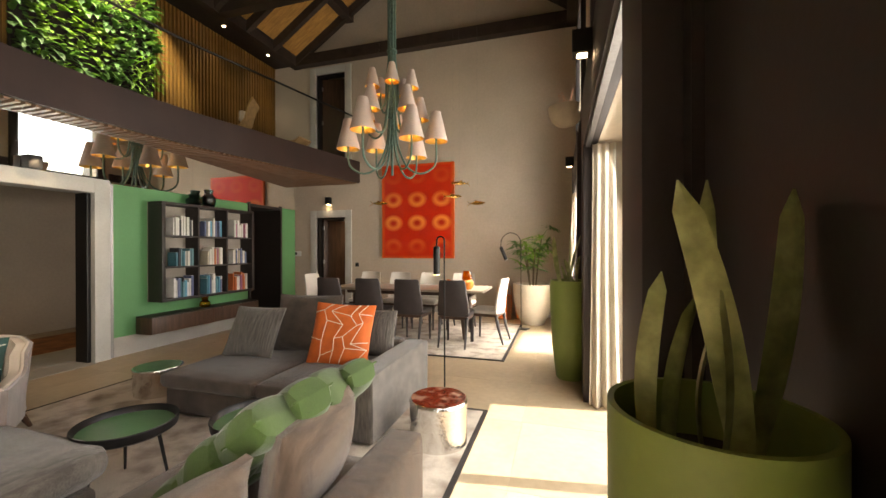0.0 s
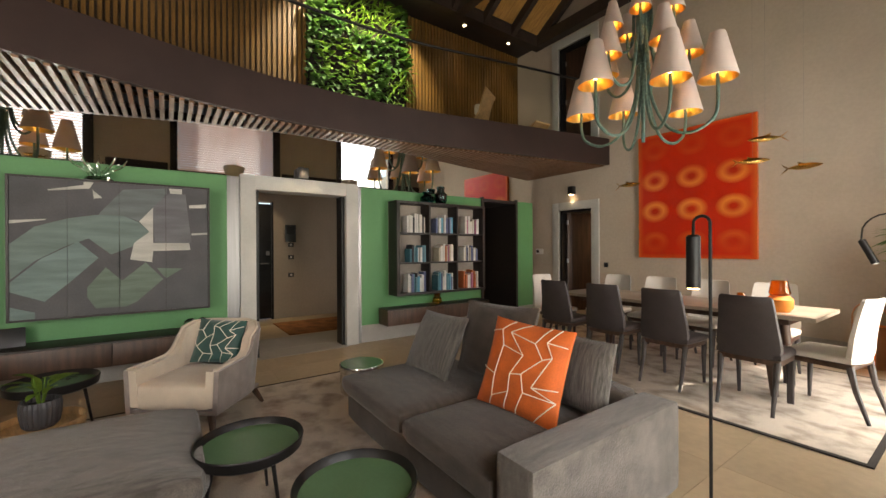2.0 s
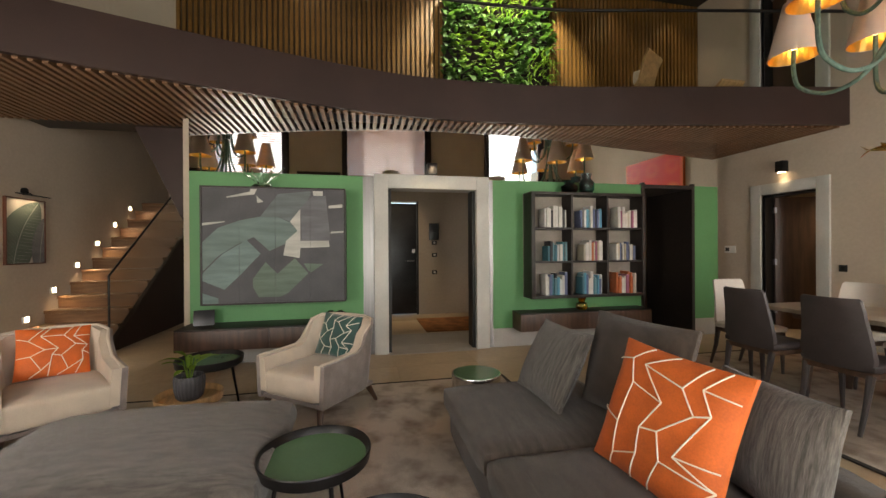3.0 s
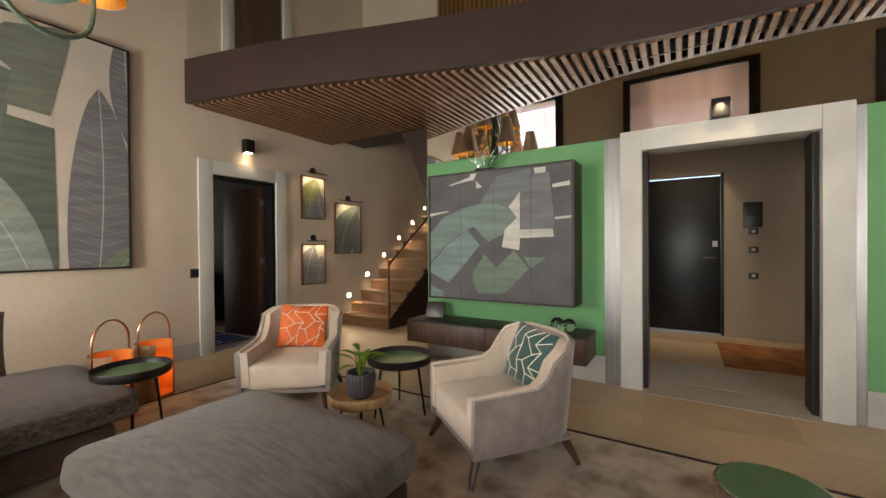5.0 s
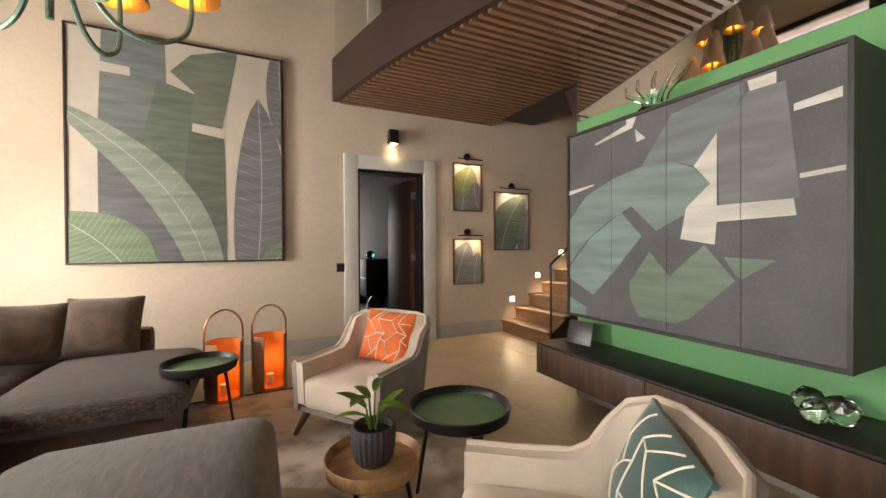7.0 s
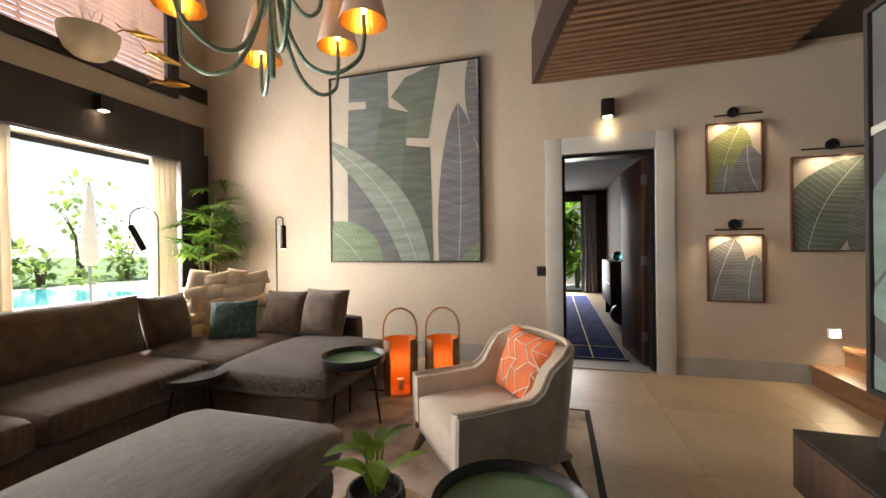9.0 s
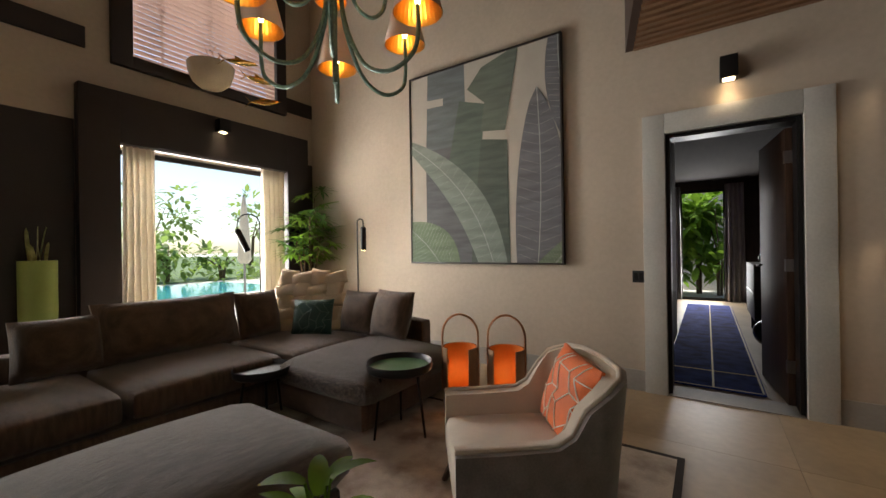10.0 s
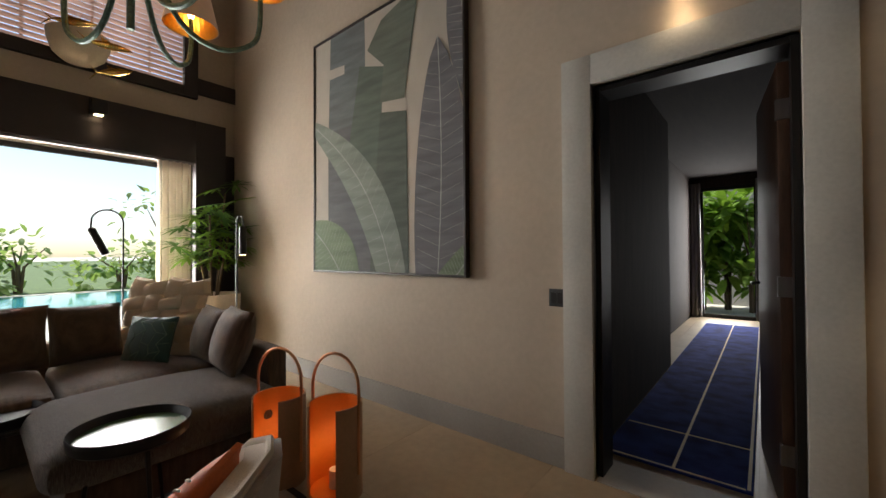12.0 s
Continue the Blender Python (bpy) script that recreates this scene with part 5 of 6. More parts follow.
for x, y, r, h, label in ((-1.64, 6.16, 0.095, 0.27, "amber glass vase lamp on the dining table"), (-1.95, 6.25, 0.05, 0.13, "small amber glass on the dining table")):
    v = thing("amber_vase", label, "vase", pose(x, y, 0.751))
    bm = BM(); lathe(bm, [(r * 0.7, 0), (r, h * 0.15), (r, h * 0.4), (r * 0.75, h * 0.5), (r * 0.7, h * 0.52)], 28); part("base", bm, M_LANTERN, v, smooth=True)
    bm = BM(); lathe(bm, [(r * 0.7, h * 0.525), (r * 0.82, h * 0.6), (r * 0.6, h), (r * 0.57, h), (r * 0.78, h * 0.6), (r * 0.66, h * 0.53)], 28); part("glass", bm, M_AMBER, v, smooth=True)


# ---- chandeliers ----
def chandelier(x, y, label):
    t = thing("chandelier", label, "chandelier", pose(x, y, 0), group="pair of chandeliers")
    zb = 2.52
    for k in range(7):
        a = 2 * math.pi * k / 7
        bm = BM(); tube(bm, [(0.05 * math.cos(a), 0.05 * math.sin(a), zb + 0.9), (0.05 * math.cos(a), 0.05 * math.sin(a), 8.0 - abs(x - RX) * 0.653)], 0.022, 8)
        part("stem", bm, M_VERDI, t, smooth=True)
    for z in (zb + 1.95, zb + 3.0):
        bm = BM(); lathe(bm, [(0.07, z), (0.082, z + 0.01), (0.082, z + 0.04), (0.07, z + 0.05)], 20); part("collar", bm, M_VERDI, t)
    bm = BM(); tube(bm, [(0, 0, zb + 0.95), (0, 0, zb)], 0.026, 8, 0.02); part("tail", bm, M_VERDI, t, smooth=True)

    def arm(a, reach, z_low, z_tip, s):
        c, sn = math.cos(a), math.sin(a)
        pts = [(0.05, z_low + 0.85), (0.09, z_low + 0.45), (reach * 0.35, z_low + 0.10), (reach * 0.65, z_low), (reach * 0.92, z_low + 0.09), (reach, z_low + 0.24), (reach, z_tip)]
        pp2 = []
        for i in range(len(pts) - 1):
            p0, p1, p2, p3 = [Vector(pts[max(0, min(len(pts) - 1, i + k))]) for k in (-1, 0, 1, 2)]
            for q in range(4):
                u = q / 4
                pp2.append(0.5 * ((2 * p1) + (p2 - p0) * u + (2 * p0 - 5 * p1 + 4 * p2 - p3) * u * u + (3 * p1 - p0 - 3 * p2 + p3) * u ** 3))
        pp2.append(Vector(pts[-1]))
        bm = BM(); tube(bm, [(v.x * c, v.x * sn, v.y) for v in pp2], 0.017, 7)
        part("arm", bm, M_VERDI, t, smooth=True)
        at = (reach * c, reach * sn, z_tip)
        bm = BM(); lathe(bm, [(0.105 * s, -0.06), (0.105 * s + 0.001, -0.055), (0.042 * s, 0.27 * s - 0.06), (0.040 * s, 0.27 * s - 0.06), (0.103 * s, -0.055)], 28, at, cap=False)
        sh = part("shade", bm, M_SHADE, t, "blush linen shade", True)
        bm = BM(); lathe(bm, [(0.1025 * s, -0.058), (0.039 * s, 0.27 * s - 0.064)], 28, at, cap=False)
        part("lining", bm, M_SHADEIN, sh, "gold lining")
        bm = BM(); lathe(bm, [(0.014, 0.0), (0.024, 0.04), (0.018, 0.09), (0.004, 0.12)], 10, at); part("bulb", bm, M_BULB, sh, "glowing bulb")
    for k in range(6):
        arm(2 * math.pi * k / 6 + 0.3, 0.70, zb + 0.03, zb + (0.48 if k % 2 else 0.60), 1.75)
    for k in range(5):
        arm(2 * math.pi * k / 5 + 0.6, 0.46, zb + 0.62, zb + 0.98, 1.35)
    for k in range(5):
        arm(2 * math.pi * k / 5 + 0.1, 0.32, zb + 1.05, zb + 1.42, 1.08)
    return t


chandelier(-2.88, 6.25, "chandelier of verdigris branches with blush shades lined in gold")
chandelier(-2.29, -0.22, "chandelier of verdigris branches over the corner sofa")


# ---- green wall: cabinet with leaf panels, console, bookshelf ----
def blade(bm, root, tip, bend, width, z, n=16, side=0, cut=1.0):
    """A flat banana-leaf shape in the x-y plane, from root to tip."""
    root, tip = Vector((*root, 0)), Vector((*tip, 0))
    d = tip - root
    nrm = Vector((-d.y, d.x, 0)).normalized()
    L = []
    R = []
    for k in range(n + 1):
        f = k / n
        c = root + d * f + nrm * bend * math.sin(math.pi * f)
        w = width * math.sin(math.pi * min(1.0, (0.10 + 0.9 * f) * cut)) ** 0.65 if f < 1 else 0.002
        L.append(c + nrm * (w if side >= 0 else 0.004))
        R.append(c - nrm * (w if side <= 0 else 0.004))
    vs = [bm.verts.new((p.x, p.y, z)) for p in L] + [bm.verts.new((p.x, p.y, z)) for p in reversed(R)]
    f = bm.faces.new(vs)
    bmesh.ops.triangulate(bm, faces=[f])


PAINTS = {}


def leaf_paint(k, col):
    if k not in PAINTS:
        PAINTS[k] = mat("leaf_paint", col, 0.85, var=0.16, scale=2.5, fine=90, bump=0.15, stretch=(1, 7, 1))
    return PAINTS[k]


def clip_to(bm, w, h):
    for co, no in (((w, 0, 0), (1, 0, 0)), ((-w, 0, 0), (-1, 0, 0)), ((0, h, 0), (0, 1, 0)), ((0, -h, 0), (0, -1, 0))):
        g = bm.verts[:] + bm.edges[:] + bm.faces[:]
        bmesh.ops.bisect_plane(bm, geom=g, plane_co=co, plane_no=no, clear_outer=True)


def leaf_picture(m, w, h, leaves, frame_mat, label, depth=0.05, fw=0.018, ground=M_CANVAS, name="painting", slabs=()):
    """A framed canvas with overlapping banana leaves; local x right, y up, z out of the wall."""
    t = thing(name, label, "painting", m)
    pbox("canvas", (-w / 2, -h / 2, 0.004), (w / 2, h / 2, depth - 0.012), ground, t)
    for lo, hi in (((-w / 2 - fw, -h / 2 - fw), (w / 2 + fw, -h / 2)), ((-w / 2 - fw, h / 2), (w / 2 + fw, h / 2 + fw)), ((-w / 2 - fw, -h / 2), (-w / 2, h / 2)), ((w / 2, -h / 2), (w / 2 + fw, h / 2))):
        pbox("frame_bar", (*lo, 0.002), (*hi, depth), frame_mat, t, 0.002)
    for i, (key, col, pts) in enumerate(slabs):
        bm = BM()
        f = bm.faces.new([bm.verts.new((u, v, depth - 0.0115 + 0.0006 * (i + 1))) for u, v in pts])
        bmesh.ops.triangulate(bm, faces=[f])
        clip_to(bm, w / 2, h / 2)
        part("leaf_slab", bm, ground if key == "ground" else leaf_paint(key, col), t)
    for i, (root, tip, bend, width, key, col, side) in enumerate(leaves):
        z = depth - 0.0115 + 0.0006 * (i + 1 + len(slabs))
        bm = BM()
        blade(bm, root, tip, bend, width, z, side=side)
        clip_to(bm, w / 2, h / 2)
        if bm.faces:
            part("leaf_shape", bm, leaf_paint(key, col), t)
        else:
            bm.free()
        bm = BM()
        r2, t2 = Vector((*root, 0)), Vector((*tip, 0))
        d = t2 - r2
        nr = Vector((-d.y, d.x, 0)).normalized()
        pts = [r2 + d * (k / 12) + nr * bend * math.sin(math.pi * k / 12) for k in range(13)]
        va = [bm.verts.new((p.x + nr.x * 0.004 * s, p.y + nr.y * 0.004 * s, z + 0.0003)) for s in (1,) for p in pts] + [bm.verts.new((p.x - nr.x * 0.004, p.y - nr.y * 0.004, z + 0.0003)) for p in reversed(pts)]
        f = bm.faces.new(va); bmesh.ops.triangulate(bm, faces=[f])
        for k in range(2, 22):
            f0 = k / 23
            c = r2 + d * f0 + nr * bend * math.sin(math.pi * f0)
            for s in (-1, 1):
                if side * s < 0:
                    continue
                ww = width * math.sin(math.pi * min(1, 0.1 + 0.9 * f0)) ** 0.65 * 0.9
                e = c + nr * s * ww + d.normalized() * ww * 0.35
                u = d.normalized() * 0.0011
                ff = bm.faces.new([bm.verts.new((*q[:2], z + 0.0002)) for q in (c - u, c + u, e + u, e - u)])
        clip_to(bm, w / 2, h / 2)
        vn = part("leaf_vein", bm, leaf_paint("vein", (0.36, 0.38, 0.35)), t)
        vn["kind"] = "stuff"
    return t


G1, G2, G3, G4, G5 = (0.16, 0.19, 0.17), (0.10, 0.13, 0.105), (0.14, 0.14, 0.15), (0.115, 0.12, 0.13), (0.15, 0.20, 0.125)
MS = Matrix(((-1, 0, 0, 0), (0, 0, 1, YS + 0.002), (0, 1, 0, 0), (0, 0, 0, 1)))   # on the south wall, facing north
leaf_picture(MS @ pose(2.735, 2.11, 0.0), 1.74, 2.10, [
    ((0.60, -1.5), (0.65, 0.62), -0.05, 0.25, "g3", G3, 0),
    ((0.98, 0.05), (0.86, 1.3), 0.05, 0.14, "g3", G3, 0),
    ((0.30, -1.6), (-1.0, 0.38), -0.30, 0.19, "g1", (0.20, 0.235, 0.20), 0),
    ((-0.32, -1.35), (-0.98, -0.62), -0.08, 0.30, "g5", G5, 0),
    ((0.55, -1.25), (0.98, -0.80), -0.05, 0.12, "g5", G5, 0),
], M_BLKWOOD, "large painting of overlapping grey-green banana leaves in a dark frame", slabs=(
    ("g4", (0.135, 0.155, 0.155), ((-0.62, 1.2), (-0.15, 1.2), (-0.13, 0.1), (-0.66, 0.1))),
    ("ground", None, ((-0.70, 0.77), (-0.42, 0.75), (-0.42, 0.67), (-0.70, 0.68))),
    ("g3b", (0.115, 0.12, 0.125), ((-0.66, 0.2), (-0.2, 0.2), (0.1, -1.2), (-0.66, -1.2))),
    ("g2", G2, ((-0.21, 0.67), (0.09, 0.58), (0.0, -0.6), (-0.36, 0.0))),
    ("g2c", (0.085, 0.105, 0.085), ((0.045, 0.22), (0.34, 0.17), (0.36, -1.2), (-0.1, -1.2))),
    ("g2b", (0.125, 0.145, 0.115), ((-0.11, 0.77), (0.06, 0.96), (0.47, 1.08), (0.43, 0.85), (0.32, 0.27), (0.045, 0.30), (0.09, 0.59)))))
for cx, cz, w, h, ls, lab in ((5.885, 1.963, 0.40, 0.60, [((-0.1, -0.4), (0.05, 0.28), 0.05, 0.22, "p1", (0.20, 0.21, 0.07), 0), ((0.25, -0.4), (0.1, 0.1), 0.05, 0.14, "g3", G3, 0), ((-0.1, -0.4), (-0.05, -0.05), 0.0, 0.08, "g4", G4, 0)], "small framed painting of a yellow-green leaf"),
                              (6.595, 1.53, 0.56, 0.78, [((-0.2, -0.5), (0.2, 0.38), 0.08, 0.26, "g2", G2, 0), ((0.2, -0.5), (0.3, 0.2), 0.02, 0.14, "g3", G3, 0)], "framed painting of a dark green leaf"),
                              (5.885, 0.985, 0.40, 0.57, [((-0.2, -0.4), (0.0, 0.26), 0.02, 0.2, "g3", G3, 0), ((0.1, -0.4), (0.15, 0.12), 0.02, 0.12, "g4", G1, 0)], "small framed painting of slate leaves")):
    leaf_picture(MS @ pose(cx, cz, 0.0), w, h, ls, mat("red_brown_frame", (0.10, 0.035, 0.02), 0.5), lab, 0.035, 0.014)
    pl = thing("picture_light", "black bar picture light above a small painting", "light", group="picture lights")
    zt = cz + h / 2 + 0.055
    bm = BM(); tube(bm, [(-cx - w / 2 + 0.02, YS + 0.11, zt), (-cx + w / 2 - 0.02, YS + 0.11, zt)], 0.008, 8); part("bar", bm, M_BLACK, pl)
    bm = BM(); lathe(bm, [(0.045, 0), (0.045, 0.025)], 20); o = part("mount", bm, M_BLACK, pl); o.matrix_basis = pose(-cx, YS + 0.001, zt + 0.05, -90, 0, 0)
    bm = BM(); tube(bm, [(-cx, YS + 0.026, zt + 0.05), (-cx, YS + 0.11, zt)], 0.006, 6); part("arm", bm, M_BLACK, pl)
    spot((-cx - 0.1, YS + 0.11, zt - 0.015), (-cx - 0.1, YS + 0.02, zt - 0.5), 1.6, 130)
    spot((-cx + 0.1, YS + 0.11, zt - 0.015), (-cx + 0.1, YS + 0.02, zt - 0.5), 1.6, 130)


def wall_spot(x, y, z, way, label, power=2.2):
    t = thing("wall_spot", label, "light", group="black cube wall spots")
    pbox("housing", (x - 0.055, y, z - 0.08), (x + 0.055, y + 0.11 * way, z + 0.08), M_BLACK, t, 0.004)
    pbox("lens", (x - 0.035, y + 0.03 * way, z - 0.0835), (x + 0.035, y + 0.09 * way, z - 0.0805), M_DOWN, t)
    spot((x, y + 0.06 * way, z - 0.09), (x, y + 0.02 * way, z - 1.0), power, 95)
    return t


wall_spot(-4.85, YS + 0.001, 2.50, 1, "black cube wall spot above the corridor door")
wall_spot(-5.45, YN - 0.001, 2.46, -1, "black cube wall spot above the north door")
ws = thing("wall_spot", "black cube spot standing on the portal head", "light", group="black cube wall spots")
pbox("housing", (XW + 0.001, 3.13, 2.202), (XW + 0.12, 3.25, 2.34), M_BLACK, ws, 0.004)
pbox("arm", (XW + 0.06, 3.17, 2.2005), (XW + 0.1, 3.21, 2.2019), M_BLACK, ws)
spot((XW + 0.16, 3.19, 2.3), (XW + 0.06, 3.19, 2.0), 5, 100)

# leaf-panelled television cabinet on the green wall
MW = Matrix(((0, 0, 1, XW + 0.002), (1, 0, 0, 0), (0, 1, 0, 0), (0, 0, 0, 1)))    # on the west wall, facing east
tv = thing("tv_cabinet", "shallow dark cabinet with four leaf-painted folding panels on the green wall", "cabinet", MW @ pose(1.411, 1.333, 0))
w, h, dp = 1.486, 1.27, 0.30
pbox("body", (-w / 2, -h / 2, 0.002), (w / 2, h / 2, dp - 0.02), M_BLKWOOD, tv, 0.004)
for lo, hi in (((-w / 2, -h / 2), (w / 2, -h / 2 + 0.018)), ((-w / 2, h / 2 - 0.018), (w / 2, h / 2)), ((-w / 2, -h / 2 + 0.018), (-w / 2 + 0.018, h / 2 - 0.018)), ((w / 2 - 0.018, -h / 2 + 0.018), (w / 2, h / 2 - 0.018))):
    pbox("frame_bar", (*lo, dp - 0.0195), (*hi, dp + 0.012), M_BLKWOOD, tv)
M_TVG = mat("slate_panel_paint", (0.085, 0.085, 0.09), 0.8, var=0.15, scale=3, fine=80, bump=0.1)
pw = (w - 0.036) / 4
for k in range(4):
    x0 = -w / 2 + 0.018 + pw * k
    pn = pbox("panel", (x0 + 0.0015, -h / 2 + 0.019, dp - 0.0195), (x0 + pw - 0.0015, h / 2 - 0.019, dp), M_TVG, tv)
PALE_SHAPE = (0.45, 0.44, 0.40)


def cut_leaf(level, key, col, *outline):
    """One flat leaf shape painted on the folding panels, cut at their joints."""
    for k in range(4):
        x0 = -w / 2 + 0.018 + pw * k
        bm = BM()
        bm.faces.new([bm.verts.new((x, y, dp + 0.0008 + 0.0005 * level)) for x, y in outline])
        for co, no in (((x0 + pw - 0.0015, 0, 0), (1, 0, 0)), ((x0 + 0.0015, 0, 0), (-1, 0, 0)), ((0, h / 2 - 0.02, 0), (0, 1, 0)), ((0, -h / 2 + 0.02, 0), (0, -1, 0))):
            bmesh.ops.bisect_plane(bm, geom=bm.verts[:] + bm.edges[:] + bm.faces[:], plane_co=co, plane_no=no, clear_outer=True)
        bmesh.ops.recalc_face_normals(bm, faces=bm.faces)
        if bm.faces:
            part("leaf_shape", bm, leaf_paint(key, col), tv)
        else:
            bm.free()


cut_leaf(0, "g4", (0.060, 0.072, 0.060), (-0.14, 0.33), (0.03, 0.56), (0.37, 0.6), (0.37, 0.55), (0.27, 0.39), (0.15, 0.26), (0.03, 0.31), (-0.15, 0.31))
cut_leaf(1, "g3", (0.105, 0.108, 0.13), (0.26, 0.41), (0.39, 0.55), (0.53, 0.55), (0.58, 0.05), (0.27, 0.05))
cut_leaf(2, "t1", (0.15, 0.20, 0.185), (-0.73, 0.03), (-0.57, 0.19), (-0.36, 0.27), (-0.17, 0.31), (0.03, 0.31), (0.15, 0.25), (0.23, 0.16), (0.15, 0.04), (-0.06, -0.06), (-0.22, 0.09), (-0.39, 0.01), (-0.57, -0.11), (-0.72, -0.27))
cut_leaf(3, "t3", (0.165, 0.225, 0.215), (-0.72, -0.29), (-0.53, -0.09), (-0.29, 0.06), (-0.15, -0.09), (-0.35, -0.31), (-0.51, -0.47), (-0.73, -0.37))
cut_leaf(4, "t3", (0.165, 0.225, 0.215), (-0.73, -0.5), (-0.57, -0.56), (-0.57, -0.62), (-0.73, -0.62))
cut_leaf(5, "t2", (0.13, 0.172, 0.138), (-0.23, -0.36), (-0.1, -0.18), (0.02, -0.31), (0.2, -0.14), (0.34, -0.31), (0.13, -0.52), (0.05, -0.56), (-0.17, -0.56), (-0.23, -0.45))
cut_leaf(6, "t2", (0.13, 0.172, 0.138), (0.34, -0.28), (0.29, -0.2), (0.5, -0.21), (0.37, -0.3))
cut_leaf(7, "pale", PALE_SHAPE, (0.26, 0.4), (0.15, 0.26), (0.23, 0.16), (0.11, 0.05), (0.08, -0.11), (0.25, -0.14), (0.26, -0.03), (0.57, -0.02), (0.56, 0.05), (0.26, 0.05))
cut_leaf(8, "pale", PALE_SHAPE, (0.39, 0.6), (0.5, 0.6), (0.5, 0.55), (0.4, 0.55))
cut_leaf(9, "pale", PALE_SHAPE, (0.56, 0.44), (0.71, 0.46), (0.71, 0.42), (0.56, 0.41))
cut_leaf(10, "pale", PALE_SHAPE, (0.58, 0.15), (0.72, 0.16), (0.72, 0.14), (0.58, 0.13))
cut_leaf(11, "pale", PALE_SHAPE, (-0.73, 0.24), (-0.5, 0.26), (-0.5, 0.25), (-0.73, 0.21))
cut_leaf(12, "pale", PALE_SHAPE, (-0.49, 0.52), (-0.25, 0.58), (-0.25, 0.61), (-0.18, 0.61), (-0.21, 0.55), (-0.48, 0.51))
cut_leaf(13, "pale", PALE_SHAPE, (-0.19, 0.54), (-0.12, 0.47), (-0.18, 0.46))


def console(y0, y1, label, dp=0.42):
    t = thing("wall_console", label, "cabinet")
    pbox("body", (XW + 0.013, y0, 0.24), (XW + dp - 0.02, y1, 0.455), M_DKWOOD, t, 0.003)
    ym = (y0 + y1) / 2
    for a, b in ((y0, ym - 0.002), (ym + 0.002, y1)):
        pbox("drawer_front", (XW + dp - 0.0195, a, 0.243), (XW + dp, b, 0.452), M_DKWOOD, t, 0.002)
    pbox("top", (XW + 0.013, y0, 0.4555), (XW + dp, y1, 0.47), M_BLKWOOD, t, 0.002)
    return t


console(0.46, 2.27, "floating dark timber console below the leaf cabinet")
console(4.26, 6.12, "floating dark timber console below the bookshelf", 0.30)
ph = thing("tablet_stand", "black tablet leaning on the console", "tablet", pose(XW + 0.2, 0.66, 0.4705, 0, -18, 12))
pbox("slab", (-0.008, -0.1, 0.0), (0.008, 0.1, 0.17), M_SWITCH, ph, 0.004)
pbox("foot", (-0.06, -0.08, 0.0), (-0.009, 0.08, 0.012), M_SWITCH, ph, 0.003)
for k, (dy, dx, r) in enumerate(((0, 0, 0.06), (0.11, 0.03, 0.062), (0.055, 0.09, 0.05))):
    cb = thing("crystal_ball", "faceted clear crystal ball on the console", "ornament", group="crystal balls")
    bm = BM(); bmesh.ops.create_icosphere(bm, subdivisions=2, radius=r, matrix=pose(XW + 0.2 + dx, 1.98 + dy, 0.4705 + r * 0.985, 17 * k, 23, 40 * k)); part("ball", bm, M_CRYSTAL, cb)

# crystal branch ornament on top of the leaf cabinet
br = thing("crystal_ornament", "clear glass shell ornament on top of the leaf cabinet", "ornament", pose(XW + 0.16, 1.25, 1.972))
bm = BM(); lathe(bm, [(0.10, 0), (0.11, 0.02), (0.09, 0.04)], 20); part("base", bm, M_CRYSTAL, br, smooth=True)
for k in range(5):
    a = -1.1 + 0.55 * k
    bm = BM(); tube(bm, [(0, 0.02 * (k - 2), 0.04), (0.02, 0.09 * math.sin(a), 0.10), (0.03, 0.2 * math.sin(a), 0.13 + 0.06 * math.cos(a)), (0.0, 0.24 * math.sin(a), 0.2 + 0.05 * math.cos(a))], 0.022, 8, 0.006)
    part("branch", bm, M_CRYSTAL, br, smooth=True)

# bookshelf
shelf = thing("bookshelf", "black-stained wall bookshelf with nine square compartments", "bookshelf")
sy0, sy1, sz0, sz1, sd = 4.42, 6.06, 0.64, 2.0, 0.27
pbox("back", (XW + 0.002, sy0, sz0), (XW + 0.015, sy1, sz1), mat("taupe_shelf_back", (0.30, 0.26, 0.22), 0.7), shelf)
xb, xf = XW + 0.016, XW + sd
for lo, hi in (((sy0, sz0), (sy1, sz0 + 0.035)), ((sy0, sz1 - 0.035), (sy1, sz1)), ((sy0, sz0 + 0.035), (sy0 + 0.05, sz1 - 0.035)), ((sy1 - 0.05, sz0 + 0.035), (sy1, sz1 - 0.035))):
    pbox("side", (xb, lo[0], lo[1]), (xf, hi[0], hi[1]), M_BLKWOOD, shelf, 0.003)
cy, cz = (sy1 - sy0 - 0.1) / 3, (sz1 - sz0 - 0.07) / 3
for k in (1, 2):
    pbox("divider", (xb, sy0 + 0.05 + cy * k - 0.012, sz0 + 0.035), (xf - 0.01, sy0 + 0.05 + cy * k + 0.012, sz1 - 0.035), M_BLKWOOD, shelf)
    for j in range(3):
        pbox("shelf_board", (xb, sy0 + 0.05 + cy * j + 0.013, sz0 + 0.035 + cz * k - 0.012), (xf - 0.012, sy0 + 0.05 + cy * (j + 1) - 0.013, sz0 + 0.035 + cz * k + 0.012), M_BLKWOOD, shelf)
BOOKS = [mat("book_cover", c, 0.6, var=0.1, scale=8, fine=60, bump=0.05) for c in ((0.55, 0.53, 0.48), (0.05, 0.16, 0.20), (0.10, 0.12, 0.22), (0.45, 0.40, 0.30), (0.03, 0.03, 0.035), (0.30, 0.10, 0.16), (0.45, 0.12, 0.04), (0.12, 0.25, 0.28), (0.62, 0.60, 0.56), (0.10, 0.30, 0.42))]
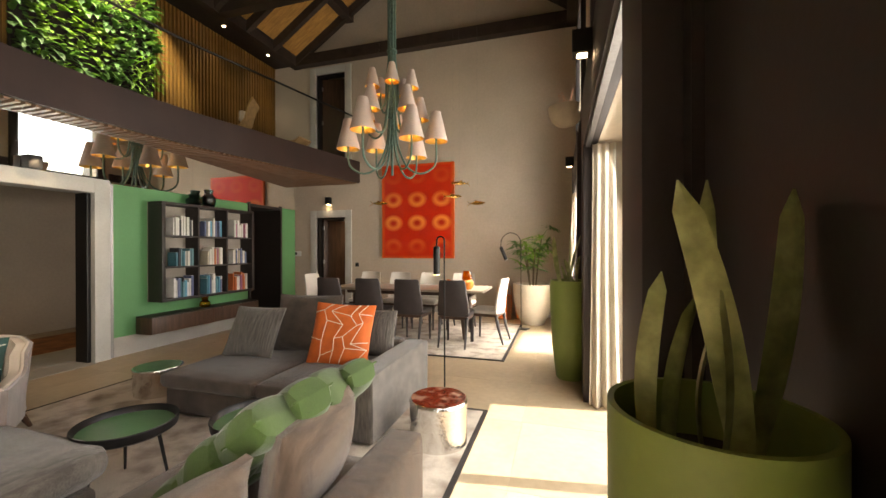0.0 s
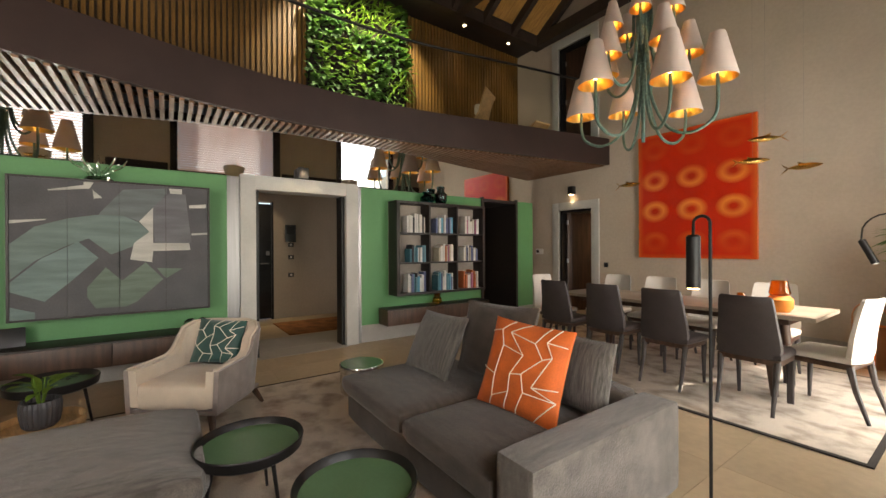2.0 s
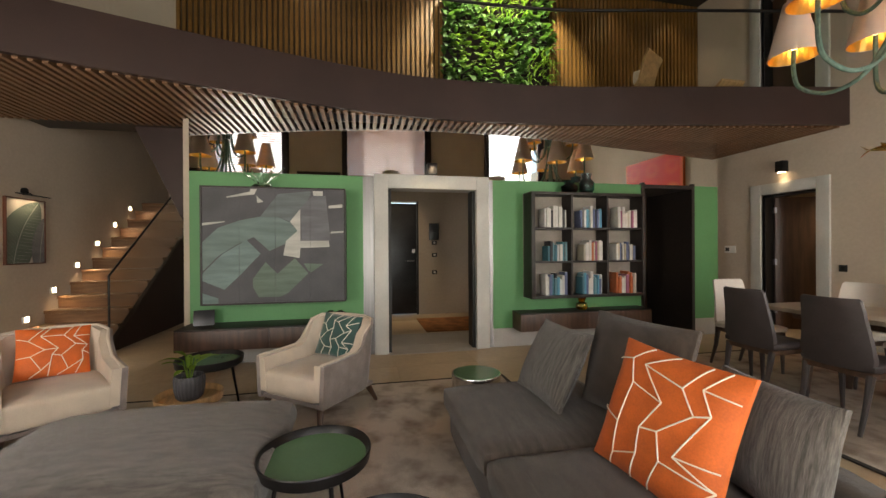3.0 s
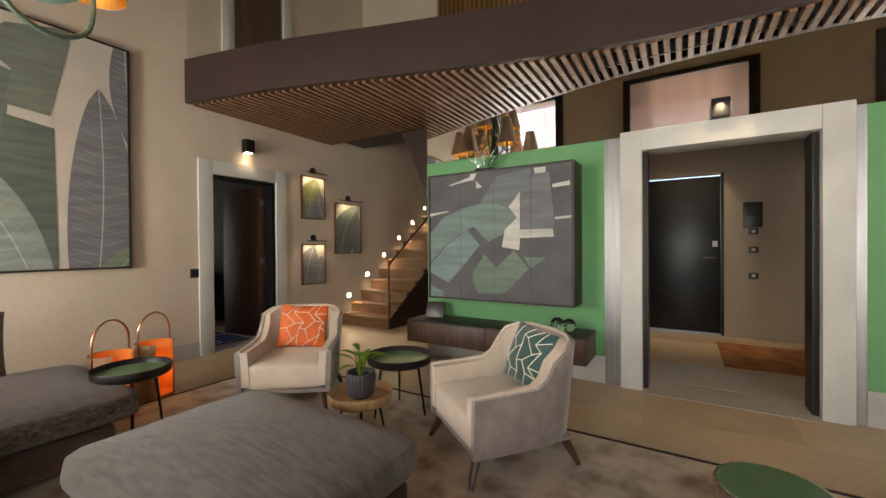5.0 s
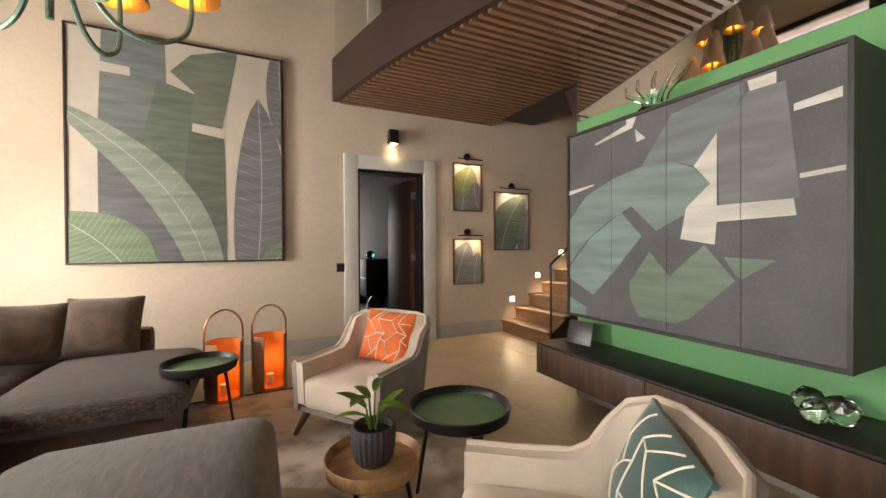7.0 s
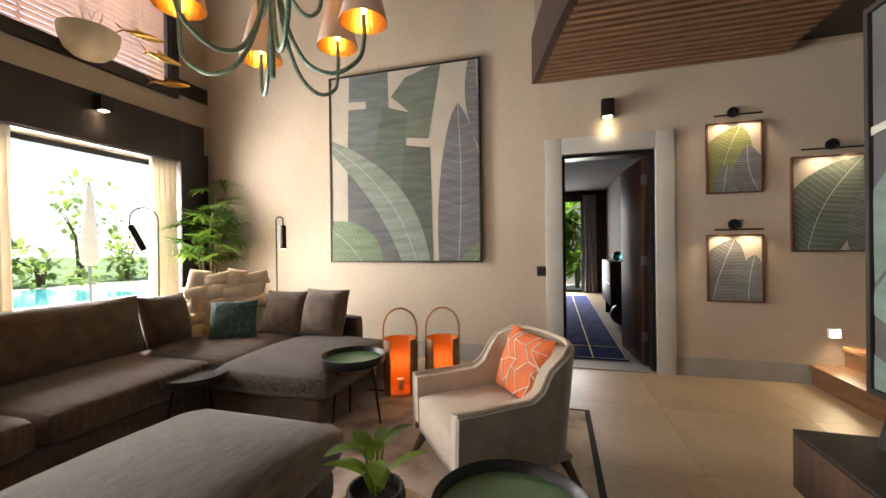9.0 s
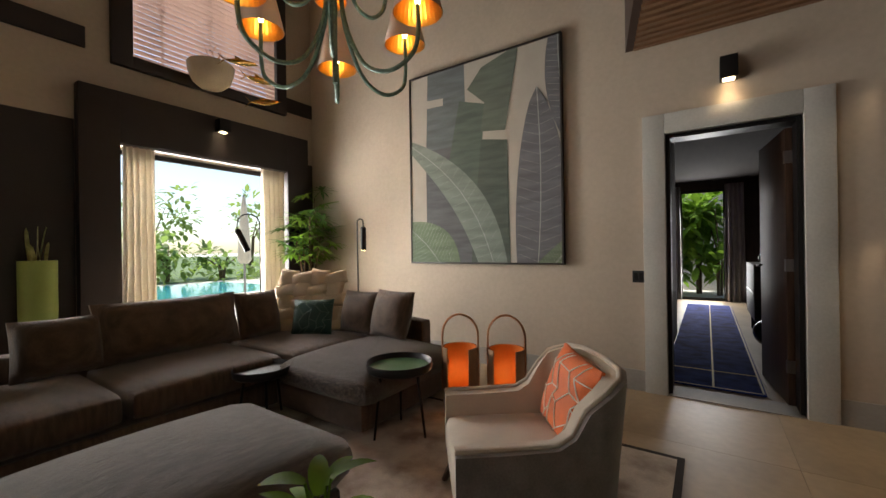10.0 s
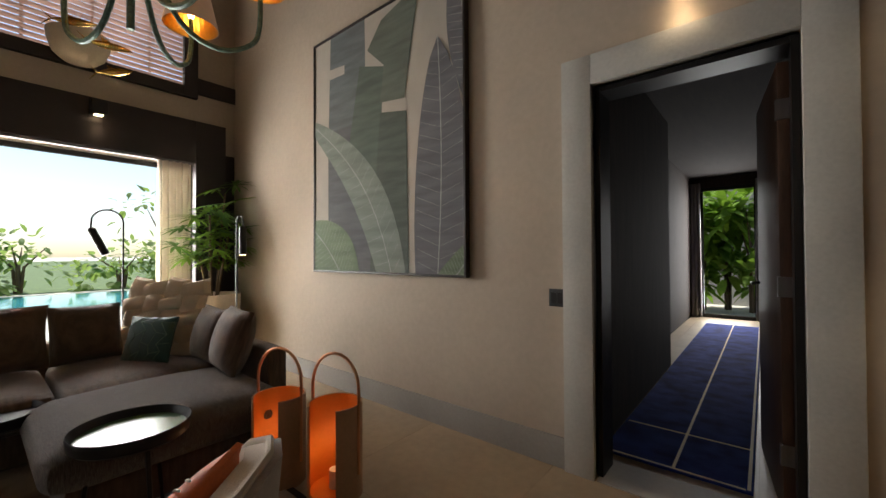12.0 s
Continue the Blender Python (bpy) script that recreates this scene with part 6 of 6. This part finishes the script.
PAGES = mat("book_pages", (0.6, 0.55, 0.45), 0.8, var=0.06)
BN = ["pale cream", "dark teal", "navy blue", "sand beige", "black", "plum red", "orange", "grey blue", "white", "sky blue"]
rs = random.Random(12)


def book(y, z, t, h, d, c, lean):
    b = thing("book", "%s hardback book standing on the bookshelf" % BN[c], "book", pose(xb + 0.03, y, z, lean, 0, 0), group="books on the bookshelf")
    pbox("cover", (0, -t / 2, 0), (d, t / 2, h), BOOKS[c], b, 0.0015)
    pbox("pages", (0.004, -t / 2 + 0.002, h), (d - 0.006, t / 2 - 0.002, h + 0.001), PAGES, b)


for i in range(3):
    for j in range(3):
        y = sy0 + 0.05 + cy * j + 0.17 + rs.uniform(-0.03, 0.03)
        z = sz0 + 0.035 + cz * i + (0.0125 if i else 0.0005)
        end = sy0 + 0.05 + cy * (j + 1) - 0.05
        pal = [[8, 0, 2, 1, 7, 4, 9], [1, 7, 9, 2, 0, 8], [6, 6, 6, 8, 0, 5], [1, 4, 7, 1, 8, 0], [3, 8, 0, 6, 3, 5], [8, 3, 2, 4], [8, 0, 8, 4, 0], [2, 8, 9, 7, 8, 2, 4], [0, 5, 8, 8, 3]][i * 3 + j]
        q = 0
        while y < end and q < 11:
            t = rs.uniform(0.018, 0.04)
            book(y + t / 2, z, t - 0.002, rs.uniform(0.20, 0.30) if i != 1 else rs.uniform(0.19, 0.27), rs.uniform(0.15, 0.19), pal[q % len(pal)], 0)
            y += t
            q += 1
ob_ = thing("glass_ball", "small teal glass bowl on the bookshelf", "ornament")
bm = BM(); lathe(bm, [(0.03, 0), (0.055, 0.03), (0.06, 0.06), (0.04, 0.09), (0.035, 0.09)], 20, (xb + 0.12, sy1 - 0.13, sz0 + 0.035 + cz + 0.013)); part("bowl", bm, M_TEALGLASS, ob_, smooth=True)
for y, r, h in ((5.02, 0.11, 0.17), (5.27, 0.10, 0.27)):
    v = thing("teal_vase", "dark teal glass vase on top of the bookshelf", "vase", pose(XW + 0.13, y, 2.0005), group="teal vases")
    bm = BM(); lathe(bm, [(r * 0.7, 0), (r, h * 0.2), (r, h * 0.55), (r * 0.55, h * 0.75), (r * 0.7, h), (r * 0.62, h), (r * 0.48, h * 0.76), (r * 0.9, h * 0.5), (r * 0.6, 0.01)], 28); part("glass", bm, M_TEALGLASS, v, smooth=True)
av = thing("amber_vase", "small amber glass vase on the console", "vase", pose(XW + 0.15, 5.18, 0.4705))
bm = BM(); lathe(bm, [(0.05, 0), (0.075, 0.02), (0.07, 0.08), (0.04, 0.1), (0.055, 0.16), (0.05, 0.16), (0.034, 0.1)], 24); part("glass", bm, M_AMBER, av, smooth=True)

# ---- red painting ----
red = bpy.data.materials.new("red_glow_paint")
red.use_nodes = True
nt = red.node_tree
tc = nt.nodes.new("ShaderNodeTexCoord")
sep = nt.nodes.new("ShaderNodeSeparateXYZ")
nt.links.new(tc.outputs["Object"], sep.inputs[0])


def node(op, a, b=None):
    n = nt.nodes.new("ShaderNodeMath")
    n.operation = op
    for i, v in enumerate((a, b)):
        if v is None:
            continue
        if isinstance(v, (int, float)):
            n.inputs[i].default_value = v
        else:
            nt.links.new(v, n.inputs[i])
    return n.outputs[0]


RW, RH = 1.65, 2.03
cx_ = node("SUBTRACT", node("FRACT", node("MULTIPLY", node("ADD", sep.outputs["X"], RW / 2), 3 / RW)), 0.5)
cy_ = node("SUBTRACT", node("FRACT", node("MULTIPLY", node("ADD", sep.outputs["Y"], RH / 2), 4 / RH)), 0.5)
rr = node("SQRT", node("ADD", node("POWER", node("ABSOLUTE", node("MULTIPLY", cx_, 1.0)), 2), node("POWER", node("ABSOLUTE", node("MULTIPLY", cy_, 1.15)), 2)))
ring = node("SUBTRACT", 1.0, node("MULTIPLY", node("ABSOLUTE", node("SUBTRACT", rr, 0.25)), 5.5))
ring = node("MAXIMUM", ring, 0.0)
band = node("SUBTRACT", 1.0, node("MULTIPLY", node("ABSOLUTE", node("ADD", sep.outputs["Y"], 0.06)), 1.15))
edge = node("MAXIMUM", node("MULTIPLY", node("SUBTRACT", node("ABSOLUTE", sep.outputs["X"]), RW / 2 - 0.09), 9.0), node("MULTIPLY", node("SUBTRACT", node("ABSOLUTE", sep.outputs["Y"]), RH / 2 - 0.07), 9.0))
amt = node("ADD", node("MULTIPLY", ring, node("MAXIMUM", band, 0.12)), node("MULTIPLY", node("MAXIMUM", edge, 0.0), 0.5))
rp = nt.nodes.new("ShaderNodeValToRGB")
rp.color_ramp.elements[0].color, rp.color_ramp.elements[1].color = (0.60, 0.022, 0.004, 1), (0.85, 0.30, 0.05, 1)
nt.links.new(amt, rp.inputs["Fac"])
nt.links.new(rp.outputs["Color"], nt.nodes["Principled BSDF"].inputs["Base Color"])
nt.nodes["Principled BSDF"].inputs["Roughness"].default_value = 0.35
rpnt = thing("red_painting", "large red and orange abstract painting of glowing rings", "painting", Matrix(((1, 0, 0, -3.265), (0, 0, -1, YN - 0.001), (0, 1, 0, 2.16), (0, 0, 0, 1))))
bm = BM(); box(bm, (-RW / 2, -RH / 2, 0.002), (RW / 2, RH / 2, 0.055), 0.003); part("canvas", bm, red, rpnt)
pbox("back_frame", (-RW / 2 + 0.03, -RH / 2 + 0.03, 0.0), (RW / 2 - 0.03, RH / 2 - 0.03, 0.0018), M_OAK, rpnt)


# ---- hanging brass fish ----
def fish(x, y, z, yaw, s=1.0):
    t = thing("brass_fish", "small polished brass fish hanging on a thin wire", "ornament", pose(x, y, z, 0, 0, yaw), group="hanging brass fish")
    bm = BM()
    prof = [(-0.15, 0.004), (-0.11, 0.018), (-0.04, 0.032), (0.03, 0.03), (0.09, 0.016), (0.125, 0.006)]
    rings(bm, [[Vector((px_ * s, 0.5 * r * s * math.cos(2 * math.pi * k / 10), r * s * math.sin(2 * math.pi * k / 10))) for k in range(10)] for px_, r in prof])
    part("body", bm, M_BRASS, t, smooth=True)
    for sg in (-1, 1):
        bm = BM(); prism(bm, [(0.118 * s, 0.0), (0.19 * s, sg * 0.055 * s), (0.145 * s, sg * 0.004 * s)], "y", -0.003 * s, 0.003 * s); part("tail_fin", bm, M_BRASS, t)
    bm = BM(); prism(bm, [(-0.02 * s, 0.028 * s), (0.05 * s, 0.055 * s), (0.04 * s, 0.02 * s)], "y", -0.003 * s, 0.003 * s); part("dorsal_fin", bm, M_BRASS, t)
    bm = BM(); tube(bm, [(0, 0, 0.03 * s), (0, 0, 8.0 - abs(x - RX) * 0.653 - z)], 0.0008, 4); part("wire", bm, M_STEEL, t)
    return t


for f in ((-3.47, 7.0, 2.18, 185), (-1.97, 7.0, 2.47, 20), (-2.08, 7.0, 2.25, 200), (-1.66, 7.0, 2.12, 170), (-1.1, -0.12, 2.98, 60), (-1.05, -0.34, 2.90, 80), (-1.1, -0.36, 2.68, 40)):
    fish(*f)


# ---- wall bowls, spots and switches ----
def wall_bowl(y, z, label, x=-0.24):
    t = thing("wall_bowl", label, "planter", pose(x, y, z), group="white wall bowls")
    bm = BM(); lathe(bm, [(0.03, 0.0), (0.12, 0.02), (0.185, 0.08), (0.222, 0.18), (0.23, 0.26), (0.215, 0.26), (0.18, 0.2)], 32); part("bowl", bm, M_POTCREAM, t, smooth=True)
    pbox("bracket", (0.1, -0.02, 0.10), (-x - 0.061, 0.02, 0.14), M_BLACK, t)
    rs = random.Random(int(y * 10))
    for k in range(7):
        a = rs.uniform(0, 6.28)
        bm = BM(); tube(bm, [(0.05 * math.cos(a), 0.05 * math.sin(a), 0.2), (0.07 * math.cos(a), 0.07 * math.sin(a), 0.32), (0.1 * math.cos(a + 0.5), 0.1 * math.sin(a + 0.5), 0.4 + rs.uniform(0, 0.12))], 0.005, 5, 0.002); part("twig", bm, M_COPPER, t)
    bm = BM(); lathe(bm, [(0.178, 0.2), (0.02, 0.205)], 24); part("soil", bm, M_SOIL_GAP, t)
    return t


wall_bowl(-0.27, 2.98, "white plaster bowl with coppery twigs before the upper window")
wall_bowl(6.0, 2.98, "white plaster bowl with coppery twigs before the upper window")
wall_bowl(3.1, 3.03, "white plaster bowl with coppery twigs before the upper window")
for y in (-0.42, 3.1, 6.6):
    t = thing("wall_spot", "black cube wall spot on the window casing", "light", group="black cube wall spots")
    pbox("housing", (XE - 0.24, y - 0.06, 2.56), (XE - 0.121, y + 0.06, 2.70), M_BLACK, t, 0.004)
    pbox("lens", (XE - 0.21, y - 0.03, 2.5565), (XE - 0.15, y + 0.03, 2.5595), M_DOWN, t)
    spot((XE - 0.18, y, 2.55), (XE - 0.16, y, 1.0), 3, 80)
s = thing("light_switch", "black square light switch beside the corridor door", "switch")
pbox("plate", (-4.28, YS + 0.001, 0.90), (-4.18, YS + 0.012, 1.0), M_SWITCH, s, 0.003)
pbox("rocker", (-4.265, YS + 0.0125, 0.92), (-4.235, YS + 0.016, 0.98), M_BLACK, s)
pbox("rocker", (-4.225, YS + 0.0125, 0.92), (-4.195, YS + 0.016, 0.98), M_BLACK, s)
s = thing("thermostat", "white thermostat plate on the north wall", "thermostat")
pbox("plate", (-6.42, YN - 0.016, 1.18), (-6.22, YN - 0.001, 1.30), M_WHITEPLATE, s, 0.004)
pbox("display", (-6.40, YN - 0.019, 1.21), (-6.33, YN - 0.0165, 1.27), M_SWITCH, s)
s = thing("light_switch", "black square light switch beside the north door", "switch")
pbox("plate", (-4.78, YN - 0.012, 0.95), (-4.69, YN - 0.001, 1.04), M_SWITCH, s, 0.003)
pbox("rocker", (-4.755, YN - 0.016, 0.97), (-4.715, YN - 0.0125, 1.02), M_BLACK, s)

# ---- gallery things ----
lw = thing("living_wall", "lush vertical garden panel of mixed bright green plants", "living wall")
pbox("panel", (-6.92, 3.62, 3.35), (-6.86, 5.42, 5.7), M_SOIL_GAP, lw)
rs = random.Random(21)
for patch in range(3):
    bm = BM()
    for k in range(1500):
        y, z = rs.uniform(3.6, 5.44), rs.uniform(3.36, 5.72)
        sel = int((math.sin(y * 3.1 + z * 2.3) + math.sin(z * 4.1 - y * 1.7) + 2.0) / 4.0 * 2.999)
        if sel != patch:
            continue
        L = (0.16, 0.24, 0.32)[patch] * rs.uniform(0.6, 1.2)
        leaf(bm, (-6.86, y, z), (1.0, rs.uniform(-0.9, 0.9), rs.uniform(-0.5, 0.9)), L, (0.045, 0.035, 0.012)[patch] * rs.uniform(0.7, 1.3), 1.0, n=4)
    o = part("foliage", bm, (M_LEAF2, M_LEAF, M_LEAF2)[patch], lw, ("broad pale green leaves", "dark green leaves", "grassy arching leaves")[patch], True)
    o["kind"] = "stuff"
for y in (3.9, 4.5, 5.1):
    spot((-6.1, y, 5.68), (-6.85, y, 4.7), 190, 80, (1.0, 0.93, 0.75))


def lounge(m):
    t = thing("lounge_chair", "low brown timber lounge chair on the gallery", "chair", m, group="gallery lounge chairs")
    bm = BM()
    prof = [(-0.30, 0.30), (-0.1, 0.24), (0.12, 0.26), (0.26, 0.45), (0.33, 0.72), (0.40, 0.86)]
    loops = [[Vector((-0.26, y, z)), Vector((0.26, y, z)), Vector((0.26, y + 0.02, z - 0.03)), Vector((-0.26, y + 0.02, z - 0.03))] for y, z in prof]
    rings(bm, loops); part("shell", bm, M_OAK, t, smooth=True)
    for sx in (-0.22, 0.22):
        for y in (-0.2, 0.2):
            bm = BM(); tube(bm, [(sx, y * 0.6, 0.235), (sx * 1.1, y, 0.001)], 0.016, 6); part("leg", bm, M_DKWOOD, t)
    block("pillow", (-0.18, 0.14, 0.42), (0.18, 0.26, 0.62), M_CREAM, t, 0.04)


lounge(pose(-6.2, 6.4, 3.302, 0, 0, -60))
gt = thing("gallery_table", "low brown curved timber table on the gallery", "table", pose(-5.75, 7.55, 3.302))
bm = BM(); prism(bm, [(-0.3, 0.34), (-0.2, 0.26), (0.2, 0.26), (0.3, 0.34), (0.3, 0.37), (0.18, 0.30), (-0.18, 0.30), (-0.3, 0.37)], "y", -0.2, 0.2); part("top", bm, M_OAK, gt)
for sx in (-0.15, 0.15):
    for sy in (-0.15, 0.15):
        bm = BM(); tube(bm, [(sx, sy, 0.259), (sx * 1.2, sy * 1.1, 0.001)], 0.014, 6); part("leg", bm, M_DKWOOD, gt)

# ---- outside ----
structure("ground", [((0.36, -400, -0.12), (400, 400, -0.02)), ((-60, -400, -0.14), (0.35, -9.1, -0.03))], M_TERRACE, "pale stone terrace and ground outside")
structure("water_pool", [((7.0, -6.5, -0.019), (12.0, 1.5, -0.01))], M_POOL, "turquoise swimming pool beyond the window")
# added backdrop: catches the sun to fill the middle glass door with cream
structure("wall_terrace", [((0.36, 8.9, -0.1), (9.0, 9.1, 4.2))], M_TERRACE, "cream backdrop wall added outside to brighten the view through the glass doors")
structure("lawn", [((13.0, -60, -0.019), (120, 60, 0.0))], M_LAWN, "sunlit lawn beyond the pool")


def bush(m, label, seed, r=1.0, h=1.4, count=420, L=0.16, W=0.045, material=M_GARDEN, trunk=False):
    t = thing("tree" if trunk else "bush", label, "tree" if trunk else "bush", m, group="garden planting")
    rs = random.Random(seed)
    z0 = h * 0.45 if trunk else 0
    for k in range(4):
        a = k * 1.6 + rs.uniform(-0.4, 0.4)
        bm = BM(); tube(bm, [(0.04 * math.cos(a), 0.04 * math.sin(a), 0), (0.1 * r * math.cos(a), 0.1 * r * math.sin(a), h * 0.45), (0.5 * r * math.cos(a), 0.5 * r * math.sin(a), h * 0.8)], 0.05 * r, 6, 0.012); part("limb", bm, M_STEM, t)
    bm = BM()
    clumps = [(rs.uniform(-r, r) * 0.8, rs.uniform(-r, r) * 0.8, z0 + (h - z0) * rs.uniform(0.15, 0.95), rs.uniform(0.25, 0.5) * r) for _ in range(14)]
    for k in range(count):
        c = rs.choice(clumps)
        d = Vector((rs.gauss(0, 1), rs.gauss(0, 1), rs.gauss(0, 1))).normalized()
        p = Vector(c[:3]) + d * c[3] * rs.uniform(0.5, 1.0)
        p.z = max(0.03, p.z)
        leaf(bm, p, d + Vector((0, 0, 0.3)), L * rs.uniform(0.6, 1.3), W * rs.uniform(0.7, 1.3), 0.8, n=3)
    o = part("leaves", bm, material, t, smooth=True)
    return t


rs = random.Random(31)
for k in range(9):
    bush(pose(13.6 + rs.uniform(-0.4, 0.8), -12 + k * 2.3 + rs.uniform(-0.5, 0.5), 0), "leafy garden bush beyond the pool", 40 + k, rs.uniform(1.1, 1.6), rs.uniform(1.2, 1.9), 300, 0.3, 0.09)
for k in range(2):
    bush(pose(17 + rs.uniform(-1, 1), -11 + k * 5.2, 0), "open-crowned garden tree beyond the hedge", 70 + k, 1.8, 4.4, 200, 0.4, 0.1, M_GARDEN, True)
for k in range(4):
    bush(pose(-4.95 + 0.42 * k, -9.55 - 0.25 * (k % 2), 0), "broad-leaved shrub outside the corridor window", 90 + k, 0.55, 2.5, 260, 0.42, 0.075, M_LEAF2)
structure("wall_garden", [((-8, -11.2, -0.1), (-1.5, -11.0, 3.2))], M_SKIRT, "garden wall behind the corridor planting")
col = thing("umbrella", "closed white parasol on a pole by the pool", "parasol", pose(5.4, -3.75, 0))
bm = BM(); tube(bm, [(0, 0, -0.02), (0, 0, 2.7)], 0.03, 10); part("pole", bm, M_STEEL, col)
bm = BM(); lathe(bm, [(0.1, 0.9), (0.17, 1.0), (0.13, 1.8), (0.05, 2.6), (0.01, 2.72)], 16); part("canopy", bm, M_CURTAIN, col, smooth=True)
bm = BM(); lathe(bm, [(0.3, -0.02), (0.3, 0.05), (0.08, 0.08)], 20); part("base", bm, M_STONE, col)

# ---- floor slabs ----
T = 0.9
bm = BM(); box(bm, (0.001, 0.001, -0.0055), (T - 0.001, T - 0.001, 0.0))
slab = obj("slab", bm, M_FLOOR)
slab.parent = floor
first = True
x = -10.5
while x < 0.3:
    y = -9.0
    while y < 10.4:
        near = (-6.9 < x < 0.0 and YS - 1.2 < y < YN) or (-8.6 < x <= -6.9 and 1.0 < y < 5.5) or (-6.0 < x < -3.8 and y < YS) or (-8.6 < x <= -5.0 and YS - 0.9 < y < 0.5) or (-8.6 < x < -4 and y > 5)
        if near:
            if first:
                slab.location, first = (x, y, 0), False
            else:
                piece("slab", slab.data, floor, pose(x, y, 0))
        y += T
    x += T
